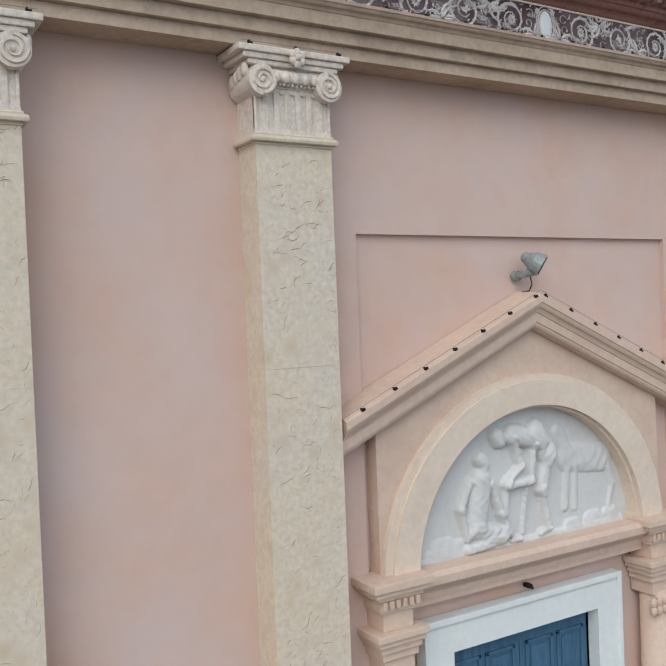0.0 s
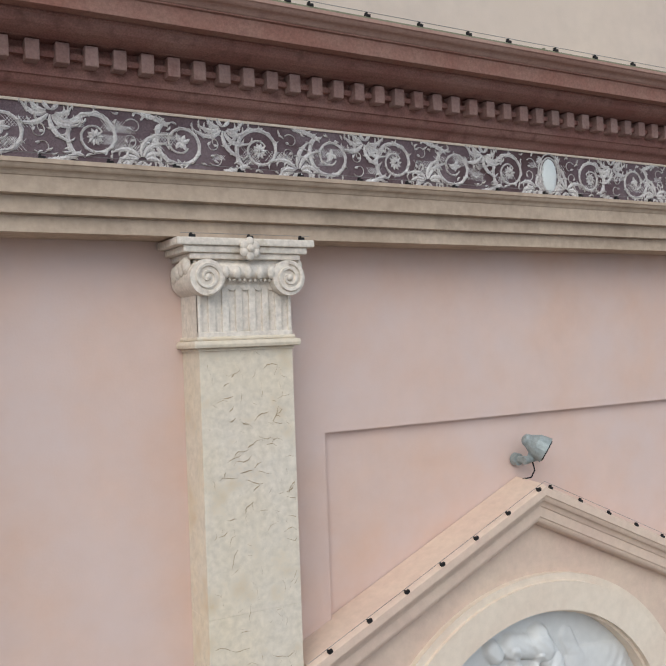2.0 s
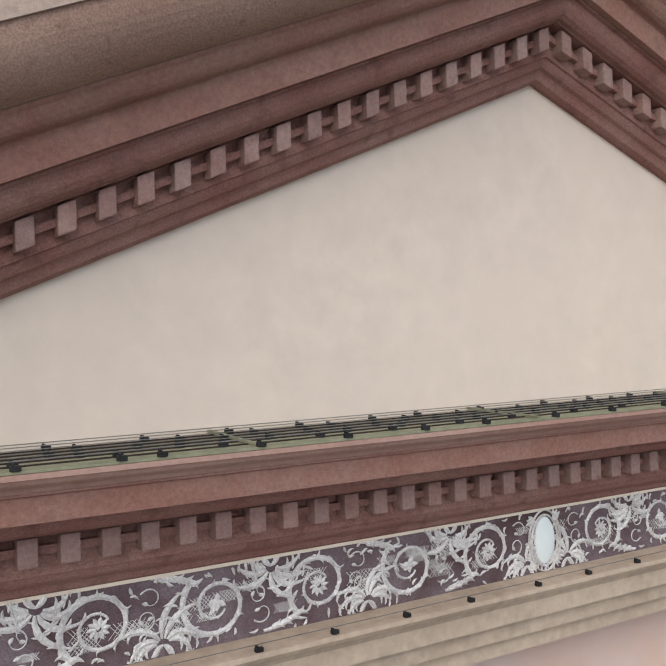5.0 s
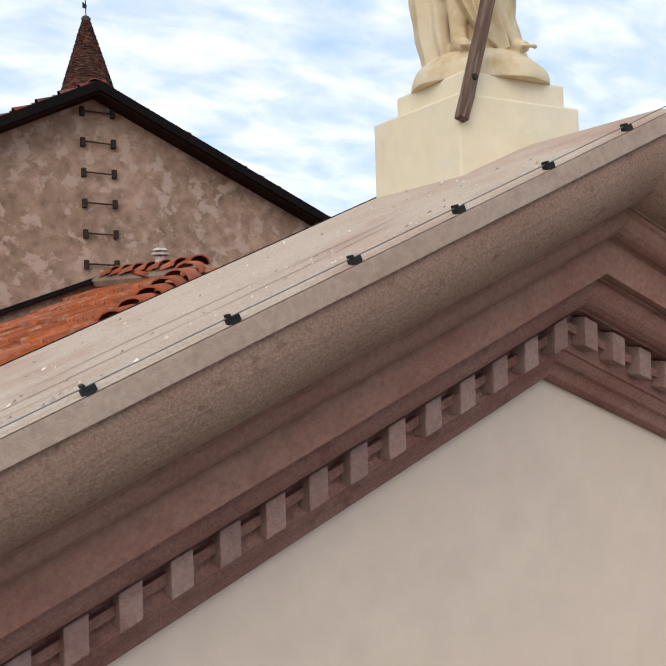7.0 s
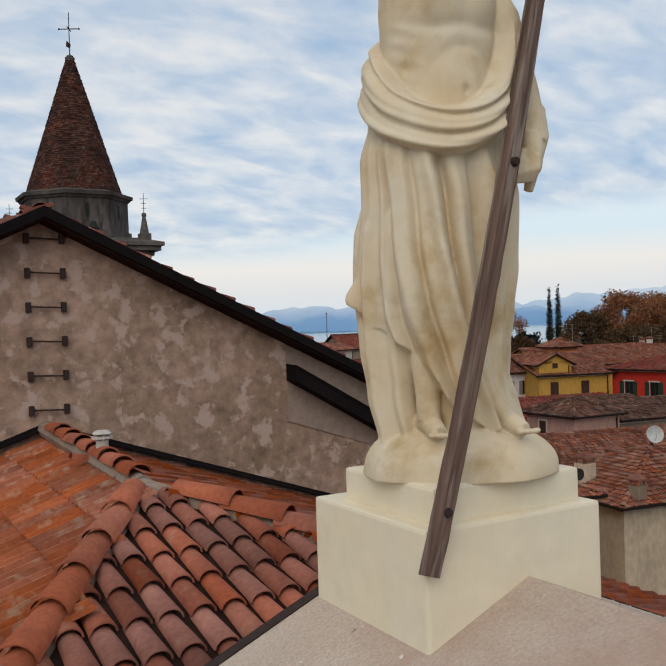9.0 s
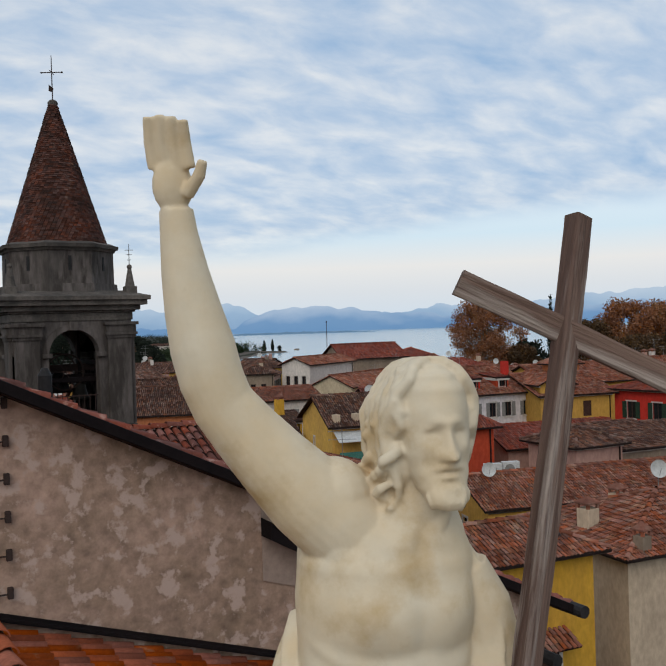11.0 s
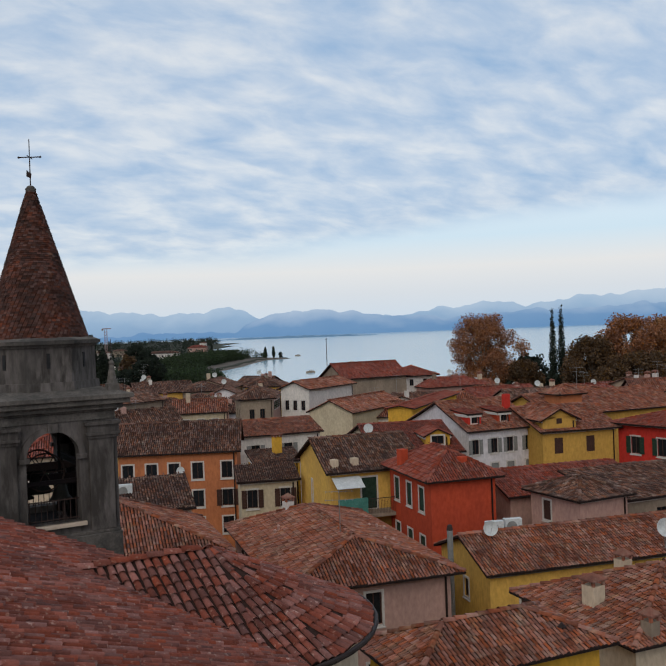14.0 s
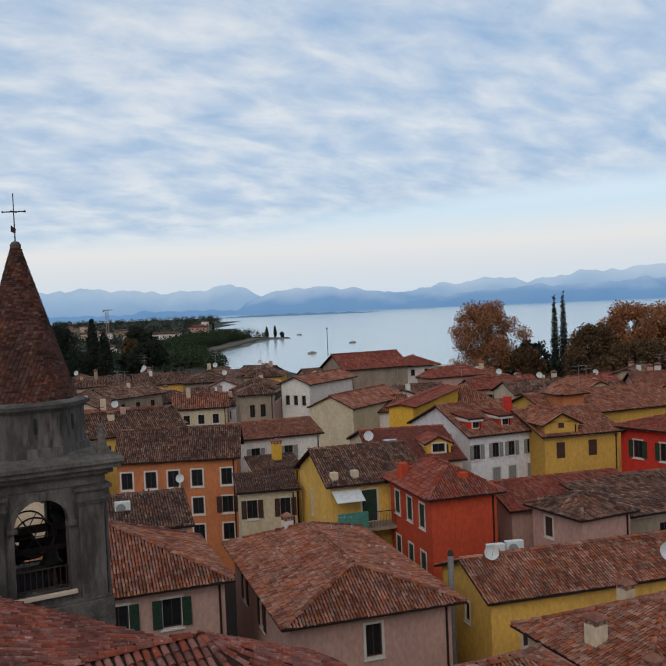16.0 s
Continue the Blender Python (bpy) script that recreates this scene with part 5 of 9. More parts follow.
# ---- choir with its round end ----
choir = thing("church_choir", "church choir with a round end under a fanned tile roof", "church")
CXX, CYY, CR, CZ, CE = 6.75, 17.2, 3.55, 12.42, 10.78
bm = bmesh.new()
pts = [(3.2, CYY - CR + 0.35, -1)] + [(CXX + (CR - 0.35) * math.sin(a), CYY - (CR - 0.35) * math.cos(a), -1) for a in (math.pi * i / 16 for i in range(17))] + [(3.2, CYY + CR - 0.35, -1)]
prism(bm, pts, (0, 0, CE + 1.0))
part("wall", bm, M["beige"], choir, "pale plaster choir wall")
faces = [[(3.0, CYY - CR, CE), (CXX, CYY - CR, CE), (CXX, CYY, CZ), (3.0, CYY, CZ)]]
n = 8
for i in range(n):
    a, b = math.pi * i / n, math.pi * (i + 1) / n
    faces.append([(CXX + CR * math.sin(a), CYY - CR * math.cos(a), CE), (CXX + CR * math.sin(b), CYY - CR * math.cos(b), CE), (CXX, CYY, CZ)])
faces.append([(CXX, CYY + CR, CE), (3.0, CYY + CR, CE), (3.0, CYY, CZ), (CXX, CYY, CZ)])
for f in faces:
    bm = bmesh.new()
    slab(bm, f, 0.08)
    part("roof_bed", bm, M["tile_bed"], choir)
apex = Vector((CXX, CYY, CZ))
tops = [[apex + (Vector(p) - apex) * q for p in f] for f in faces if len(f) == 3 for q in (0.46, 0.21)]
tile_mesh("roof_tiles", faces + tops, M["nave_tile"], choir, 0.19, 0.30, 5, 0.080, seed=21)
ridge_tiles("ridge_tile", (3.0, CYY, CZ + 0.03), (CXX, CYY, CZ + 0.03), M["nave_tile"], choir, 0.12, 0.38, pieces=False)
bm = bmesh.new()
gp = [(3.0, CYY - CR - 0.08)] + [(CXX + (CR + 0.08) * math.sin(math.pi * i / 20), CYY - (CR + 0.08) * math.cos(math.pi * i / 20)) for i in range(21)]
for a, b in zip(gp, gp[1:]):
    cyl(bm, (*a, CE - 0.03), (*b, CE - 0.03), 0.06, 0.06, 8)
part("gutter", bm, M["pipe"], choir, "dark metal gutter")

# ---- bell tower ----
tower = thing("bell_tower", "grey rendered bell tower with an octagonal drum and a brick spire", "bell tower")
TX, TY, TW = 4.50, 24.03, 1.62


def square_ring(bm, w, z0, z1, bevel=0.0):
    box(bm, TX - w, TX + w, TY - w, TY + w, z0, z1, bevel)


bm = bmesh.new()
square_ring(bm, TW, -1, 11.9)
part("shaft", bm, M["tower"], tower, "plain grey rendered shaft")
bm = bmesh.new()
square_ring(bm, TW + 0.12, 11.2, 11.95, 0.02)
square_ring(bm, TW + 0.08, 11.95, 12.05, 0.03)
part("belfry_plinth", bm, M["tower_stone"], tower)
# belfry walls with arched openings
AZ, AR, AS = 14.08, 0.68, 12.33


def belfry_side(rot):
    bm = bmesh.new()
    w, t = TW, 0.42
    n = 16
    outer = []
    inner = []
    for i in range(n + 1):
        a = math.pi * i / n
        inner.append((AR * math.cos(a), AZ + AR * math.sin(a)))
    # right and left piers
    for x0, x1 in ((-w, -AR), (AR, w)):
        box(bm, x0, x1, -w, -w + t, 12.05, AZ)
    box(bm, -AR, AR, -w, -w + t, 12.05, AS)
    top = 15.0
    prev = None
    for i in range(n + 1):
        ix, iz = inner[i]
        k = i / n
        ox, oz = (w - 2 * w * k, top)
        ring = [bm.verts.new(q) for q in ((ix, -w, iz), (ox, -w, oz), (ox, -w + t, oz), (ix, -w + t, iz))]
        if prev:
            for j in range(4):
                bm.faces.new((prev[j], prev[(j + 1) % 4], ring[(j + 1) % 4], ring[j]))
        prev = ring
    for s in (-1, 1):
        vs = [bm.verts.new(q) for q in ((s * AR, -w, AZ), (s * w, -w, AZ), (s * w, -w, top))]
        bm.faces.new(vs)
    m = Matrix.Translation((TX, TY, 0)) @ Matrix.Rotation(rot, 4, "Z")
    bmesh.ops.transform(bm, matrix=m, verts=bm.verts[:])
    part("belfry_wall", bm, M["tower"], tower, "grey rendered belfry wall with an arched opening")
    # pilasters, imposts, archivolt, keystone, sill
    def put(name, bm, label=""):
        bmesh.ops.transform(bm, matrix=m, verts=bm.verts[:])
        return part(name, bm, M["tower"], tower, label)

    for s in (-1, 1):
        bm = bmesh.new()
        box(bm, min(s * 0.92, s * 1.58), max(s * 0.92, s * 1.58), -w - 0.09, -w, 12.05, 14.50, 0.01)
        for d, z0, z1 in ((0.04, 14.50, 14.58), (0.08, 14.58, 14.66), (0.05, 14.66, 14.86), (0.11, 14.86, 14.95)):
            box(bm, min(s * (0.92 - d), s * (1.58 + d)), max(s * (0.92 - d), s * (1.58 + d)), -w - 0.09 - d, -w, z0, z1, 0.008)
        put("pilaster", bm, "flat grey pilaster with a moulded cap")
        bm = bmesh.new()
        box(bm, min(s * 0.60, s * 0.86), max(s * 0.60, s * 0.86), -w - 0.10, -w + 0.1, 14.0, 14.12, 0.01)
        put("impost", bm)
    pr = None
    bm = bmesh.new()
    for i in range(n + 1):
        a = math.pi * i / n
        ring = [bm.verts.new(((AR + d) * math.cos(a), y, AZ + (AR + d) * math.sin(a))) for d, y in ((0.0, -w - 0.05), (0.16, -w - 0.05), (0.16, -w), (0.0, -w))]
        if pr:
            for j in range(4):
                bm.faces.new((pr[j], pr[(j + 1) % 4], ring[(j + 1) % 4], ring[j]))
        pr = ring
    put("arch_moulding", bm)
    bm = bmesh.new()
    box(bm, -0.13, 0.13, -w - 0.12, -w, AZ + AR - 0.02, AZ + AR + 0.22, 0.01)
    put("keystone", bm)
    bm = bmesh.new()
    box(bm, -0.80, 0.80, -w - 0.12, -w + 0.1, AS - 0.10, AS, 0.01)
    bmesh.ops.transform(bm, matrix=m, verts=bm.verts[:])
    part("sill", bm, M["architrave"], tower, "pale stone sill")
    # iron grille
    bm = bmesh.new()
    for k in range(9):
        x = -0.6 + k * 0.15
        cyl(bm, (x, -w + 0.25, AS), (x, -w + 0.25, AS + 0.62), 0.012, 0.012, 6)
    for z in (AS + 0.08, AS + 0.58):
        cyl(bm, (-AR, -w + 0.25, z), (AR, -w + 0.25, z), 0.016, 0.016, 6)
    bmesh.ops.transform(bm, matrix=m, verts=bm.verts[:])
    part("grille", bm, M["iron"], tower, "dark iron railing in the opening")


for k in range(4):
    belfry_side(k * math.pi / 2)
bm = bmesh.new()
square_ring(bm, TW - 0.05, 12.0, 12.15)
square_ring(bm, TW - 0.05, 14.95, 15.1)
part("belfry_floor", bm, M["dark_wood"], tower)
# timber bell frame across the belfry, with wheels
for x, y, lx, ly, z0, z1 in ((TX - 0.75, TY, 0.06, 1.1, 12.15, 13.75), (TX + 0.75, TY, 0.06, 1.1, 12.15, 13.75)):
    for yy in (y - ly, y, y + ly):
        bm = bmesh.new()
        box(bm, x - lx, x + lx, yy - 0.06, yy + 0.06, z0, z1, 0.01)
        part("bell_post", bm, M["dark_wood"], tower)
    bm = bmesh.new()
    box(bm, x - lx * 1.2, x + lx * 1.2, y - 1.18, y + 1.18, z1, z1 + 0.14, 0.01)
    part("bell_beam", bm, M["dark_wood"], tower)
for yy in (TY - 1.1, TY + 1.1):
    bm = bmesh.new()
    box(bm, TX - 0.85, TX + 0.85, yy - 0.06, yy + 0.06, 13.30, 13.42, 0.01)
    part("cross_beam", bm, M["dark_wood"], tower)
for yy in (TY - 0.45, TY + 0.5):
    bm = bmesh.new()
    for k in range(28):
        a, b = 2 * math.pi * k / 28, 2 * math.pi * (k + 1) / 28
        cyl(bm, (TX + 0.52 * math.cos(a), yy, 13.55 + 0.52 * math.sin(a)), (TX + 0.52 * math.cos(b), yy, 13.55 + 0.52 * math.sin(b)), 0.025, 0.025, 6)
    for k in range(6):
        a = math.pi * k / 3
        cyl(bm, (TX, yy, 13.55), (TX + 0.52 * math.cos(a), yy, 13.55 + 0.52 * math.sin(a)), 0.015, 0.015, 5)
    part("bell_wheel", bm, M["iron"], tower, "spoked iron bell wheel")
# bell on its frame
bell = thing("church_bell", "dark bronze bell hung in the belfry", "bell")
bm = bmesh.new()
prof = [(0.0, 0.62), (0.12, 0.60), (0.20, 0.5), (0.24, 0.3), (0.30, 0.12), (0.40, 0.0), (0.36, 0.0), (0.2, 0.3), (0.0, 0.5)]
prev = None
for i in range(25):
    a = 2 * math.pi * i / 24
    ring = [bm.verts.new((TX - 0.1 + r * math.cos(a), TY + r * math.sin(a), 12.95 + z)) for r, z in prof]
    if prev:
        for j in range(len(prof) - 1):
            bm.faces.new((prev[j], prev[j + 1], ring[j + 1], ring[j]))
    prev = ring
bmesh.ops.remove_doubles(bm, verts=bm.verts[:], dist=0.0005)
part("bell_body", bm, M["bell_dark"], bell, smooth=True)
bm = bmesh.new()
box(bm, TX - 1.2, TX + 1.0, TY - 0.08, TY + 0.08, 13.56, 13.76, 0.01)
for s in (-0.62, 0.5):
    box(bm, TX + s - 0.06, TX + s + 0.06, TY - 0.5, TY + 0.5, 12.15, 12.3, 0.01)
    cyl(bm, (TX + s, TY - 0.42, 12.2), (TX + s, TY, 13.6), 0.05, 0.05, 8)
    cyl(bm, (TX + s, TY + 0.42, 12.2), (TX + s, TY, 13.6), 0.05, 0.05, 8)
cyl(bm, (TX - 0.75, TY, 13.4), (TX - 0.69, TY, 13.4), 0.55, 0.55, 24)
part("headstock", bm, M["iron"], bell)
for dx, dy, k in ((0.42, -0.35, 0.8), (-0.5, 0.4, 0.9)):
    small = thing("church_bell", "smaller dark bronze bell in the belfry", "bell", "belfry bells")
    bm = bmesh.new()
    prev = None
    for i in range(21):
        a = 2 * math.pi * i / 20
        ring = [bm.verts.new((TX + dx + k * r * math.cos(a), TY + dy + k * r * math.sin(a), 12.75 + k * z)) for r, z in prof]
        if prev:
            for j in range(len(prof) - 1):
                bm.faces.new((prev[j], prev[j + 1], ring[j + 1], ring[j]))
        prev = ring
    bmesh.ops.remove_doubles(bm, verts=bm.verts[:], dist=0.0005)
    part("bell_body", bm, M["bell_dark"], small, smooth=True)
    bm = bmesh.new()
    box(bm, TX + dx - 0.55, TX + dx + 0.55, TY + dy - 0.09, TY + dy + 0.09, 12.75 + 0.6 * k, 12.99 + 0.6 * k, 0.01)
    cyl(bm, (TX + dx, TY + dy, 12.7 + 0.5 * k), (TX + dx, TY + dy, 14.98), 0.04, 0.04, 8)
    part("headstock", bm, M["dark_wood"], small)
# entablature and overhanging cornice
bm = bmesh.new()
for w, z0, z1 in ((TW + 0.04, 15.0, 15.22), (TW + 0.10, 15.22, 15.28), (TW + 0.22, 15.28, 15.42), (TW + 0.38, 15.42, 15.56), (TW + 0.46, 15.56, 15.68)):
    square_ring(bm, w, z0, z1, 0.015)
part("cornice", bm, M["tower_stone"], tower, "dark stained overhanging stone cornice")
bm = bmesh.new()
bmesh.ops.create_cone(bm, cap_ends=True, segments=4, radius1=(TW + 0.44) * 1.414, radius2=TW * 1.30, depth=0.16, matrix=Matrix.Translation((TX, TY, 15.76)) @ Matrix.Rotation(math.pi / 4, 4, "Z"))
part("weathering", bm, M["tower_stone"], tower, "sloped stained ledge over the cornice")
# octagonal drum


def octagon(bm, r0, r1, z0, z1):
    bmesh.ops.create_cone(bm, cap_ends=True, segments=8, radius1=r0, radius2=r1, depth=z1 - z0, matrix=Matrix.Translation((TX, TY, (z0 + z1) / 2)) @ Matrix.Rotation(math.pi / 8, 4, "Z"))


bm = bmesh.new()
octagon(bm, 1.68, 1.66, 15.8, 16.05)
octagon(bm, 1.58, 1.57, 16.05, 17.02)
part("drum", bm, M["tower"], tower, "grey rendered octagonal drum with rain stains")
bm = bmesh.new()
octagon(bm, 1.62, 1.66, 16.98, 17.06)
octagon(bm, 1.72, 1.74, 17.06, 17.16)
octagon(bm, 1.70, 1.50, 17.16, 17.24)
part("drum_cornice", bm, M["tower_stone"], tower, "stone ring under the spire")
bm = bmesh.new()
for k in range(8):
    a = k * math.pi / 4
    c = Vector((TX + 1.455 * math.cos(a), TY + 1.455 * math.sin(a), 16.62))
    m = Matrix.Translation(c) @ Matrix.Rotation(a, 4, "Z")
    box(bm, -0.05, 0.02, -0.045, 0.045, -0.2, 0.2, 0, m)
part("slit", bm, M["black"], tower, "narrow dark slit in the drum")
# spire of small bricks laid as scales
SZ0, SZ1, SR = 17.22, 21.35, 1.40
bm = bmesh.new()
bmesh.ops.create_cone(bm, cap_ends=True, segments=48, radius1=SR - 0.02, radius2=0.10, depth=SZ1 - SZ0, matrix=Matrix.Translation((TX, TY, (SZ0 + SZ1) / 2)))
spire = part("spire", bm, M["spire"], tower, "tall conical spire of weathered brown brick scales", smooth=True)
rng = random.Random(8)
sv, sf = [], []
rows = 72
for j in range(rows):
    z = SZ0 + (SZ1 - SZ0) * j / rows
    r = SR + (0.11 - SR) * j / rows
    cnt = max(8, int(2 * math.pi * r / 0.115))
    for i in range(cnt):
        a = 2 * math.pi * (i + 0.5 * (j % 2)) / cnt
        c, s = math.cos(a), math.sin(a)
        w = math.pi * r / cnt * 0.92
        out = rng.uniform(0.012, 0.03)
        h = (SZ1 - SZ0) / rows * 0.98
        slope = (SR - 0.11) / rows
        b = len(sv)
        for rr, zz in ((r + out, z), (r - slope + out * 0.3, z + h)):
            for d in (-w, w):
                sv.append((TX + rr * c - d * s, TY + rr * s + d * c, zz))
        for d in (-w, w):
            sv.append((TX + (r - 0.02) * c - d * s, TY + (r - 0.02) * s + d * c, z))
        sf += [(b, b + 1, b + 3, b + 2), (b + 1, b, b + 4, b + 5)]
tagged(raw("brick_scale", sv, sf, M["spire"], spire), kind="stuff")
bm = bmesh.new()
cyl(bm, (TX, TY, 21.28), (TX, TY, 21.40), 0.13, 0.15, 16)
ball(bm, (TX, TY, 21.42), 0.12, 14, (1, 1, 0.6))
part("spire_cap", bm, M["tower_stone"], tower, "stone knob on the spire")
vane = thing("iron_cross_vane", "thin iron cross with a weather vane on the spire", "weather vane")
bm = bmesh.new()
cyl(bm, (TX, TY, 21.4), (TX, TY, 22.78), 0.018, 0.012, 8)
part("rod", bm, M["iron"], vane)
bm = bmesh.new()
d = Vector((0.88, -0.47, 0))
cyl(bm, Vector((TX, TY, 22.28)) - d * 0.3, Vector((TX, TY, 22.28)) + d * 0.3, 0.016, 0.016, 8)
for s in (-1, 1):
    ball(bm, Vector((TX, TY, 22.28)) + d * 0.3 * s, 0.03, 8)
    cyl(bm, Vector((TX, TY, 22.28)) + Vector((-d.y, d.x, 0)) * 0.0, Vector((TX, TY, 22.28)) + Vector((-d.y, d.x, 0)) * 0.22 * s, 0.014, 0.014, 8)
part("cross_arms", bm, M["iron"], vane)
bm = bmesh.new()
prism(bm, [(TX - 0.10, TY, 21.74), (TX + 0.02, TY, 21.70), (TX + 0.04, TY, 21.82), (TX - 0.02, TY, 21.86), (TX - 0.09, TY, 21.92)], (0, 0.02, 0))
part("vane_plate", bm, M["iron"], vane)
# corner pinnacles
for sx in (-1, 1):
    for sy in (-1, 1):
        pn = thing("corner_pinnacle", "small stone corner pinnacle with an iron cross on the tower", "pinnacle", "tower corner pinnacles")
        x, y = TX + sx * 1.62, TY + sy * 1.62
        bm = bmesh.new()
        box(bm, x - 0.16, x + 0.16, y - 0.16, y + 0.16, 15.68, 15.95, 0.01)
        bmesh.ops.create_cone(bm, cap_ends=True, segments=8, radius1=0.15, radius2=0.05, depth=0.55, matrix=Matrix.Translation((x, y, 16.2)))
        ball(bm, (x, y, 16.5), 0.075, 12)
        part("stone", bm, M["tower_stone"], pn)
        bm = bmesh.new()
        cyl(bm, (x, y, 16.5), (x, y, 17.15), 0.01, 0.008, 6)
        for z, w in ((16.98, 0.1), (16.85, 0.07), (16.7, 0.05)):
            cyl(bm, (x - w, y + w * 0.5, z), (x + w, y - w * 0.5, z), 0.008, 0.008, 6)
        part("iron_cross", bm, M["iron"], pn)
# near face of the hip: tiles as pieces
tile_pieces("tile", f_front, M["terracotta"], porch, lambda c: abs(c.x) < 3.0, 0.17, 0.32, 7, 0.074, seed=2, limit=300)

# ---- statue on its pedestal ----
ped = thing("statue_pedestal", "cream painted stepped stone pedestal on the pediment's peak", "pedestal")
bm = bmesh.new()
box(bm, -0.388, 0.318, -0.243, 0.412, 11.95, 12.422, 0.012)
part("lower_block", bm, M["pedestal"], ped)
bm = bmesh.new()
box(bm, -0.327, 0.265, -0.205, 0.30, 12.415, 12.532, 0.012)
part("upper_block", bm, M["pedestal"], ped)


def loft(bm, rings):
    """A closed skin through rings of points; the ends are capped."""
    vs = [[bm.verts.new(p) for p in r] for r in rings]
    n = len(vs[0])
    for a, b in zip(vs, vs[1:]):
        for k in range(n):
            bm.faces.new((a[k], a[(k + 1) % n], b[(k + 1) % n], b[k]))
    bm.faces.new(vs[0][::-1])
    bm.faces.new(vs[-1])


def limb(bm, pts, n=14):
    """A tapering limb through (x, y, z, radius) points."""
    rings = []
    q = d0 = None
    for i, (x, y, z, r) in enumerate(pts):
        a = Vector(pts[max(0, i - 1)][:3])
        b = Vector(pts[min(len(pts) - 1, i + 1)][:3])
        d = (b - a).normalized()
        q = d.to_track_quat("Z", "Y") if q is None else d0.rotation_difference(d) @ q
        d0 = d
        rings.append([Vector((x, y, z)) + q @ Vector((r * math.cos(2 * math.pi * k / n), r * math.sin(2 * math.pi * k / n), 0)) for k in range(n)])
    loft(bm, rings)


def interp(keys, z):
    for a, b in zip(keys, keys[1:]):
        if a[0] <= z <= b[0]:
            t = (z - a[0]) / (b[0] - a[0])
            t = t * t * (3 - 2 * t)
            return [p + (q - p) * t for p, q in zip(a[1:], b[1:])]
    return list(keys[0][1:]) if z < keys[0][0] else list(keys[-1][1:])


def make_statue():
    """A draped figure; s runs across its view, d towards the viewer, z up from the figure's axis."""
    bm = bmesh.new()
    ax, across, ahead = Vector((-0.065, 0.045, 0)), Vector((0.866, -0.5, 0)), Vector((-0.5, -0.866, 0))

    def at(s, d, z):
        return ax + across * s + ahead * d + Vector((0, 0, z))

    def bump(x, c, w):
        return math.exp(-((x - c) / w) ** 2)

    def tube(pts, n=14):
        limb(bm, [(*at(s, d, z), r) for s, d, z, r in pts], n)

    def fold(th, z, lines):
        """Height of the ridges at one place: (angle above, angle below, bend, width, height)."""
        h = 0
        for z1, a1, z0, a0, bend, w, k in lines:
            t = (z1 - z) / (z1 - z0)
            if t < -0.1 or t > 1.1:
                continue
            c = a1 + (a0 - a1) * max(0, t) ** bend
            e = (th - c) / w
            h += k * math.exp(-e * e) * min(1, max(0, (t + 0.1) * 5))
        return h

    # rounded mound of rock
    rings = []
    for i in range(11):
        t = i / 10
        ring = []
        for k in range(48):
            a = 2 * math.pi * k / 48
            r = math.sqrt(max(0.02, 1 - (t * 0.94) ** 2.6)) * (1 + 0.025 * math.sin(3 * a + 4 * t) + 0.02 * math.sin(8 * a + 2 * t))
            ring.append(at(0.02 + 0.315 * r * math.cos(a), 0.03 + 0.25 * r * math.sin(a), 12.525 + 0.165 * t))
        rings.append(ring)
    loft(bm, rings)

    # cloth that hangs behind, down to the mound
    keys = [(12.62, -0.005, 0.195, 0.135), (12.80, -0.030, 0.205, 0.14), (12.95, -0.034, 0.222, 0.145), (13.15, -0.032, 0.238, 0.15), (13.5, -0.018, 0.235, 0.15)]
    back = [(13.4, 2.2, 12.62, 2.3, 1, 0.16, 0.05), (13.4, 2.6, 12.62, 2.75, 1, 0.14, 0.05), (13.4, 3.1, 12.62, 3.1, 1, 0.2, 0.04), (13.4, 1.75, 12.62, 1.9, 1, 0.13, -0.03),
            (13.3, 0.9, 12.62, 0.35, 1, 0.22, 0.03), (13.3, 0.4, 12.62, 0.05, 1, 0.14, 0.02), (13.3, 1.35, 12.62, 0.85, 1, 0.15, 0.03), (13.3, 1.0, 12.62, 0.58, 1, 0.07, -0.035)]
    rings = []
    for i in range(34):
        z = 12.62 + 0.88 * i / 33
        c, hs, hd = interp(keys, z)
        ring = []
        for k in range(160):
            a = 2 * math.pi * k / 160
            h = fold(a, z, back)
            gap = 0.085 * bump(a, 2.05, 0.26) * (1 if z < 12.95 else max(0, 1 - (z - 12.95) * 6))
            r = h - gap
            foot = 0.045 * bump(a, 0.25, 0.5) * bump(z, 12.66, 0.10)
            ring.append(at(c + (hs + r + foot) * math.cos(a), (hd + r) * math.sin(a) + 0.01, z))
        rings.append(ring)
    loft(bm, rings)

    # front skirt: its folds fall from the hip and sweep across to the far foot; the hem rises towards the near hip
    hem = [(0.0, 12.69), (0.6, 12.67), (1.2, 12.69), (1.55, 12.76), (1.9, 12.885), (2.25, 12.955), (2.7, 13.02), (3.05, 13.08), (3.5, 12.98), (4.2, 12.8), (5.2, 12.7), (6.2832, 12.69)]
    keys = [(12.66, 0.0, 0.180, 0.160), (12.90, -0.025, 0.202, 0.174), (13.06, -0.034, 0.236, 0.184), (13.20, -0.028, 0.248, 0.190), (13.42, -0.015, 0.245, 0.190), (13.55, -0.025, 0.235, 0.185), (13.70, -0.01, 0.230, 0.17)]
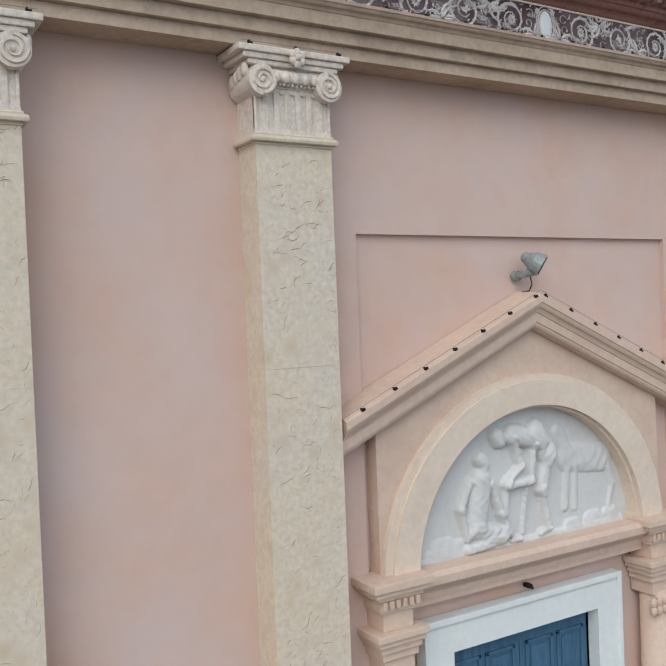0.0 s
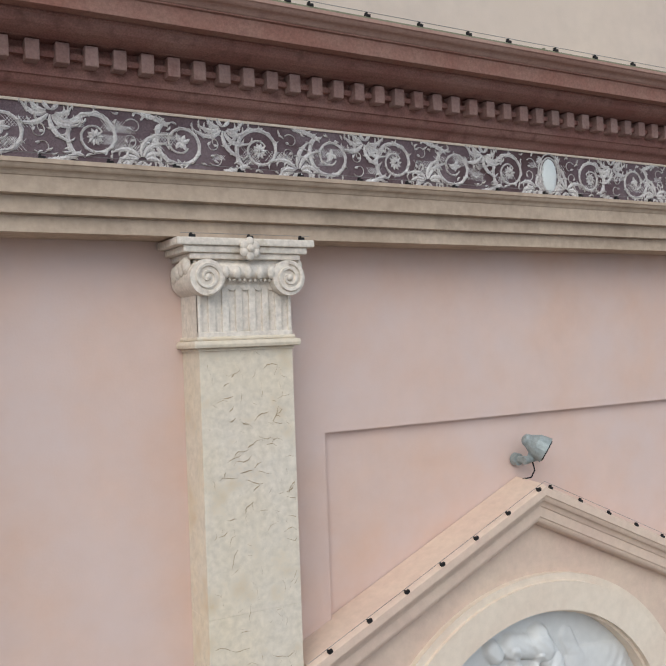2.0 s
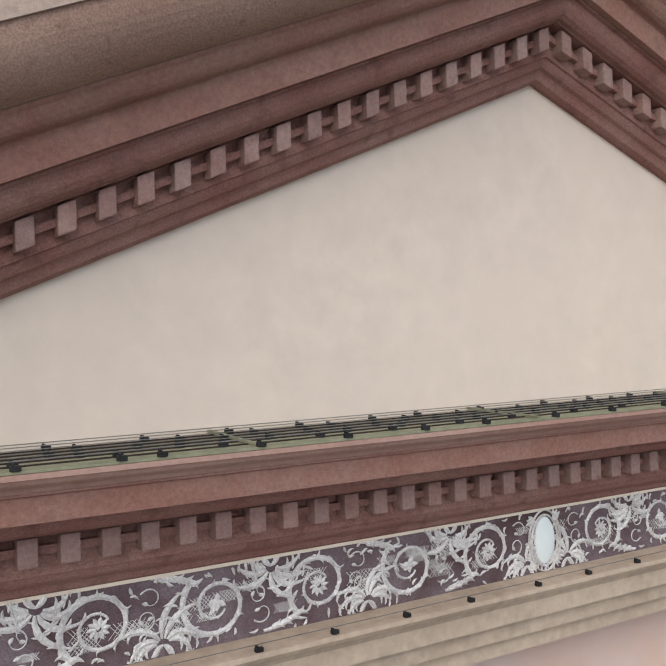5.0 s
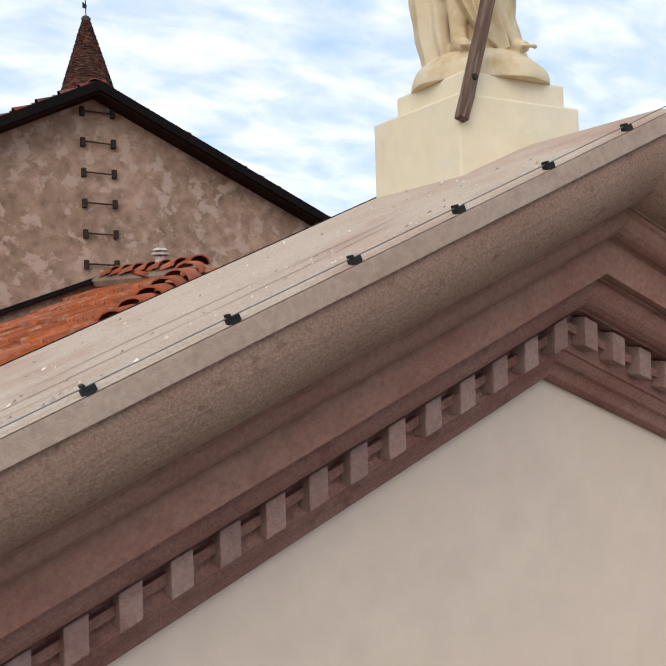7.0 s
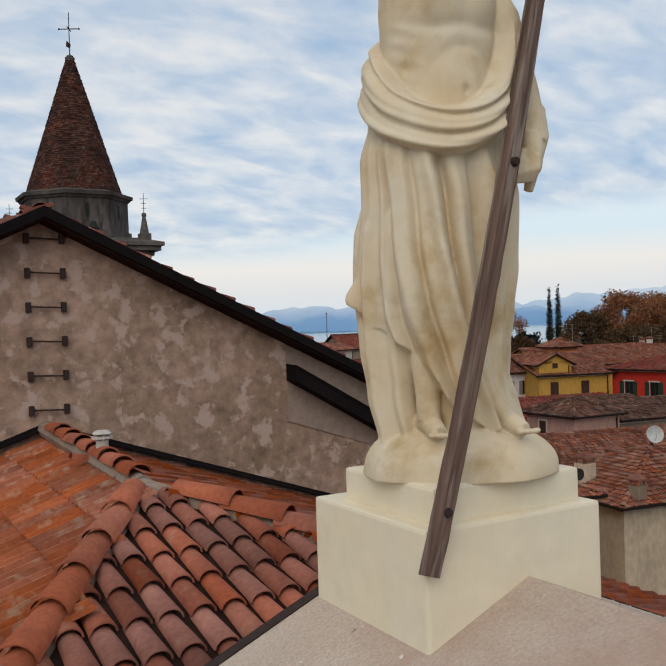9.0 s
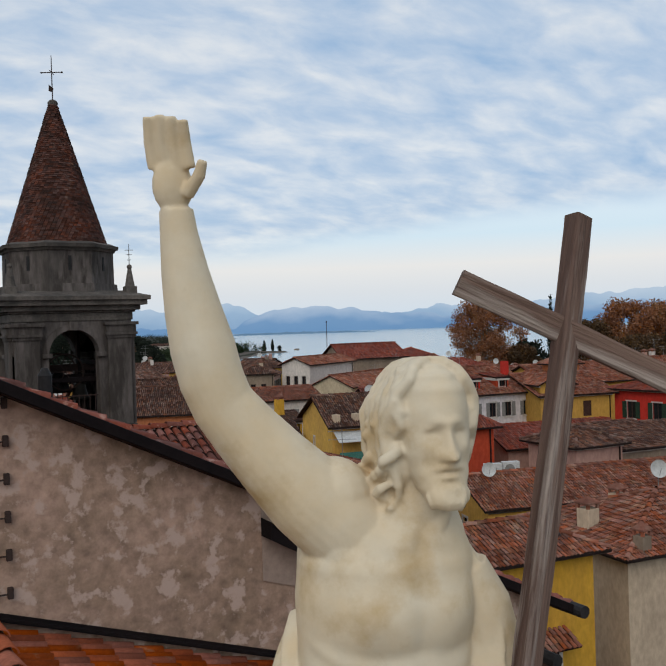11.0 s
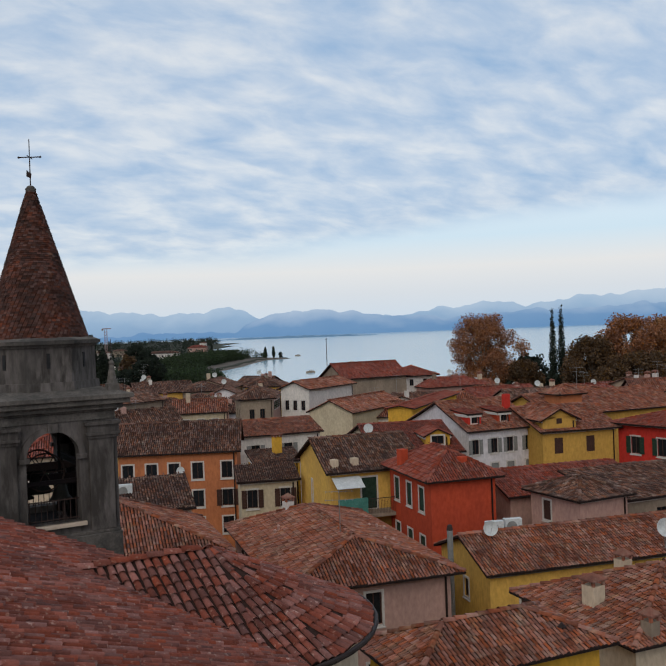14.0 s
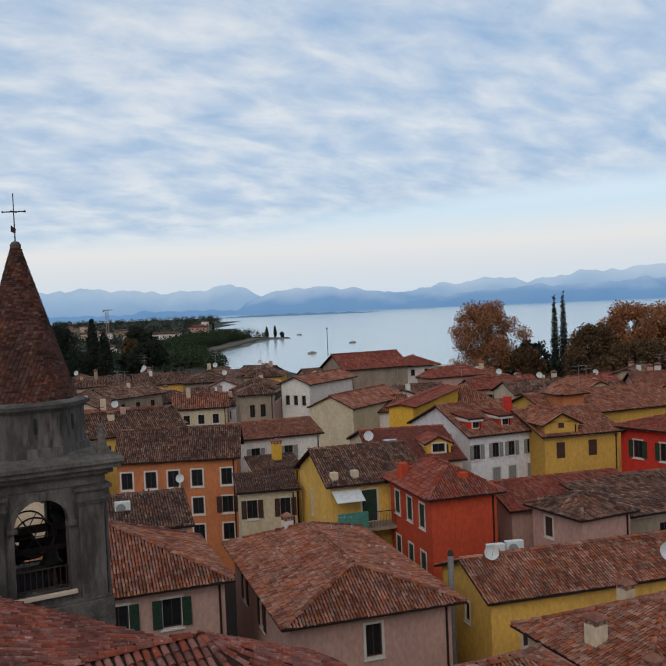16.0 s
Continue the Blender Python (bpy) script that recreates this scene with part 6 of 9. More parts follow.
    sweep = [(13.62, 2.95, 12.95, 2.95, 1.2, 0.10, 0.020), (13.62, 2.66, 12.9, 2.66, 1.2, 0.085, 0.024), (13.62, 2.46, 12.9, 2.28, 1.4, 0.07, 0.022), (13.62, 2.28, 12.85, 1.80, 1.5, 0.095, 0.042),
             (13.60, 2.10, 12.75, 1.60, 1.7, 0.08, 0.026), (13.58, 1.94, 12.70, 1.22, 1.6, 0.10, 0.016), (13.56, 1.77, 12.70, 0.98, 1.5, 0.10, 0.046), (13.55, 1.62, 12.70, 0.82, 1.6, 0.06, -0.042),
             (13.54, 1.44, 12.70, 0.86, 1.6, 0.09, 0.020), (13.50, 1.18, 12.70, 0.66, 1.4, 0.07, -0.044), (13.56, 0.95, 12.70, 0.60, 1.2, 0.10, 0.030), (13.56, 0.62, 12.70, 0.48, 1.1, 0.07, -0.020),
             (13.56, 0.38, 12.70, 0.18, 1.0, 0.13, 0.022), (13.56, 2.37, 12.9, 2.10, 1.4, 0.05, -0.018), (13.56, 2.78, 12.9, 2.84, 1.4, 0.045, -0.018), (13.58, 2.02, 12.8, 1.46, 1.7, 0.045, -0.018)]
    rings = []
    rows = 60
    for i in range(rows + 1):
        t = i / rows
        ring = []
        for k in range(220):
            a = 2 * math.pi * k / 220
            h0 = interp(hem, a)[0] + 0.012 * math.sin(11 * a) * (a < 3.3)
            z = h0 + (13.70 - h0) * t
            c, hs, hd = interp(keys, z)
            if a < 3.5:
                h = fold(a, z, sweep)
            else:
                h = 0.018 * math.sin(9 * a + z)
            lift = 0.055 * bump(a, 3.0, 0.11) * bump(z, 13.10, 0.06)
            knee = 0.020 * bump(a, 1.75, 0.35) * bump(z, 13.12, 0.16)
            fall = 0.02 * max(0, (z - 13.25)) * bump(a, 1.3, 0.5)
            r = h + lift + knee - fall
            ring.append(at(c + (hs + r) * math.cos(a), (hd + r) * math.sin(a) + 0.01, z))
        rings.append(ring)
    loft(bm, rings)

    # torso
    keys = [(13.55, -0.01, 0.215, 0.150), (13.70, -0.008, 0.200, 0.142), (13.82, -0.005, 0.190, 0.136), (13.95, -0.003, 0.192, 0.142), (14.05, -0.002, 0.196, 0.150),
            (14.13, 0.0, 0.190, 0.140), (14.19, 0.012, 0.160, 0.115), (14.235, 0.05, 0.11, 0.09), (14.28, 0.075, 0.07, 0.07)]
    rings = []
    for i in range(60):
        z = 13.55 + 0.73 * i / 59
        c, hs, hd = interp(keys, z)
        ring = []
        for k in range(110):
            a = 2 * math.pi * k / 110
            m = 1.20        # the breastbone's angle
            r = 0
            r -= 0.006 * bump(a, m, 0.12) * (1 / (1 + math.exp(-(z - 13.93) * 60)))
            for q, w in ((m + 0.44, 0.40), (m - 0.40, 0.34)):
                r += 0.015 * bump(a, q, w) * bump(z, 14.04, 0.058)
                r -= 0.009 * bump(a, q, w * 1.1) * bump(z, 13.958 + 0.05 * (a - q) ** 2, 0.020)
            # ribs' arch, belly and navel
            r -= 0.008 * bump(z, 13.90 - 0.20 * (a - m) ** 2, 0.024) * bump(a, m, 0.62)
            r += 0.016 * bump(a, m, 0.45) * bump(z, 13.79, 0.06)
            r -= 0.003 * bump(a, m, 0.08) * (z < 13.9)
            r -= 0.016 * bump(a, m, 0.05) * bump(z, 13.755, 0.012)
            for q in range(4):
                r += 0.004 * bump(a, 2.30, 0.30) * bump(z, 13.82 + 0.05 * q + 0.06 * (a - 2.45), 0.014)
            # collar bones
            r += 0.007 * bump(z, 14.185 - 0.015 * abs(a - m), 0.013) * bump(a, m, 1.1) * (1 - bump(a, m, 0.12))
            ring.append(at(c + (hs + r) * math.cos(a), (hd + r) * math.sin(a) + 0.005, z))
        rings.append(ring)
    loft(bm, rings)
    # neck with its two cords
    tube([(0.055, 0.0, 14.16, 0.090), (0.080, 0.02, 14.22, 0.068), (0.095, 0.03, 14.28, 0.062), (0.10, 0.03, 14.34, 0.062)], 22)
    tube([(0.09, 0.085, 14.185, 0.012), (0.06, 0.082, 14.235, 0.015), (0.03, 0.055, 14.30, 0.017)], 10)
    tube([(0.10, 0.085, 14.185, 0.012), (0.125, 0.075, 14.235, 0.014), (0.152, 0.05, 14.30, 0.014)], 10)

    # head, turned towards the figure's left; local x to its side, -y ahead
    hc = at(0.102, 0.045, 14.40)
    hm = Matrix.Rotation(radians(-15), 4, "Z") @ Matrix.Rotation(radians(-3), 4, "X")
    cap, n = [], 72
    prof = [(-0.150, 0.012, 0.012, -0.068), (-0.143, 0.028, 0.026, -0.066), (-0.125, 0.040, 0.042, -0.058), (-0.10, 0.052, 0.060, -0.042), (-0.07, 0.062, 0.074, -0.026), (-0.03, 0.073, 0.086, -0.012),
            (0.01, 0.077, 0.094, -0.004), (0.05, 0.078, 0.100, 0.0), (0.09, 0.073, 0.098, 0.004), (0.12, 0.062, 0.085, 0.008), (0.142, 0.042, 0.06, 0.01), (0.155, 0.012, 0.02, 0.01)]
    rings = []
    for i in range(80):
        z = -0.150 + 0.305 * i / 79
        hx, hy, cy = interp(prof, z)
        ring = []
        for k in range(n):
            a = 2 * math.pi * k / n
            x, y = hx * math.cos(a), cy + hy * math.sin(a)
            if math.sin(a) < 0:
                f = -math.sin(a)
                brow = 0.012 * bump(z, 0.030 - 1.2 * x * x * 6, 0.013) * bump(abs(x), 0.028, 0.028)
                sock = 0.024 * bump(z, 0.008, 0.015) * bump(abs(x), 0.035, 0.019)
                eye = 0.013 * bump(z, 0.006, 0.0095) * bump(abs(x), 0.035, 0.014)
                lid = 0.007 * (bump(z, 0.0165, 0.0035) + 0.6 * bump(z, -0.004, 0.003)) * bump(abs(x), 0.035, 0.016)
                t = (0.025 - z) / 0.070
                nose = (0.008 + 0.026 * min(1, max(0, t)) ** 1.1) * bump(x, 0, 0.010 + 0.007 * max(0, min(1, t))) if 0 <= t <= 1 else (0.034 * bump(x, 0, 0.017) * bump(z, -0.045, 0.006) if t > 1 else 0.008 * bump(x, 0, 0.012) * bump(z, 0.025, 0.01))
                wing = 0.010 * bump(abs(x), 0.016, 0.008) * bump(z, -0.038, 0.010)
                cheek = 0.007 * bump(abs(x), 0.045, 0.02) * bump(z, -0.018, 0.022)
                hollow = -0.006 * bump(abs(x), 0.045, 0.016) * bump(z, -0.055, 0.02)
                mous = 0.013 * bump(z, -0.060 - 6 * x * x, 0.008) * bump(x, 0, 0.034)
                mouth = -0.017 * bump(z, -0.0735, 0.0035) * bump(x, 0, 0.022)
                lip = 0.007 * bump(z, -0.081, 0.006) * bump(x, 0, 0.02)
                under = -0.007 * bump(z, -0.093, 0.006) * bump(x, 0, 0.02)
                beard = (0.010 + 0.005 * math.sin(x * 420 + z * 260) * math.sin(z * 300)) * (bump(z, -0.120, 0.028) + 0.9 * bump(abs(x), 0.056, 0.016) * bump(z, -0.07, 0.05))
                y -= (brow - sock + eye + lid + nose + wing + cheek + hollow + mous + mouth + lip + under + beard) * (0.35 + 0.65 * f)
            ring.append(hc + hm @ Vector((x, y, z)))
        rings.append(ring)
    loft(bm, rings)
    rng = random.Random(3)

    def lock(path, r, n=8):
        """A twisted strand of hair along local points."""
        pts = []
        m = len(path)
        for i, p in enumerate(path):
            q = hc + hm @ Vector(p)
            pts.append((*q, r * (0.55 + 0.45 * math.sin(math.pi * (i + 0.6) / m))))
        limb(bm, pts, n)

    # waves of hair from the parting to the temples and down beside the neck
    for s in (-1, 1):
        for j in range(17):
            t = j / 16
            fy = -0.052 + 0.155 * t
            low = (-0.03 if j < 2 else -0.055 - 0.03 * rng.random()) if s > 0 else (-0.02 if j < 2 else -0.125 - 0.04 * rng.random())
            path = []
            for i in range(13):
                v = i / 12
                el = math.pi / 2 * (1 - min(1, v * 1.75))
                z = 0.052 + 0.105 * math.sin(el) if v < 0.571 else 0.052 - (v - 0.571) / 0.429 * (0.052 - low)
                rad = math.cos(el) if v < 0.571 else 1
                wave = 0.013 * math.sin(v * 15 + j * 1.9)
                out = 0.076 * rad + (0.020 if s < 0 else 0.010) * math.sin(math.pi * max(0, v - 0.35) / 0.65) * (1 if j > 1 else 0.3)
                sag = max(0, v - 0.5) * 0.05 if s < 0 else max(0, v - 0.5) * 0.05
                path.append((s * (0.004 + out + wave * rad * 0.5), fy * (0.55 + 0.45 * rad) + 0.006 + wave + sag, z))
            lock(path, 0.0115 + 0.004 * rng.random())
        ball(bm, hc + hm @ Vector((s * 0.066, 0.025, -0.045 if s < 0 else -0.01)), 0.05, 14, (0.72, 1.1, 1.55 if s < 0 else 1.2), hm)
        # curls at the side of the neck
        for j in range(18 if s < 0 else 0):
            x0, y0, z0 = s * ((0.085 if s < 0 else 0.070) + 0.02 * rng.random()), rng.uniform(-0.03, 0.08), rng.uniform(-0.13, 0.03)
            path = [(x0 + s * 0.018 * math.cos(v * 1.1 + j), y0 + 0.014 * math.sin(v * 1.1 + j), z0 + 0.02 - 0.009 * v) for v in range(7)]
            lock(path, 0.013)
    # short curls over the crown and along the hairline
    for j in range(70):
        a, el = rng.uniform(-0.35, math.pi + 0.35), rng.uniform(0.15, 1.35)
        c = Vector((0.082 * math.cos(a) * math.cos(el), 0.105 * math.sin(a) * math.cos(el), 0.052 + 0.104 * math.sin(el)))
        t0 = rng.uniform(0, 6.28)
        lock([(c.x + 0.016 * math.cos(t0 + v * 0.9), c.y + 0.016 * math.sin(t0 + v * 0.9), c.z + 0.006 - 0.004 * v) for v in range(6)], 0.0095, 6)
    for j in range(22):
        a = rng.uniform(-1.2, 1.2)
        x0, y0, z0 = 0.052 * math.sin(a), -0.050 - 0.055 * math.cos(a), -0.105 - 0.02 * rng.random()
        lock([(x0, y0, z0), (x0 * 0.9, y0 - 0.006, z0 - 0.012), (x0 * 0.75, y0 + 0.002, z0 - 0.026)], 0.008, 6)

    # raised arm: shoulder, upper arm, elbow, forearm and open hand
    tube([(-0.035, 0.01, 14.16, 0.095), (-0.10, 0.02, 14.215, 0.098), (-0.165, 0.025, 14.275, 0.094), (-0.23, 0.03, 14.345, 0.083), (-0.29, 0.035, 14.415, 0.074), (-0.335, 0.045, 14.475, 0.068),
          (-0.357, 0.05, 14.53, 0.069), (-0.374, 0.05, 14.60, 0.069), (-0.392, 0.05, 14.68, 0.060), (-0.406, 0.05, 14.76, 0.050), (-0.416, 0.05, 14.84, 0.040), (-0.42, 0.05, 14.89, 0.036)], 26)
    ball(bm, at(-0.110, 0.015, 14.262), 0.092, 18)
    tube([(-0.10, 0.0, 14.285, 0.062), (-0.03, -0.01, 14.255, 0.058), (0.05, -0.01, 14.26, 0.050)], 16)
    tube([(-0.11, -0.02, 14.17, 0.080), (-0.125, -0.01, 14.06, 0.072), (-0.12, -0.02, 13.92, 0.06)], 18)
    tube([(-0.10, 0.045, 14.25, 0.040), (-0.095, 0.062, 14.18, 0.050), (-0.075, 0.075, 14.10, 0.048), (-0.04, 0.08, 14.03, 0.035)], 14)
    ball(bm, at(-0.425, 0.055, 14.94), 0.05, 14, (0.9, 0.55, 1.2))
    for k in range(4):
        s = -0.462 + 0.025 * k
        tube([(s, 0.06, 14.975, 0.0135), (s - 0.006, 0.07, 15.03, 0.0125), (s - 0.006, 0.085, 15.075 + 0.008 * math.sin(k + 0.6), 0.010)], 8)
    tube([(-0.395, 0.06, 14.92, 0.016), (-0.365, 0.08, 14.955, 0.014), (-0.355, 0.09, 14.985, 0.011)], 8)

    # other arm in its sleeve, the hand hanging half closed
    tube([(0.165, 0.0, 14.10, 0.060), (0.205, 0.0, 14.02, 0.066), (0.232, 0.0, 13.90, 0.068), (0.262, 0.005, 13.77, 0.066), (0.285, 0.02, 13.66, 0.058), (0.292, 0.04, 13.59, 0.052)], 20)
    tube([(0.315, 0.0, 13.72, 0.034), (0.318, 0.03, 13.62, 0.034), (0.300, 0.05, 13.55, 0.026), (0.275, 0.04, 13.44, 0.016)], 12)
    tube([(0.285, 0.055, 13.62, 0.036), (0.285, 0.075, 13.56, 0.036), (0.278, 0.085, 13.51, 0.034)], 14)
    for k in range(4):
        tube([(0.292 - 0.018 * k, 0.105, 13.545 - 0.008 * k, 0.015), (0.288 - 0.02 * k, 0.118, 13.50 - 0.004 * k, 0.0145), (0.268 - 0.016 * k, 0.098, 13.468 - 0.002 * k, 0.013)], 9)
    tube([(0.255, 0.09, 13.565, 0.015), (0.232, 0.11, 13.53, 0.014), (0.222, 0.11, 13.49, 0.012)], 9)

    # cloth rolled about the waist: low in front, up over the far shoulder, round the near hip
    neck = [(-0.185, -0.10, 14.00), (-0.208, 0.0, 13.935), (-0.200, 0.10, 13.84), (-0.15, 0.165, 13.755), (-0.03, 0.19, 13.70), (0.075, 0.18, 13.71), (0.155, 0.14, 13.775), (0.195, 0.085, 13.87), (0.205, 0.06, 13.98), (0.192, 0.05, 14.07), (0.160, 0.03, 14.15), (0.125, -0.03, 14.20), (0.11, -0.10, 14.18)]
    low = [(-0.225, -0.14, 13.79), (-0.240, 0.0, 13.72), (-0.222, 0.12, 13.63), (-0.16, 0.19, 13.575), (-0.03, 0.215, 13.535), (0.075, 0.20, 13.55), (0.165, 0.155, 13.605), (0.215, 0.09, 13.70), (0.235, 0.05, 13.82), (0.232, 0.02, 13.93), (0.215, 0.0, 14.03), (0.18, -0.05, 14.12), (0.15, -0.12, 14.14)]

    def smooth(pts, m):
        out = []
        for i in range(m + 1):
            u = i / m * (len(pts) - 1)
            k = min(int(u), len(pts) - 2)
            f = u - k
            p0, p1, p2, p3 = (pts[max(0, min(len(pts) - 1, k + e))] for e in (-1, 0, 1, 2))
            out.append(tuple(0.5 * (2 * b + (c - a) * f + (2 * a - 5 * b + 4 * c - d) * f * f + (3 * b - a - 3 * c + d) * f ** 3) for a, b, c, d in zip(p0, p1, p2, p3)))
        return out

    upper, lower = smooth(neck, 110), smooth(low, 110)
    rings = []
    for i, (p, q) in enumerate(zip(upper, lower)):
        u = i / 110
        slim = 1 - 0.35 * max(0, (u - 0.6) / 0.4)
        outer, inner = [], []
        for k in range(31):
            f = k / 30
            x = [b + (c - b) * f for b, c in zip(p, q)]
            ln = math.hypot(x[0], x[1]) or 1
            ph = 2.55 * f + 0.42 * math.sin(4.2 * u + 0.8) + 0.20 * math.sin(9.5 * u + 3 * f) + 0.5 * u
            w = abs(math.sin(math.pi * ph))
            small = abs(math.sin(math.pi * (5.3 * f - 1.1 * u + 0.35 * math.sin(7 * u))))
            roll = 0.030 * (1 - abs(2 * f - 1) ** 6)
            h = (roll + 0.026 * (w ** 0.75 - 0.6) + 0.008 * (small - 0.5)) * slim
            outer.append(at(x[0] + x[0] / ln * h, x[1] + x[1] / ln * h, x[2] - 0.010 * (w - 0.5)))
            if k % 5 == 0:
                inner.append(at(x[0] - x[0] / ln * 0.05, x[1] - x[1] / ln * 0.05, x[2]))
        rings.append(outer + inner[::-1])
    loft(bm, rings)

    # bare shin and the feet
    tube([(-0.075, 0.10, 13.02, 0.055), (-0.085, 0.13, 12.90, 0.052), (-0.085, 0.14, 12.78, 0.040), (-0.085, 0.145, 12.71, 0.038)], 16)
    for s0, d0, tw in ((-0.082, 0.145, 0.25), (0.165, 0.115, 0.55)):
        e = (across * tw + ahead * (1 - tw * 0.3)).normalized()
        base = at(s0, d0, 12.695)
        limb(bm, [(*(base - e * 0.05), 0.034), (*(base + Vector((0, 0, 0.005))), 0.036), (*(base + e * 0.05 - Vector((0, 0, 0.012))), 0.032), (*(base + e * 0.08 - Vector((0, 0, 0.020))), 0.024)], 14)
        g = Vector((e.y, -e.x, 0))
        for k in range(5):
            ball(bm, base + e * (0.108 - 0.006 * abs(k - 1)) + g * (0.016 * (k - 2)) - Vector((0, 0, 0.022)), 0.012, 8, (0.9, 1.1, 0.8))
    # cloth gathered to the far foot
    for j in range(4):
        tube([(0.05 + 0.022 * j, 0.17 - 0.03 * j, 13.10, 0.018), (0.07 + 0.024 * j, 0.165 - 0.03 * j, 12.92, 0.022), (0.115 + 0.024 * j, 0.15 - 0.03 * j, 12.78, 0.026), (0.175 + 0.014 * j, 0.13 - 0.03 * j, 12.69, 0.024)], 10)
    ob = part("statue", bm, M["statue"], smooth=True)
    r = ob.modifiers.new("melt", "REMESH")
    r.mode, r.voxel_size, r.use_smooth_shade = "VOXEL", 0.0046, True
    s = ob.modifiers.new("ease", "SMOOTH")
    s.factor, s.iterations = 0.4, 2
    return tagged(ob, "cream painted stone statue in draped robes, one arm raised", "statue")


make_statue()

# ---- wooden cross leaning on the pedestal ----
cross = thing("wooden_cross", "weathered grey-brown wooden cross on a long staff beside the statue", "cross")
foot, grip, joint, top = Vector((-0.395, -0.265, 12.30)), Vector((-0.016, -0.226, 13.502)), Vector((0.352, -0.088, 14.59)), Vector((0.425, -0.075, 14.87))
u = (top - grip).normalized()
side = Vector((u.z, 0, -u.x)).normalized()
slant = (Vector((0.866, -0.5, 0)) * 0.491 - Vector((0, 0, 0.247))).normalized()
nrm = side.cross(u).normalized()


def bar(bm, c, d, e, f, ln, w, t, seed):
    """A hand-hewn square bar along d."""
    rg = random.Random(seed)
    rings = []
    n = max(4, int(ln / 0.06))
    for i in range(n + 1):
        p = c + d * (ln * (i / n - 0.5))
        rings.append([p + e * (w * sx * (1 + rg.uniform(-0.05, 0.05))) + f * (t * sy * (1 + rg.uniform(-0.05, 0.05))) for sx, sy in ((-0.5, -0.4), (-0.4, -0.5), (0.4, -0.5), (0.5, -0.4), (0.5, 0.4), (0.4, 0.5), (-0.4, 0.5), (-0.5, 0.4))])
    loft(bm, rings)


bm = bmesh.new()
rg = random.Random(1)
rings = []
for i in range(45):
    t = i / 44
    q0, q1, q2 = foot, grip * 2 - (foot + top) / 2, top
    c = q0 * (1 - t) ** 2 + q1 * 2 * t * (1 - t) + q2 * t * t
    rings.append([c + side * (0.052 * sx * (1 + rg.uniform(-0.05, 0.05))) + nrm * (0.045 * sy * (1 + rg.uniform(-0.05, 0.05)))
                  for sx, sy in ((-0.5, -0.4), (-0.4, -0.5), (0.4, -0.5), (0.5, -0.4), (0.5, 0.4), (0.4, 0.5), (-0.4, 0.5), (-0.5, 0.4))])
loft(bm, rings)
part("staff", bm, M["old_wood"], cross)
dirn = nrm if nrm.y < 0 else -nrm
bm = bmesh.new()
bar(bm, joint + dirn * 0.036 - slant * 0.015, slant, slant.cross(Vector((0.5, 0.866, 0))), Vector((0.5, 0.866, 0)), 0.55, 0.058, 0.034, 2)
part("crossbar", bm, M["bar_wood"], cross)
for c in (foot.lerp(grip, 0.145), grip):
    bm = bmesh.new()
    cyl(bm, c + dirn * 0.015, c + dirn * 0.036, 0.017, 0.013, 14)
    part("bolt", bm, M["iron"], cross, "rusted iron bolt head")

# ---- town houses ----
def pane_window(parent, o, ux, nx, w, h, shut, trim=True, open_=True, frame_mat=None):
    """A recessed window: pane, frame, surround, sill and open shutters. o: centre on the wall face, ux: along the wall, nx: outward."""
    o, ux, nx = Vector(o), Vector(ux), Vector(nx)
    m = Matrix((ux, nx, Vector((0, 0, 1)))).transposed().to_4x4()
    m.translation = o
    bm = bmesh.new()
    box(bm, -w / 2, w / 2, -0.13, -0.11, -h / 2, h / 2, 0, m)
    win = part("window", bm, M["glass"], parent, "dark window pane")
    bm = bmesh.new()
    f = 0.05
    for a in ((-w / 2, -w / 2 + f, -h / 2, h / 2), (w / 2 - f, w / 2, -h / 2, h / 2), (-w / 2, w / 2, h / 2 - f, h / 2), (-w / 2, w / 2, -h / 2, -h / 2 + f), (-f / 2, f / 2, -h / 2, h / 2)):
        box(bm, a[0], a[1], -0.108, -0.075, a[2], a[3], 0, m)
    part("frame", bm, frame_mat or M["brown_shutter"], win)
    if trim:
        bm = bmesh.new()
        t = 0.11
        for a in ((-w / 2 - t, -w / 2, -h / 2 - t, h / 2 + t), (w / 2, w / 2 + t, -h / 2 - t, h / 2 + t), (-w / 2, w / 2, h / 2, h / 2 + t), (-w / 2 - 0.06, w / 2 + 0.06, -h / 2 - t, -h / 2)):
            box(bm, a[0], a[1], -0.02, 0.025, a[2], a[3], 0, m)
        box(bm, -w / 2 - t - 0.03, w / 2 + t + 0.03, -0.02, 0.07, -h / 2 - t - 0.05, -h / 2 - t, 0, m)
        part("surround", bm, M["trim"], win, "pale stone surround")
    if shut:
        for s in (-1, 1):
            bm = bmesh.new()
            if open_:
                x0, x1 = s * (w / 2 + 0.03), s * (w + 0.03)
                box(bm, min(x0, x1), max(x0, x1), 0.03, 0.07, -h / 2, h / 2, 0, m)
                for k in range(6):
                    z = -h / 2 + h * (k + 0.5) / 6
                    box(bm, min(x0, x1) + 0.05, max(x0, x1) - 0.05, 0.07, 0.085, z - h / 16, z + h / 22, 0, m)
            else:
                x0, x1 = 0, s * w / 2
                box(bm, min(x0, x1), max(x0, x1), -0.07, -0.03, -h / 2, h / 2, 0, m)
            part("shutter", bm, M[shut], win, "louvred shutter")


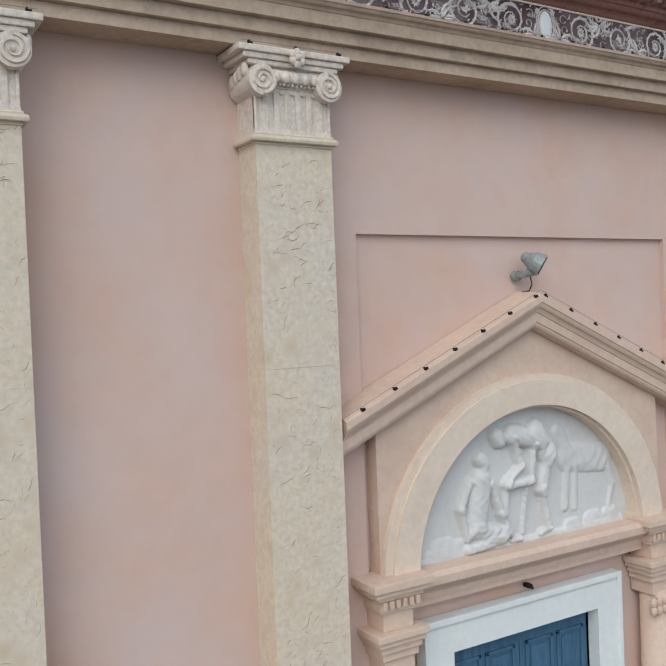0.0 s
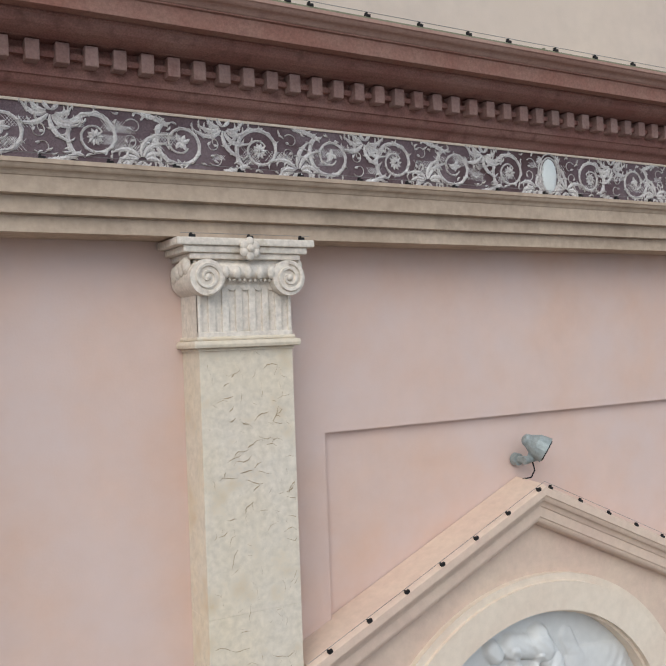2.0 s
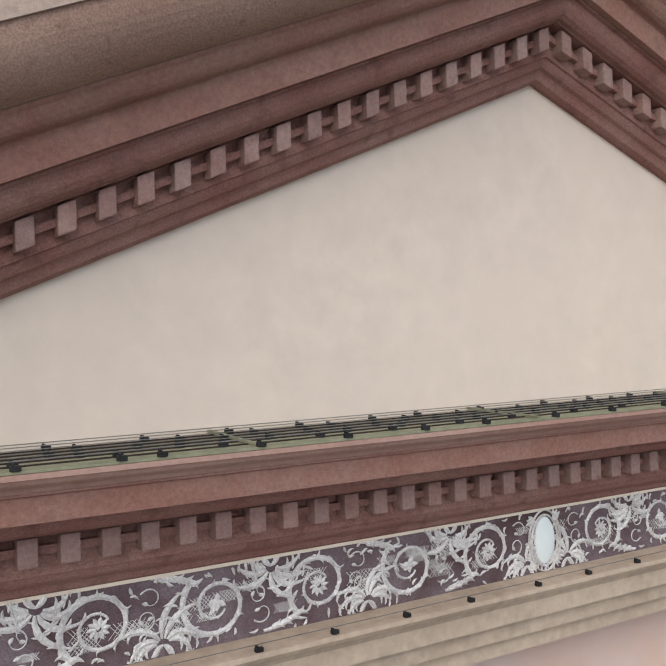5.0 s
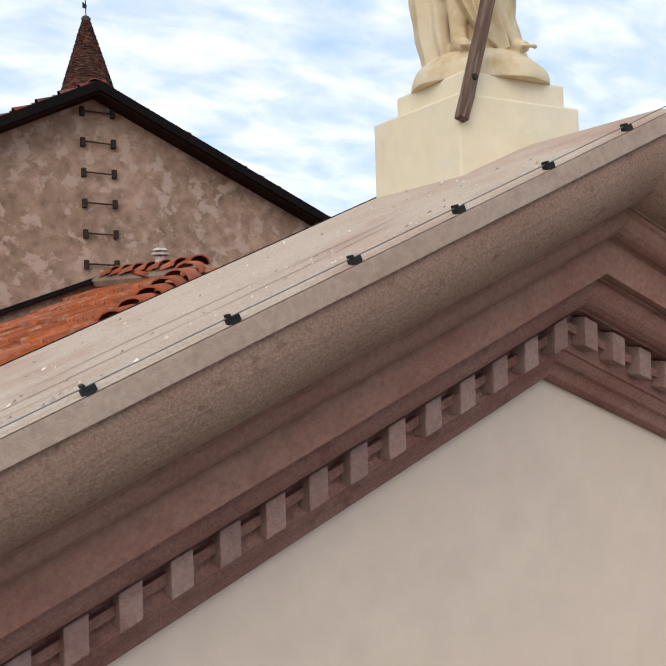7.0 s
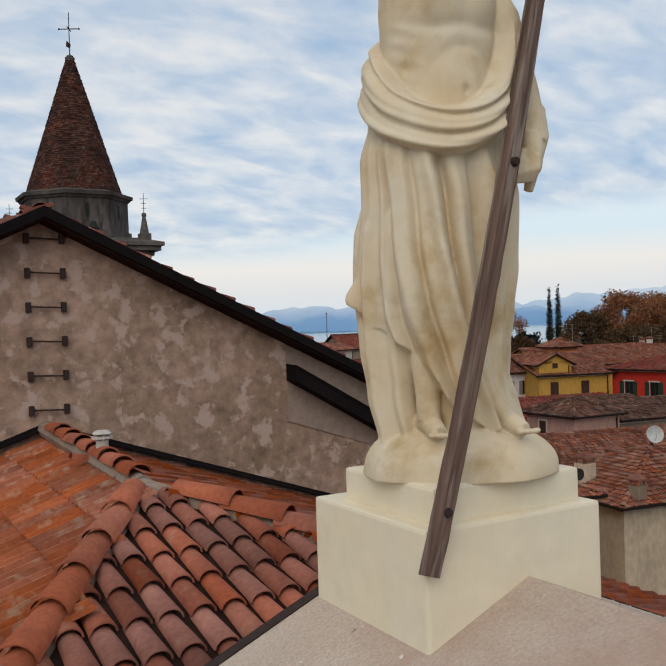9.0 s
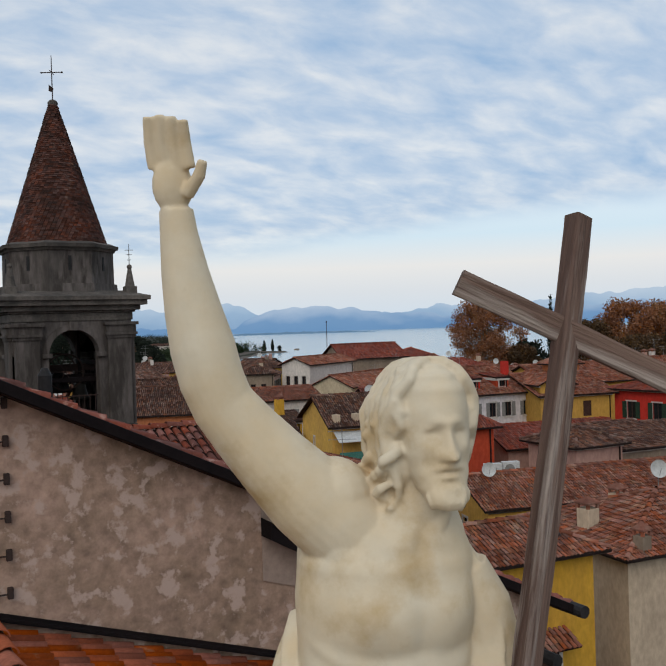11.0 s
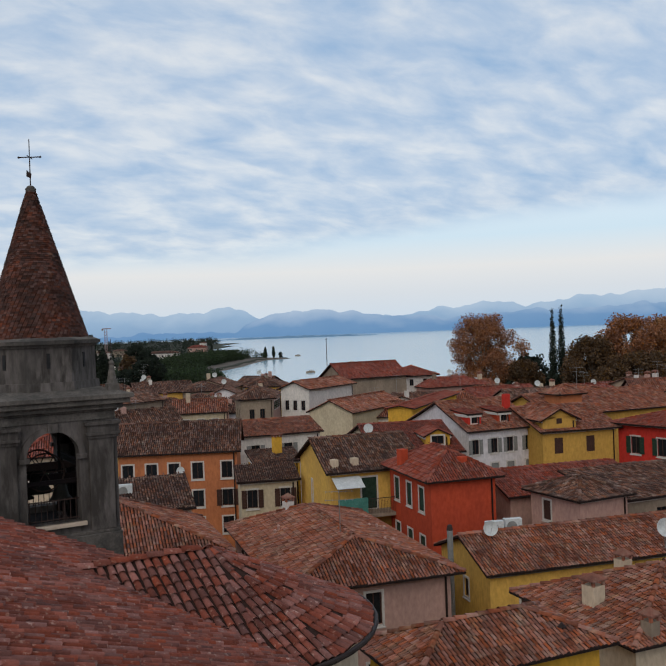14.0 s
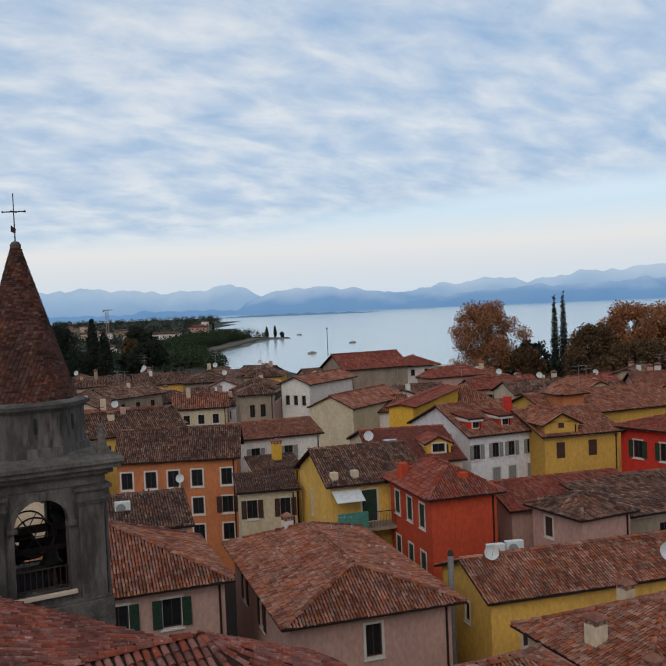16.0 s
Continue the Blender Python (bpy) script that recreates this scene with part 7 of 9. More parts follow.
def wall_side(bm, p, q, z0, z1, holes, inward):
    """One wall face from p to q with openings (u0, u1, z0, z1) and their reveals."""
    p, q = Vector((*p, 0)), Vector((*q, 0))
    ln = (q - p).length
    d = (q - p) / ln
    us = sorted({0.0, ln, *(h[0] for h in holes), *(h[1] for h in holes)})
    zs = sorted({z0, z1, *(h[2] for h in holes), *(h[3] for h in holes)})
    for a, b in zip(us, us[1:]):
        for c, e in zip(zs, zs[1:]):
            mu, mz = (a + b) / 2, (c + e) / 2
            if any(h[0] < mu < h[1] and h[2] < mz < h[3] for h in holes):
                continue
            bm.faces.new([bm.verts.new((*(p + d * u).xy, z)) for u, z in ((a, c), (b, c), (b, e), (a, e))])
    for u0, u1, c, e in holes:
        pts = [(u0, c), (u1, c), (u1, e), (u0, e)]
        for (ua, za), (ub, zb) in zip(pts, pts[1:] + pts[:1]):
            A, B = p + d * ua, p + d * ub
            bm.faces.new([bm.verts.new(v) for v in ((A.x, A.y, za), (B.x, B.y, zb), (B.x + inward.x * 0.14, B.y + inward.y * 0.14, zb), (A.x + inward.x * 0.14, A.y + inward.y * 0.14, za))])


def house(label, corner, along, width, depth, eave, rise, wall, tile, roof="gable", axis="u", windows=(), over=0.35, tiles=(0.185, 0.38, 4), group="",
          base=-1.5, ridge_in=None, cornice_mat=None, seed=0, category="house"):
    """A house: a corner of its plan, the heading in degrees of its first side, its breadth along that side and its depth to the left of it.
    windows: (side 0..3, row heights, offsets along the side, w, h, shutter, open)."""
    h = thing("house", label, category, group)
    a = radians(along)
    U, V = Vector((math.cos(a), math.sin(a))), Vector((-math.sin(a), math.cos(a)))
    C = Vector(corner)
    P = [C, C + U * width, C + U * width + V * depth, C + V * depth]
    bm = bmesh.new()
    specs = []
    for side in range(4):
        p, q = P[side], P[(side + 1) % 4]
        d = (q - p).normalized()
        out = Vector((d.y, -d.x))
        holes = []
        for w in windows:
            if w[0] != side:
                continue
            _, rows, offs, ww, wh, shut, opn = w
            for z in rows:
                for o in offs:
                    holes.append((o - ww / 2, o + ww / 2, z - wh / 2, z + wh / 2))
                    specs.append((p + d * o, z, d, out, ww, wh, shut, opn))
        wall_side(bm, p, q, base, eave, holes, Vector((-out.x, -out.y)))
    ridge_u = axis == "u"
    if roof == "gable":
        # gable triangles
        ends = ((P[0], P[3]), (P[1], P[2])) if ridge_u else ((P[0], P[1]), (P[3], P[2]))
        for p, q in ends:
            m = (p + q) / 2
            bm.faces.new([bm.verts.new(v) for v in ((*p, eave), (*q, eave), (*m, eave + rise))])
    part("wall", bm, M[wall], h)
    # roof faces
    o = over
    half = (depth if ridge_u else width) / 2
    drop = rise / half * o if roof != "flat" else 0
    E = [C - U * o - V * o, C + U * (width + o) - V * o, C + U * (width + o) + V * (depth + o), C + V * (depth + o) - U * o]
    ze, zr = eave - drop + 0.05, eave + rise + 0.05

    def v3(p, z):
        return (p.x, p.y, z)

    if roof == "gable":
        if ridge_u:
            r0, r1 = C - U * o + V * depth / 2, C + U * (width + o) + V * depth / 2
            faces = [[v3(E[0], ze), v3(E[1], ze), v3(r1, zr), v3(r0, zr)], [v3(E[2], ze), v3(E[3], ze), v3(r0, zr), v3(r1, zr)]]
        else:
            r0, r1 = C + U * width / 2 - V * o, C + U * width / 2 + V * (depth + o)
            faces = [[v3(E[1], ze), v3(E[2], ze), v3(r1, zr), v3(r0, zr)], [v3(E[3], ze), v3(E[0], ze), v3(r0, zr), v3(r1, zr)]]
    elif roof == "hip":
        if ridge_u:
            k = min(width / 2 - 0.05, ridge_in if ridge_in else depth / 2)
            r0, r1 = C + U * k + V * depth / 2, C + U * (width - k) + V * depth / 2
            faces = [[v3(E[0], ze), v3(E[1], ze), v3(r1, zr), v3(r0, zr)], [v3(E[1], ze), v3(E[2], ze), v3(r1, zr)],
                     [v3(E[2], ze), v3(E[3], ze), v3(r0, zr), v3(r1, zr)], [v3(E[3], ze), v3(E[0], ze), v3(r0, zr)]]
        else:
            k = min(depth / 2 - 0.05, ridge_in if ridge_in else width / 2)
            r0, r1 = C + U * width / 2 + V * k, C + U * width / 2 + V * (depth - k)
            faces = [[v3(E[0], ze), v3(E[1], ze), v3(r0, zr)], [v3(E[1], ze), v3(E[2], ze), v3(r1, zr), v3(r0, zr)],
                     [v3(E[2], ze), v3(E[3], ze), v3(r1, zr)], [v3(E[3], ze), v3(E[0], ze), v3(r0, zr), v3(r1, zr)]]
    else:   # a single slope rising away from the first side
        zr = eave + rise
        faces = [[v3(E[0], ze), v3(E[1], ze), v3(E[2], zr), v3(E[3], zr)]]
        r0, r1 = E[3], E[2]
        bm = bmesh.new()
        for p, q in ((P[0], P[3]), (P[1], P[2])):
            bm.faces.new([bm.verts.new(v) for v in ((*p, eave - 0.02), (*q, eave - 0.02), (*q, zr - 0.05))])
        bm.faces.new([bm.verts.new(v) for v in ((*P[3], eave), (*P[2], eave), (*P[2], zr - 0.05), (*P[3], zr - 0.05))])
        part("upper_wall", bm, M[wall], h)
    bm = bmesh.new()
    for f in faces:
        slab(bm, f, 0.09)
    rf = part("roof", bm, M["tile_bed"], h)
    tile_mesh("roof_tiles", faces, M[tile], rf, tiles[0], tiles[1], tiles[2], tiles[0] * 0.40, 0.035, seed=seed + 1)
    if roof in ("gable", "hip"):
        ridge_tiles("ridge_tile", v3(r0, zr + 0.02), v3(r1, zr + 0.02), M[tile], rf, 0.12, 0.42, pieces=False)
    if roof == "hip":
        near = {0: r0, 1: r1, 2: r1, 3: r0} if ridge_u else {0: r0, 1: r0, 2: r1, 3: r1}
        for i in range(4):
            ridge_tiles("hip_tile", v3(E[i], ze + 0.03), v3(near[i], zr + 0.03), M[tile], rf, 0.11, 0.42, pieces=False)
    # gutters along the eaves, and downpipes
    eaves = ((0, 1), (2, 3)) if (roof == "gable" and ridge_u) else (((1, 2), (3, 0)) if roof == "gable" else (((0, 1),) if roof == "shed" else ((0, 1), (1, 2), (3, 0))))
    for i, j in eaves:
        bm = bmesh.new()
        cyl(bm, v3(E[i], ze - 0.05), v3(E[j], ze - 0.05), 0.065, 0.065, 6)
        part("gutter", bm, M["pipe"], rf, "dark metal gutter")
    if windows:
        c = P[1] - U * 0.25 - V * 0.06
        bm = bmesh.new()
        cyl(bm, (c.x, c.y, base), (c.x, c.y, ze - 0.1), 0.05, 0.05, 6)
        part("downpipe", bm, M["pipe"], h, "dark metal downpipe")
    # moulded band under the eaves
    for i in range(4):
        p, q = P[i], P[(i + 1) % 4]
        d = (q - p).normalized()
        out = Vector((d.y, -d.x))
        if not windows or i == 2 or (roof == "gable" and ((ridge_u and i in (1, 3)) or (not ridge_u and i in (0, 2)))):
            continue
        bm = bmesh.new()
        prism(bm, [(v.x, v.y, eave - drop * 0.3 - 0.24) for v in (p + out * 0.012, q + out * 0.012, q + out * 0.12, p + out * 0.12)], (0, 0, 0.2))
        part("eaves_band", bm, cornice_mat or M["trim"], h)
    for c, z, d, out, ww, wh, shut, opn in specs:
        pane_window(h, (c.x, c.y, z), (d.x, d.y, 0), (out.x, out.y, 0), ww, wh, shut, wall not in ("ochre", "stone"), opn)
    return h


def chimney(x, y, z0, z1, w=0.5, mat="rose", hood=True, label="plastered chimney with a small tiled cap"):
    t = thing("chimney", label, "chimney", "house chimneys")
    bm = bmesh.new()
    box(bm, x - w / 2, x + w / 2, y - w / 2, y + w / 2, z0, z1, 0.015)
    part("flue", bm, M[mat], t)
    if hood:
        bm = bmesh.new()
        for sx in (-1, 1):
            for sy in (-1, 1):
                box(bm, x + sx * w * 0.42 - 0.05, x + sx * w * 0.42 + 0.05, y + sy * w * 0.42 - 0.05, y + sy * w * 0.42 + 0.05, z1, z1 + 0.18)
        box(bm, x - w * 0.62, x + w * 0.62, y - w * 0.62, y + w * 0.62, z1 + 0.18, z1 + 0.25, 0.01)
        bmesh.ops.create_cone(bm, cap_ends=True, segments=4, radius1=w * 0.85, radius2=0.03, depth=0.2, matrix=Matrix.Translation((x, y, z1 + 0.35)) @ Matrix.Rotation(math.pi / 4, 4, "Z"))
        part("hood", bm, M["town_tile"], t)
    return t


def dish(x, y, z, r=0.4, face=(-0.45, -0.85, 0.25), stay=(0, 0, -1.0)):
    """A satellite dish on a short mast."""
    t = thing("satellite_dish", "white satellite dish on a short mast", "satellite dish", "satellite dishes")
    f = Vector(face).normalized()
    c = Vector((x, y, z))
    bm = bmesh.new()
    q = f.to_track_quat("Z", "Y")
    rings = []
    for i in range(6):
        rr = r * i / 5
        ring = [bm.verts.new(c + q @ Vector((rr * math.cos(k * math.pi / 9), rr * math.sin(k * math.pi / 9), 0.35 * rr * rr / r))) for k in range(18)]
        rings.append(ring)
    for a, b in zip(rings, rings[1:]):
        for k in range(18):
            bm.faces.new((a[k], a[(k + 1) % 18], b[(k + 1) % 18], b[k]))
    bmesh.ops.remove_doubles(bm, verts=bm.verts[:], dist=0.001)
    part("reflector", bm, M["white_metal"], t, smooth=True)
    bm = bmesh.new()
    cyl(bm, c - f * 0.05, c + Vector(stay), 0.025, 0.025, 6)
    cyl(bm, c - q @ Vector((0, r * 0.9, 0)), c + f * r * 0.9, 0.012, 0.012, 5)
    part("mast", bm, M["wire"], t)


def antenna(x, y, z, h=1.8):
    t = thing("tv_antenna", "thin metal television antenna on a roof", "antenna", "antennas")
    bm = bmesh.new()
    cyl(bm, (x, y, z), (x, y, z + h), 0.022, 0.018, 5)
    part("mast", bm, M["wire"], t)
    bm = bmesh.new()
    for k, zz in enumerate((h - 0.1, h - 0.5)):
        cyl(bm, (x - 0.6, y + 0.35, z + zz), (x + 0.6, y - 0.35, z + zz), 0.012, 0.012, 5)
        for j in range(5):
            d = -0.55 + j * 0.27
            cyl(bm, (x + d - 0.15, y - d * 0.58 - 0.25, z + zz), (x + d + 0.15, y - d * 0.58 + 0.25, z + zz), 0.008, 0.008, 4)
    part("arms", bm, M["wire"], t)


def skylight(x, y, z, pitch, heading, w=0.6, h=0.8):
    t = thing("skylight", "small roof window with a pale frame", "skylight", "skylights")
    m = Matrix.Translation((x, y, z)) @ Matrix.Rotation(radians(heading), 4, "Z") @ Matrix.Rotation(radians(pitch), 4, "X")
    bm = bmesh.new()
    box(bm, -w / 2, w / 2, -h / 2, h / 2, 0.0, 0.12, 0, m)
    part("frame", bm, M["grey_shutter"], t)
    bm = bmesh.new()
    box(bm, -w / 2 + 0.06, w / 2 - 0.06, -h / 2 + 0.06, h / 2 - 0.06, 0.118, 0.128, 0, m)
    part("pane", bm, surf("roof_glass", (0.35, 0.40, 0.45), (0.4, 0.45, 0.5), 0.08, 2, 4, 0.0, spec=0.9), t)


def aircon(x, y, z, ang=0):
    t = thing("air_conditioner", "white outdoor air conditioning unit on a roof", "air conditioner", "air conditioners")
    m = Matrix.Translation((x, y, z)) @ Matrix.Rotation(radians(ang), 4, "Z")
    bm = bmesh.new()
    box(bm, -0.45, 0.45, -0.18, 0.18, 0, 0.75, 0.02, m)
    part("case", bm, M["white_metal"], t)
    bm = bmesh.new()
    vs = cyl(bm, (-0.1, -0.185, 0.38), (-0.1, -0.20, 0.38), 0.27, 0.27, 20)
    bmesh.ops.transform(bm, matrix=m, verts=bm.verts[:])
    part("fan_grille", bm, M["grey_shutter"], t)


near_t = (0.145, 0.28, 4)
mid_t = (0.155, 0.30, 4)
far_t = (0.24, 0.48, 3)

# nearest: brown roof with a mustard wall
house("mustard yellow house with a brown hipped tile roof", (13.86, 19.47), -6.6, 6.5, 3.3, 7.12, 0.69, "mustard", "town_tile", "hip", "u",
      (), 0.4, near_t, seed=1, ridge_in=1.77)
house("beige plastered house with a broad tile roof", (22.7, 19.36), -7.7, 10.0, 6.3, 6.32, 1.22, "beige", "town_tile", "hip", "u",
      [(0, (4.8, 2.0), (3.6, 6.0), 0.9, 1.4, "brown_shutter", True)], 0.45, near_t, seed=2, ridge_in=4.3)
chimney(23.9, 22.3, 6.3, 7.25, 0.6, "beige")
chimney(23.4, 19.3, 6.0, 6.85, 0.45, "stone")
chimney(28.9, 25.3, 5.6, 6.75, 0.55, "beige")
for x, y in ((18.3, 19.9), (19.35, 19.35)):
    t = thing("roof_vent", "small dark metal roof vent", "vent pipe", "small roof vents")
    bm = bmesh.new()
    cyl(bm, (x, y, 6.9), (x, y, 7.45), 0.07, 0.07, 10)
    part("pipe", bm, M["pipe"], t)
    bm = bmesh.new()
    bmesh.ops.create_cone(bm, cap_ends=True, segments=10, radius1=0.15, radius2=0.02, depth=0.14, matrix=Matrix.Translation((x, y, 7.52)))
    part("cap", bm, M["pipe"], t)
house("yellow house with a long tiled gable roof", (25.09, 29.68), -14.2, 15.0, 5.6, 5.81, 1.04, "yellow", "town_tile", "gable", "u",
      [(0, (4.0,), (1.9,), 0.7, 1.1, "brown_shutter", False), (3, (4.4,), (3.0,), 0.5, 0.9, None, True)], 0.3, near_t, seed=3, cornice_mat=M["grey_shutter"])
dish(26.95, 31.75, 7.15, 0.36)
dish(34.0, 27.2, 7.0, 0.45)
aircon(27.6, 32.2, 6.6, -20)
aircon(28.7, 32.1, 6.6, -20)
flue = thing("flue_pipe", "tall pale round flue pipe by a house wall", "flue")
bm = bmesh.new()
cyl(bm, (24.6, 31.9, 2.0), (24.6, 31.9, 7.4), 0.14, 0.14, 14)
part("pipe", bm, M["grey_shutter"], flue)
bm = bmesh.new()
cyl(bm, (24.6, 31.9, 7.4), (24.6, 31.9, 7.65), 0.16, 0.1, 14)
part("cowl", bm, M["iron"], flue)
# big hipped roof
house("rose plastered house with a large brown hipped roof", (15.8, 31.28), -12.55, 7.24, 12.8, 6.41, 1.19, "rose", "town_tile", "hip", "v",
      [(0, (5.05, 2.0), (3.6,), 0.72, 1.4, None, True), (1, (4.8, 2.0), (2.0, 5.0, 8.0), 0.8, 1.4, "brown_shutter", True), (3, (4.8,), (3.0, 7.0), 0.8, 1.4, "brown_shutter", True)], 0.5, near_t, seed=4, ridge_in=2.5)
chimney(20.9, 41.6, 6.7, 7.75, 0.5, "white")
antenna(19.9, 34.2, 7.6, 2.0)
for x, y, z in ((18.6, 38.6, 6.84), (18.95, 38.9, 6.97), (23.2, 36.9, 6.80), (23.6, 36.8, 6.73), (24.0, 36.7, 6.60), (22.0, 33.6, 6.92), (22.4, 33.5, 6.82)):
    t = thing("roof_vent", "small terracotta vent cowls in a tile roof", "vent", "small roof vents")
    bm = bmesh.new()
    cyl(bm, (x, y, z - 0.15), (x, y, z + 0.16), 0.06, 0.06, 10)
    ball(bm, (x, y, z + 0.17), 0.085, 10)
    part("cowl", bm, M["rose"], t)
house("rose plastered house beside the bell tower with a hipped roof", (4.97, 38.3), -10.3, 10.2, 7.6, 7.17, 2.2, "rose", "town_tile", "hip", "u",
      [(0, (5.8, 2.6), (7.75, 5.4), 0.85, 1.3, "green_shutter", True)], 0.4, near_t, seed=5, ridge_in=5.1)
house("low outbuilding with an uneven old tile roof", (11.37, 47.1), -13, 5.6, 4.2, 7.4, 1.15, "beige", "grey_tile", "shed", "u", (), 0.25, mid_t, seed=6)
aircon(13.9, 49.0, 7.75, -15)
# orange house
house("orange three-storey house with pale window surrounds and greyed tile roof", (17.82, 64.24), -26, 9.05, 6.3, 8.25, 1.8, "orange", "grey_tile", "gable", "u",
      [(0, (6.65,), (0.7, 2.5, 4.2, 6.0, 8.25), 0.82, 1.25, None, True), (0, (4.5,), (0.7, 2.5, 4.2, 6.0), 0.82, 1.25, None, True), (0, (4.5,), (8.25,), 0.82, 1.25, "brown_shutter", True), (0, (2.4,), (6.0, 8.25), 0.82, 1.25, None, True)], 0.35, mid_t, seed=7, cornice_mat=M["trim"])
dish(21.9, 61.75, 6.75, 0.32, stay=(0.12, 0.55, -0.1))
house("cream house with dark louvred shutters", (23.35, 53.75), -20, 3.9, 3.4, 6.9, 0.55, "cream", "grey_tile", "shed", "u",
      [(0, (5.6, 2.7), (0.8, 3.1), 0.72, 1.25, "brown_shutter", True)], 0.3, mid_t, seed=8)
house("small yellow attic room over a lower roof", (26.1, 57.2), -14, 3.4, 3.0, 7.5, 0.5, "mustard", "grey_tile", "shed", "u", [(0, (6.9,), (0.7,), 0.6, 0.7, None, True)], 0.25, mid_t, seed=9)
chimney(28.6, 58.6, 7.0, 9.0, 0.6, "mustard")
house("white plastered house wall with a low brown roof", (29.5, 68.0), -10, 7.5, 7.0, 8.1, 0.9, "white", "town_tile", "gable", "u", [(0, (6.6,), (1.5, 4.5), 0.8, 1.2, "grey_shutter", True)], 0.3, mid_t, seed=10)
# yellow gable house with awning and gallery
house("yellow gabled house with a greyed tile roof and a roofed balcony", (26.25, 46.27), -13, 6.2, 7.3, 8.2, 1.6, "yellow", "grey_tile", "gable", "u",
      [(3, (6.2,), (3.0,), 0.28, 1.6, None, True), (0, (6.6,), (2.6,), 1.0, 2.0, "green_shutter", False), (0, (6.6,), (4.6,), 0.8, 1.4, None, True)], 0.35, mid_t, seed=11)
awn = thing("awning", "white striped awning over a green railed balcony", "awning")
bm = bmesh.new()
for k in range(6):
    prism(bm, [(26.3 + k * 0.3, 46.15 - k * 0.068, 7.75), (26.6 + k * 0.3, 46.08 - k * 0.068, 7.75), (26.38 + k * 0.3, 45.0 - k * 0.068, 7.2), (26.08 + k * 0.3, 45.07 - k * 0.068, 7.2)], (0, 0, 0.03))
part("canopy", bm, M["white_metal"], awn)
bm = bmesh.new()
box(bm, 0.0, 1.9, -0.07, 0.07, 5.6, 6.6, 0, Matrix.Translation((26.0, 44.85, 0)) @ Matrix.Rotation(radians(-13), 4, "Z"))
part("balcony_screen", bm, surf("green_netting", (0.05, 0.16, 0.13), (0.07, 0.19, 0.15), 0.8, 2, 10, 0.1), awn)
bal = thing("balcony", "long balcony with a dark iron railing", "balcony")
bm = bmesh.new()
box(bm, 0.0, 6.0, -0.1, 1.4, 5.35, 5.55, 0, Matrix.Translation((26.0, 44.85, 0)) @ Matrix.Rotation(radians(-13), 4, "Z"))
part("deck", bm, M["stone"], bal)
bm = bmesh.new()
for k in range(40):
    x, y = 26.0 + 0.974 * (2.0 + k * 0.1), 44.85 - 0.225 * (2.0 + k * 0.1)
    cyl(bm, (x, y, 5.55), (x, y, 6.5), 0.012, 0.012, 4)
cyl(bm, (27.95, 44.40, 6.5), (31.85, 43.5, 6.5), 0.025, 0.025, 6)
part("railing", bm, M["iron"], bal)
for x, y in ((26.75, 46.55), (28.1, 46.3), (31.4, 45.7)):
    chimney(x, y, 8.1, 8.85, 0.42, "beige", False, "low plain chimney on a tile roof")
skylight(28.9, 48.6, 9.2, 22, -13)
# red house
house("brick red house with a red hipped roof", (28.35, 38.45), -13, 4.05, 6.5, 8.58, 1.17, "red", "red_tile", "hip", "v",
      [(3, (7.1, 4.3, 1.6), (1.2, 3.2, 5.1), 0.72, 1.35, "green_shutter", False)], 0.4, mid_t, seed=12, ridge_in=2.0)
chimney(31.0, 38.9, 8.6, 9.45, 0.45, "red", False, "square red plastered chimney on a roof")
chimney(29.6, 43.0, 8.5, 9.6, 0.5, "red", False, "square red plastered chimney on a roof")
# houses behind the red one
house("long brown tile roofed house with skylights", (32.3, 50.2), -22, 6.2, 12.0, 8.15, 1.45, "beige", "red_tile", "gable", "u", (), 0.3, mid_t, seed=13)
skylight(35.0, 52.4, 9.05, 14, -22, 1.0, 1.0)
dish(33.2, 52.6, 9.75, 0.36)
house("small yellow dormer with a glazed front", (36.2, 49.6), -22, 1.8, 2.6, 9.2, 0.45, "mustard", "red_tile", "gable", "v", [(0, (8.85,), (0.9,), 0.9, 0.6, None, True)], 0.15, mid_t, base=7.6, seed=14, category="dormer")
# pale lilac house with red dormers
house("pale grey house with grey shutters and a mottled tile roof", (42.4, 52.36), -7, 6.3, 9.6, 8.79, 1.86, "lilac", "town_tile", "gable", "u",
      [(0, (7.4,), (0.6, 2.35, 3.85, 5.65), 0.62, 1.15, "grey_shutter", True), (0, (5.4, 2.4), (2.35, 3.85, 5.65), 0.7, 1.2, "grey_shutter", False), (3, (8.0,), (3.4, 6.4), 0.7, 1.0, None, True)], 0.35, mid_t, seed=15)
for i, (dx, dy) in enumerate(((42.9, 53.0), (45.7, 52.7))):
    house("small red dormer window on a tile roof", (dx, dy), -7, 1.2, 2.6, 9.95, 0.25, "scarlet" if i == 0 else "red", "red_tile", "shed", "u", [(0, (9.5,), (0.6,), 0.6, 0.6, None, True)], 0.12, mid_t, base=8.7, seed=16 + i, category="dormer")
chimney(48.3, 54.6, 9.8, 11.15, 0.5, "scarlet", False, "bright red plastered chimney on a roof")
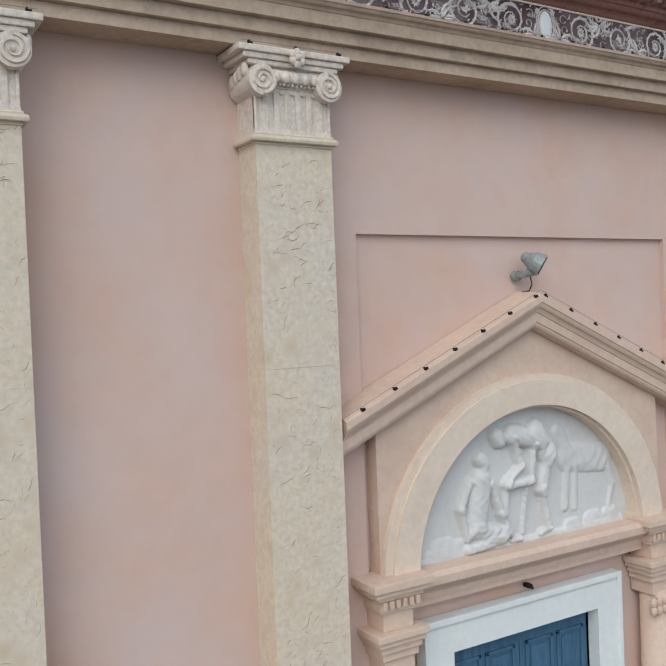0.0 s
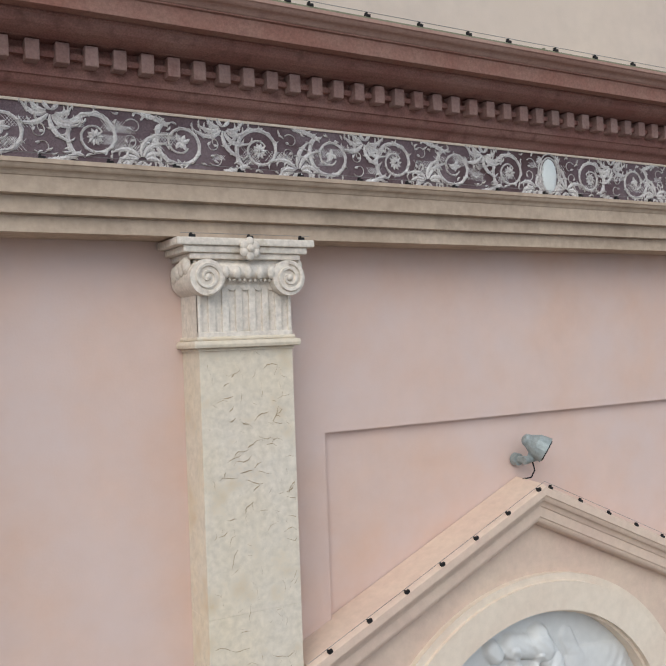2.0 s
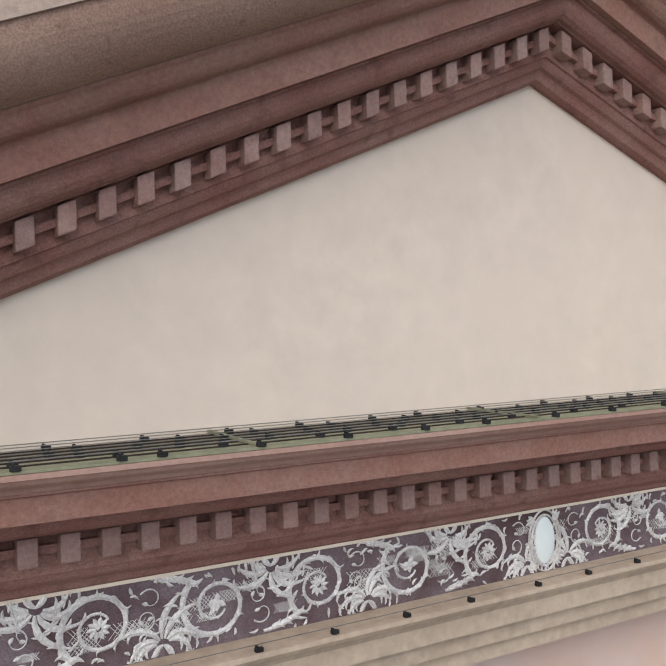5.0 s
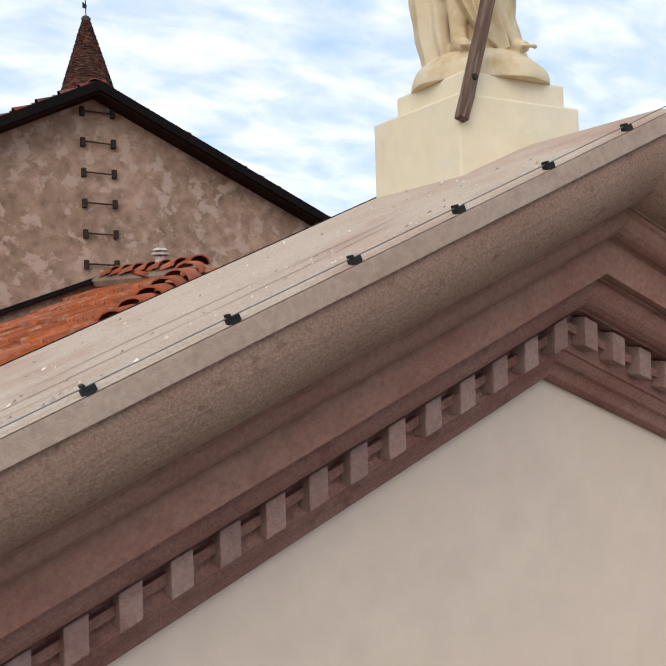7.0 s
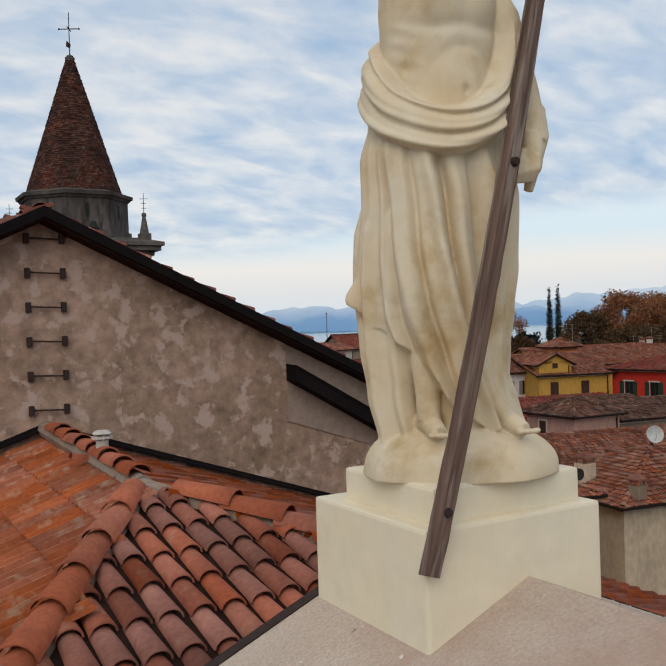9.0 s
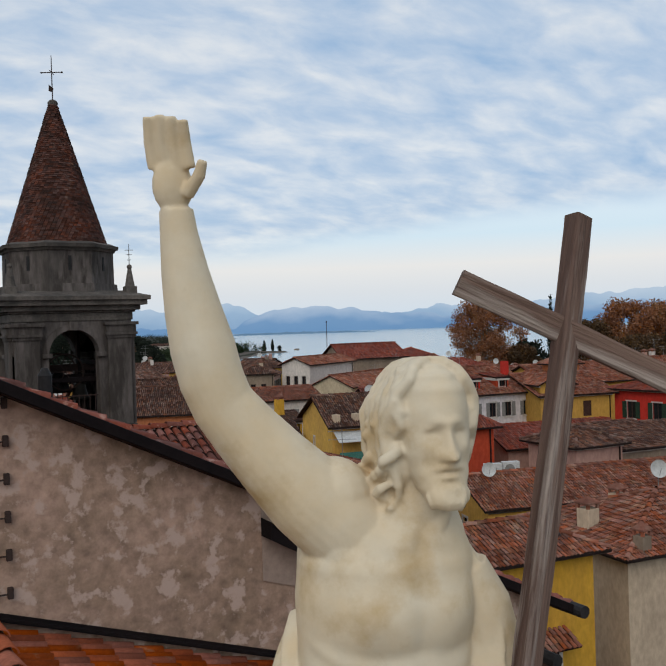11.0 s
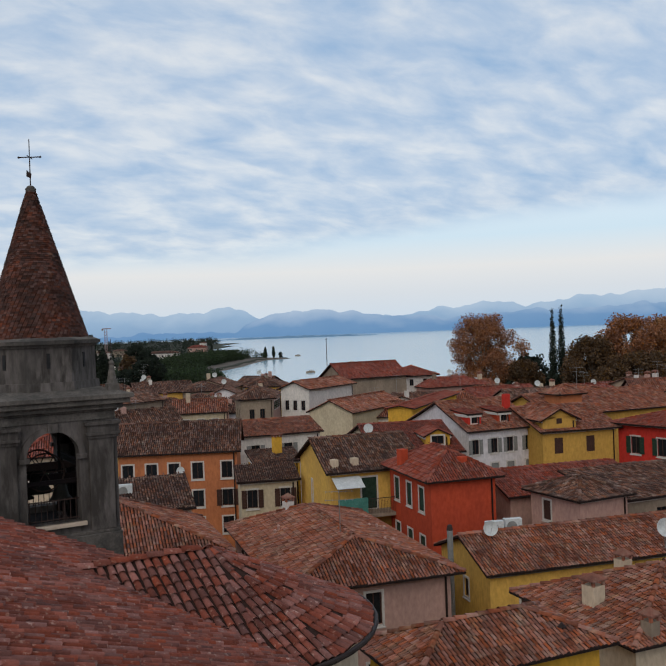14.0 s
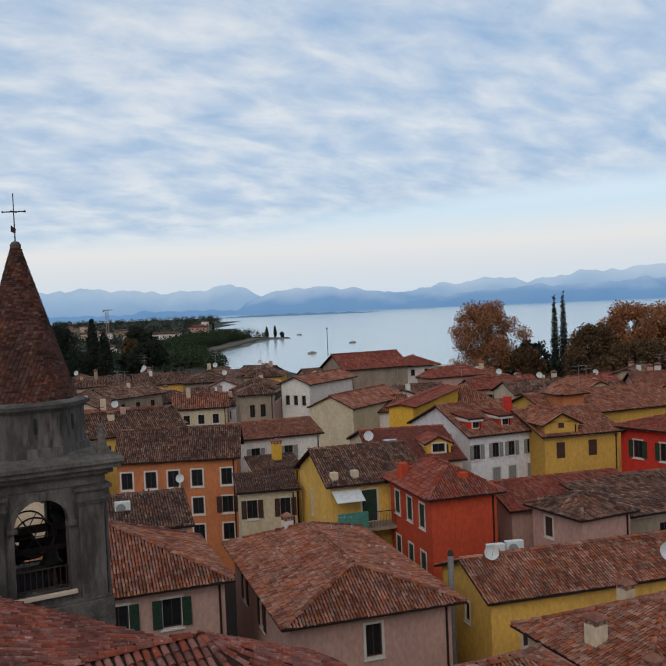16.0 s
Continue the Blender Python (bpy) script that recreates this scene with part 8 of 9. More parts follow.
# ochre and scarlet houses
house("ochre house with brown windows and a small gabled attic", (47.28, 49.3), -15.7, 6.5, 9.5, 8.57, 1.4, "ochre", "town_tile", "gable", "u",
      [(0, (7.3, 4.5), (1.4, 4.2), 0.75, 1.25, "brown_shutter", False)], 0.4, mid_t, seed=18)
house("ochre attic gable over the eaves", (47.4, 49.36), -15.7, 2.9, 5.0, 9.45, 0.75, "ochre", "town_tile", "gable", "v", [(0, (9.3,), (1.45,), 0.5, 0.55, "brown_shutter", False)], 0.3, mid_t, base=8.4, seed=19, category="attic gable")
house("scarlet house with green shutters", (54.0, 47.7), -86, 9.5, 9.0, 8.87, 1.2, "scarlet", "red_tile", "hip", "u",
      [(0, (7.1, 4.5), (1.6, 4.0, 6.4), 0.8, 1.35, "green_shutter", True)], 0.5, mid_t, seed=20)
house("long house behind the scarlet one with a brown tile roof", (55.2, 56.5), -8, 15.0, 8.0, 8.7, 1.5, "ochre", "town_tile", "gable", "u", (), 0.4, mid_t, seed=62)
house("small orange roof lantern with a pyramid roof", (56.6, 56.6), -7, 2.4, 2.4, 10.55, 0.6, "orange", "town_tile", "hip", "u", (), 0.35, mid_t, seed=21, ridge_in=1.15)
antenna(62.2, 60.0, 10.2, 2.4)
chimney(60.5, 44.5, 8.3, 11.0, 0.9, "white", False, "tall white plastered chimney on a roof")
# small houses in the dip
house("rose house with an old hipped roof", (33.9, 32.56), -4, 3.4, 4.1, 7.59, 0.66, "rose", "grey_tile", "hip", "v", [(3, (6.5,), (1.4,), 0.62, 1.1, "brown_shutter", False)], 0.35, mid_t, seed=22, ridge_in=1.8)
house("grey plastered lean-to with an old tile roof", (37.5, 33.0), -8, 5.5, 5.0, 7.0, 0.9, "stone", "grey_tile", "shed", "u", [(0, (5.8,), (3.0,), 0.8, 0.9, None, True)], 0.3, mid_t, seed=23)
house("low house with a plain red tile roof", (34.6, 38.9), -14, 9.0, 6.0, 6.7, 1.0, "rose", "red_tile", "gable", "u", (), 0.3, mid_t, seed=24)
house("low house with an old brown tile roof", (41.0, 38.0), -16, 9.0, 6.0, 6.2, 1.0, "beige", "grey_tile", "gable", "u", (), 0.3, mid_t, seed=25)
# yellow house with a raised shed roof
house("bright yellow house with a dark red single-slope roof", (49.6, 70.2), 38, 18.5, 2.6, 8.85, 0.25, "mustard", "red_tile", "gable", "u",
      (), 0.3, mid_t, seed=26)
# white house with a row of windows, and the square brick turret
house("white house with a row of three windows under a brown roof", (49.05, 91.2), 28, 10.5, 4.2, 10.0, 0.8, "white", "town_tile", "gable", "u",
      [(3, (7.9,), (0.9, 2.1, 3.3), 0.6, 1.2, None, True)], 0.4, far_t, seed=27)
house("low house with a brown tile roof under a white upper storey", (51.5, 85.2), 28, 13.0, 6.0, 7.3, 1.3, "cream", "town_tile", "gable", "u", (), 0.3, far_t, seed=61)
house("brick turret with paired openings and a pyramid roof", (41.4, 94.5), -14, 4.0, 4.0, 9.1, 0.9, "stone", "grey_tile", "hip", "u",
      [(0, (7.0,), (1.35, 2.65), 0.62, 1.5, None, True), (3, (7.0,), (1.35, 2.65), 0.62, 1.5, None, True)], 0.35, far_t, seed=28, ridge_in=1.9, category="turret")
house("white house near the shore with a red hipped roof", (77.7, 112.0), -10, 5.5, 7.0, 9.3, 1.3, "white", "red_tile", "hip", "u", [(0, (8.1,), (1.2, 3.6), 0.7, 1.0, None, True), (3, (8.1,), (2.0, 4.6), 0.7, 1.0, None, True)], 0.5, far_t, seed=29)
house("grey house near the shore with a red gable roof", (66.5, 112.0), -4, 11.0, 8.0, 9.6, 2.0, "stone", "red_tile", "gable", "u", (), 0.5, far_t, seed=30)

# the rest of the old town, house by house, in rows
rng = random.Random(77)
walls = ["cream", "beige", "rose", "white", "stone", "yellow", "cream", "lilac", "white", "white", "stone"]
roofs = ["town_tile", "grey_tile", "grey_tile", "town_tile", "grey_tile", "grey_tile", "red_tile"]
kept = [(21, 66, 9), (26, 56, 5), (33, 71, 6), (40, 57, 9), (49, 57, 9), (53, 53, 8), (62, 47, 10), (66, 66, 4), (55, 71, 11), (54, 97, 9), (44.5, 95.5, 4.5), (37, 82, 4.5), (40, 88, 4.5), (80, 118, 6), (74, 123, 7), (37, 44, 6), (46, 41, 7), (29, 48, 6), (30, 40, 5)]
names = {"cream": "cream", "beige": "beige", "rose": "rose", "white": "white", "stone": "grey", "yellow": "yellow", "ochre": "ochre", "lilac": "pale grey"}
tone = {"town_tile": "brown", "grey_tile": "greyed", "red_tile": "red"}
made = 0
for j in range(16):
    F = 68 + j * 9.2
    for i in range(-12, 15):
        R = i * 9.2 + (4.5 if j % 2 else 0) + rng.uniform(-2, 2)
        f = F + rng.uniform(-2.5, 2.5)
        if abs(R) > f * 0.46 + 6:
            continue
        x, y = 0.5 * f + 0.866 * R, 0.866 * f - 0.5 * R
        w, d = rng.uniform(5.5, 11), rng.uniform(5, 8)
        if f > 150 or (R > 26 and f > 128):
            continue
        if any((x + w * 0.4 - a) ** 2 + (y + d * 0.4 - b) ** 2 < (c + 2.6) ** 2 for a, b, c in kept):
            continue
        wl, rf = rng.choice(walls), rng.choice(roofs)
        ev = rng.uniform(5.2, 8.2)
        ang = rng.choice((-12, -20, -8, 25, 60, 70)) + rng.uniform(-6, 6)
        wins = [(0, (ev - 1.5,), (w * 0.22, w * 0.5, w * 0.78), 0.75, 1.15, rng.choice((None, "brown_shutter", "green_shutter")), True)] if f < 128 else ()
        house(names[wl] + " plastered town house with a " + tone[rf] + " tile roof", (x, y), ang, w, d, ev, rng.uniform(1.1, 1.7), wl, rf, rng.choice(("gable", "gable", "hip")), "u" if w > d else "v", wins, 0.35,
              far_t if f > 95 else (0.20, 0.40, 3), "old town houses", seed=100 + made)
        made += 1
        for _ in range(rng.choice((0, 1, 1, 2))):
            ca, sa = math.cos(radians(ang)), math.sin(radians(ang))
            qa, qb = rng.uniform(0.2, 0.8), rng.uniform(0.3, 0.7)
            chimney(x + ca * w * qa - sa * d * qb, y + sa * w * qa + ca * d * qb, ev, ev + rng.uniform(1.6, 2.3), rng.uniform(0.4, 0.6), rng.choice(("beige", "white", "rose", "stone")), rng.random() < 0.5)
        if rng.random() < 0.45:
            dish(x + math.cos(radians(ang)) * w * 0.5 - math.sin(radians(ang)) * d * 0.5, y + math.sin(radians(ang)) * w * 0.5 + math.cos(radians(ang)) * d * 0.5, ev + 2.0, 0.42)
        if rng.random() < 0.42:
            antenna(x + math.cos(radians(ang)) * w * 0.55 - math.sin(radians(ang)) * d * 0.5, y + math.sin(radians(ang)) * w * 0.55 + math.cos(radians(ang)) * d * 0.5, ev + 0.9, rng.uniform(2.0, 3.4))

# tiled canopies on the mustard wall, a door and a railed landing under one of them
def door_canopy(x, y, z, w, label):
    can = thing("door_canopy", label, "canopy", "door canopies")
    u, v = Vector((0.9934, -0.115, 0)), Vector((0.115, 0.9934, 0))
    o = Vector((x, y, z))
    f = [o, o + u * w, o + u * w + v * 0.75 + Vector((0, 0, 0.38)), o + v * 0.75 + Vector((0, 0, 0.38))]
    bm = bmesh.new()
    slab(bm, f, 0.06)
    part("canopy_roof", bm, M["tile_bed"], can)
    tile_mesh("canopy_tiles", [[p + Vector((0, 0, 0.02)) for p in f]], M["town_tile"], can, 0.17, 0.3, 5, 0.075, seed=int(x * 7))
    for k in (0.12, w - 0.12):
        bm = bmesh.new()
        cyl(bm, o + u * k + v * 0.1 + Vector((0, 0, 0.0)), o + u * k + v * 0.72 + Vector((0, 0, -0.35)), 0.035, 0.035, 6)
        part("strut", bm, M["dark_wood"], can)


door_canopy(13.95, 18.62, 6.25, 1.25, "small old tiled canopy under the eaves of a yellow wall")
door_canopy(17.75, 18.22, 4.2, 1.3, "small tiled canopy over a dark door in a yellow wall")
side_door = thing("door_2", "dark wooden door with a pale surround in a yellow wall", "door", kind="structure")
m = Matrix.Translation((18.37, 18.93, 0)) @ Matrix.Rotation(radians(-6.6), 4, "Z")
bm = bmesh.new()
box(bm, -0.42, 0.42, -0.06, 0.05, 1.95, 3.95, 0.01, m)
part("door_leaf", bm, M["brown_shutter"], side_door)
bm = bmesh.new()
for x0, x1, z0, z1 in ((-0.54, -0.42, 1.95, 4.05), (0.42, 0.54, 1.95, 4.05), (-0.42, 0.42, 3.95, 4.05)):
    box(bm, x0, x1, -0.09, 0.05, z0, z1, 0.008, m)
part("door_surround", bm, M["trim"], side_door, "pale stone surround")
landing = thing("landing", "stone stair landing with a thin iron railing", "landing")
bm = bmesh.new()
box(bm, -0.9, 2.0, -1.3, -0.02, -1.0, 1.95, 0.01, m)
part("slab", bm, M["stone"], landing)
bm = bmesh.new()
for k in range(24):
    x = -0.85 + k * 0.12
    cyl(bm, m @ Vector((x, -1.25, 1.95)), m @ Vector((x, -1.25, 2.9)), 0.012, 0.012, 5)
cyl(bm, m @ Vector((-0.88, -1.25, 2.9)), m @ Vector((1.95, -1.25, 2.9)), 0.022, 0.022, 6)
part("railing", bm, M["iron"], landing, "thin dark iron railing")

# ---- ground, lake and far shore ----
def fr(f, r):
    """A plan point from metres ahead of and to the side of the church's view to the lake."""
    return 0.5 * f + 0.866 * r, 0.866 * f - 0.5 * r


# the waterline of the bay, the wooded point and the shore behind it
SHORE = [(288, -6), (310, -26), (337, -40), (400, -60), (455, -65), (540, -57), (625, -52), (640, -34), (650, -48), (700, -68), (850, -100), (1200, -150), (2450, -310)]


def is_land(f, r):
    if r > -6:
        return f < 215 + 12 * math.sin(r * 0.05)
    return f < 2450 and (f < 288 or r < interp(SHORE, f)[0])


vs, fs, idx = [], [], {}
fl = [-600, -200, -60, 0, 60, 120] + list(range(150, 320, 12)) + list(range(320, 610, 20)) + list(range(610, 670, 8)) + [680, 700, 720, 740, 770, 800, 850, 900, 1000, 1100, 1200, 1300, 1400, 1500, 1600, 1800, 2000, 2200, 2400, 2600, 3200, 4800]
rl = [-2500, -1500, -900, -700, -600, -540, -480, -440, -400, -360, -330, -300, -275, -250, -220, -190, -160, -140, -120, -100, -90] + list(range(-84, -24, 4)) + list(range(-24, 60, 8)) + [80, 120, 200, 400, 900, 2500]
for f in fl:
    for r in rl:
        x, y = fr(f, r)
        z = -1.0 - max(0, min(1, (f - 90) / 130)) * 2.0 if is_land(f, r) else -6.5
        if f <= 60:
            z = -1.0
        idx[f, r] = len(vs)
        vs.append((x, y, z))
for a, b in zip(fl, fl[1:]):
    for c, d in zip(rl, rl[1:]):
        fs.append((idx[a, c], idx[b, c], idx[b, d], idx[a, d]))
tagged(raw("ground", vs, fs, M["meadow"]), "dark ground sheet of the town and shore", "ground", kind="structure")
vs, fs = [], []
for k in range(40):
    f = 440 + k * 5.1
    r = interp(SHORE, f)[0]
    for d, z in ((-16, -2.6), (-7, -2.9), (0, -3.7), (4, -4.3)):
        vs.append((*fr(f, r + d), z))
for k in range(39):
    for i in range(3):
        fs.append((4 * k + i, 4 * k + i + 1, 4 * k + i + 5, 4 * k + i + 4))
M["beach"] = surf("grey_brown_shingle", (0.13, 0.105, 0.085), (0.095, 0.08, 0.068), 0.9, 0.2, 2, 0.1)
tagged(raw("beach", vs, fs, M["beach"]), "grey brown shingle beach along the wooded point", "beach", kind="structure")
bm = bmesh.new()
prism(bm, [(-8, 0.3, -1.0), (70, 0.3, -1.0), (70, 66, -1.0), (-8, 66, -1.0)], (0, 0, 0.02))
tagged(part("pavement", bm, M["ground"]), "grey paved streets and square round the church", "pavement", kind="structure")


# out-of-view pale paving, added to throw light up under the cornices
M["square"] = surf("bounce_paving", (0.24, 0.21, 0.185), (0.19, 0.165, 0.145), 0.85, 0.6, 6, 0.2, 30, stain=(0.25, 0.22, 0.19), stain_scale=1.2)
bm = bmesh.new()
prism(bm, [(-40, -40, -1.0), (40, -40, -1.0), (40, 0.3, -1.0), (-40, 0.3, -1.0)], (0, 0, 0.02))
tagged(part("pavement", bm, M["square"]), "unseen pale paved square added to bounce light onto the church front", "pavement", kind="structure")


def water_material():
    m = bpy.data.materials.new("lake_water")
    m.use_nodes = True
    nt = m.node_tree
    b = nt.nodes["Principled BSDF"]
    b.inputs["Base Color"].default_value = (0.26, 0.38, 0.44, 1)
    b.inputs["Roughness"].default_value = 0.16
    b.inputs["IOR"].default_value = 1.33
    n = nt.nodes.new("ShaderNodeTexNoise")
    n.inputs["Scale"].default_value, n.inputs["Detail"].default_value = 0.12, 5
    g = nt.nodes.new("ShaderNodeNewGeometry")
    nt.links.new(g.outputs["Position"], n.inputs["Vector"])
    bp = nt.nodes.new("ShaderNodeBump")
    bp.inputs["Strength"].default_value, bp.inputs["Distance"].default_value = 0.12, 1.0
    nt.links.new(n.outputs["Fac"], bp.inputs["Height"])
    nt.links.new(bp.outputs[0], b.inputs["Normal"])
    return m


bm = bmesh.new()
q = [fr(f, r) for f, r in ((120, -2400), (4700, -2400), (4700, 2400), (120, 2400))]
bm.faces.new([bm.verts.new((*p, -4.0)) for p in q])
tagged(part("water", bm, water_material()), "calm pale blue lake under a cloudy sky", "water", kind="structure")


def haze_range(name, F, r0, r1, prof, colour, top_colour, seed, label, rugged=1.0, mist=None):
    """A far range of hills: a long low ridge with an uneven crest; it glows, with the haze of distance put into its
    colour.
    """
    rg = random.Random(seed)
    n = 320
    ph = [rg.uniform(0, 6.28) for _ in range(6)]
    vv, ff = [], []
    for i in range(n + 1):
        t = i / n
        r = r0 + (r1 - r0) * t
        h = prof(r) + rugged * (sum(9.0 / (k + 2) * math.sin((19 + 23 * k) * t * 2.6 + ph[k]) for k in range(6)) + rg.uniform(-1.6, 1.6))
        x, y = fr(F, r)
        x2, y2 = fr(F + 160, r)
        vv += [(x, y, -4.5), (*fr(F + 60, r), h * 0.5), (x2, y2, h), (*fr(F + 400, r), -4.5)]
    for i in range(n):
        for k in range(3):
            a = 4 * i + k
            ff.append((a, a + 1, a + 5, a + 4))
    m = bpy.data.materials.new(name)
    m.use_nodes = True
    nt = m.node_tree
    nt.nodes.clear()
    # unlit emission: blue haze, paler upwards, is painted in as colour
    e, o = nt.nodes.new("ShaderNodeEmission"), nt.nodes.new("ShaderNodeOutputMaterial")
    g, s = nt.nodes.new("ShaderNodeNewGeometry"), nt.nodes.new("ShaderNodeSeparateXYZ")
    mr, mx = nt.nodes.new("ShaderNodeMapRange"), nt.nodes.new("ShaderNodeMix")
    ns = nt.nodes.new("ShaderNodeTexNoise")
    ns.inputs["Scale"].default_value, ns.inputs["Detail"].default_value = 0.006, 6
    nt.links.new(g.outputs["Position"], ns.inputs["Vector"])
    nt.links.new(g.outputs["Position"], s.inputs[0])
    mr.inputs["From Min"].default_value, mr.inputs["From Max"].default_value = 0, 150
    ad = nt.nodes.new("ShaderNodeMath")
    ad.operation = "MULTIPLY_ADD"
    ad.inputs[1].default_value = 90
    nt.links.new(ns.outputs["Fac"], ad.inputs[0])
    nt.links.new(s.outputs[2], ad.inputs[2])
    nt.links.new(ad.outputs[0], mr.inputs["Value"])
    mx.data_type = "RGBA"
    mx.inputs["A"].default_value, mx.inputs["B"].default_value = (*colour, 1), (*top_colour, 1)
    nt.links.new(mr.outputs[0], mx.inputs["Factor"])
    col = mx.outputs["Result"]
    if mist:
        # low cloud on the crest in ragged banks, painted as a pale glow
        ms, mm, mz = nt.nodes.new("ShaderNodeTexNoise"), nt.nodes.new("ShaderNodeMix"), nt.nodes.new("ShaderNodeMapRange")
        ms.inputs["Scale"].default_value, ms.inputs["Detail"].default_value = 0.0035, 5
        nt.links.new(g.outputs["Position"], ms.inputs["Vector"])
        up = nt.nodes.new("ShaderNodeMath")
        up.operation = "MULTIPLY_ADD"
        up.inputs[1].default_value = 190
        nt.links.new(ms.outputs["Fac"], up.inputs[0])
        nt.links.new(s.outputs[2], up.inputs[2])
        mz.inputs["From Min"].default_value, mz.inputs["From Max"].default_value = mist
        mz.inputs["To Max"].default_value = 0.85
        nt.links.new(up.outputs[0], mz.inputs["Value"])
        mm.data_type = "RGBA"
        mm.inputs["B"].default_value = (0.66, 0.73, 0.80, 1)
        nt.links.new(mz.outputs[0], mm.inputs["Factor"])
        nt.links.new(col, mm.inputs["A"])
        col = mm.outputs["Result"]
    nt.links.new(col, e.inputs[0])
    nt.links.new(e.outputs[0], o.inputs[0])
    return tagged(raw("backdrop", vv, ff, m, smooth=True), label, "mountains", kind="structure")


def ramp(keys):
    def f(t):
        for (a, u), (b, v) in zip(keys, keys[1:]):
            if t <= b:
                s = (t - a) / (b - a)
                return u + (v - u) * s * s * (3 - 2 * s)
        return keys[-1][1]
    return f


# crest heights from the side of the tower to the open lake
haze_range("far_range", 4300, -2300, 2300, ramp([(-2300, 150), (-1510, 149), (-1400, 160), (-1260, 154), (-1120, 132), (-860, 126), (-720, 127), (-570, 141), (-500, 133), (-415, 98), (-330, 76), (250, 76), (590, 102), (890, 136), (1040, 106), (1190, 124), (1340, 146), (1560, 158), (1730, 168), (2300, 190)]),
           (0.19, 0.325, 0.52), (0.31, 0.45, 0.62), 3, "distant mountain range with pale blue haze painted in", 1.5, (170, 390))
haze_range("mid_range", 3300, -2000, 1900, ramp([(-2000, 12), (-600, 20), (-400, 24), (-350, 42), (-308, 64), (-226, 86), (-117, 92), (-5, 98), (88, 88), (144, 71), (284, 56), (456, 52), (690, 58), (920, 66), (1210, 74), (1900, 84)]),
           (0.115, 0.255, 0.47), (0.21, 0.35, 0.55), 5, "hills across the lake with blue haze painted in", 1.0, (135, 290))
haze_range("low_spit", 2300, -330, 120, ramp([(-330, -6), (-240, -1), (-105, 0.5), (30, -1), (120, -6)]), (0.10, 0.19, 0.30), (0.14, 0.24, 0.36), 6, "low dark spit of land on the lake, tinted with painted haze", 0.25)


# ---- trees ----
def leaf_cloud(name, centres, count, size, mat, parent, seed, flat=0.0):
    """A crown of many small leaves scattered through overlapping clumps."""
    rg = np.random.RandomState(seed)
    cs = np.array(centres)
    w = cs[:, 3] ** 2
    pick = rg.choice(len(cs), count, p=w / w.sum())
    d = rg.normal(size=(count, 3))
    d /= np.linalg.norm(d, axis=1)[:, None]
    rad = cs[pick, 3] * rg.uniform(0.1, 1.5, count) ** 0.7
    p = cs[pick, :3] + d * rad[:, None] * np.array([1, 1, 1 - flat])
    a = rg.normal(size=(count, 3))
    a /= np.linalg.norm(a, axis=1)[:, None]
    b = np.cross(a, rg.normal(size=(count, 3)))
    b /= np.linalg.norm(b, axis=1)[:, None]
    s = size * rg.uniform(0.6, 1.3, count)[:, None]
    v = np.stack([p - a * s, p + b * s * 0.6, p + a * s, p - b * s * 0.6], 1).reshape(-1, 3)
    f = np.arange(count * 4).reshape(-1, 4)
    return raw(name, v.tolist(), f.tolist(), mat, parent)


def broad_tree(label, x, y, z0, height, spread, mat, seed, leaves=9000, size=0.42, group=""):
    rg = random.Random(seed)
    t = thing("tree", label, "tree", group)
    bm = bmesh.new()
    trunk_top = z0 + height * 0.42
    limb(bm, [(x, y, z0, 0.5), (x + 0.2, y, z0 + height * 0.2, 0.4), (x, y + 0.2, trunk_top, 0.3), (x + 0.2, y, z0 + height * 0.8, 0.1)], 10)
    cl = []
    for k in range(74):
        a = k * 2.4 + rg.uniform(-0.4, 0.4)
        h = 0.24 + 0.72 * (k + 0.5) / 74
        reach = spread * math.sqrt(max(0.03, 1 - ((h - 0.56) / 0.46) ** 2)) * rg.uniform(0.45, 1.0)
        q = (x + reach * math.cos(a), y + reach * math.sin(a), z0 + height * (h + rg.uniform(-0.03, 0.03)))
        if k % 2 == 0:
            limb(bm, [(x, y, z0 + height * h * 0.62, 0.16), ((x + q[0]) / 2, (y + q[1]) / 2, z0 + height * h * 0.85, 0.1), (*q, 0.03)], 6)
        cl.append((*q, height * rg.uniform(0.035, 0.08)))
        if k % 3 == 0:
            cl.append((x + (q[0] - x) * 0.55, y + (q[1] - y) * 0.55, q[2] + rg.uniform(-1, 1), height * rg.uniform(0.05, 0.09)))
    cl += [(x, y, z0 + height * 0.93, height * 0.07), (x, y, z0 + height * 0.6, height * 0.16)]
    part("trunk", bm, M["bark"], t)
    leaf_cloud("crown", cl, leaves, size, mat, t, seed)


def cypress(x, y, z0, h, seed, wide=1.0):
    t = thing("cypress_tree", "tall narrow dark green cypress tree", "tree", "cypresses")
    bm = bmesh.new()
    cyl(bm, (x, y, z0), (x, y, z0 + h * 0.7), 0.2, 0.06, 8)
    part("trunk", bm, M["bark"], t)
    cl = [(x + 0.15 * math.sin(k * 2.4), y + 0.15 * math.cos(k * 2.4), z0 + h * (0.05 + 0.93 * k / 69), wide * (0.16 + 0.95 * min(1, 0.35 + 2.2 * k / 69) * (1 - k / 70) ** 0.75)) for k in range(70)]
    leaf_cloud("crown", cl, int(5000 * max(1, wide)), 0.2 * max(1, wide), M["leaf_dark"], t, seed)


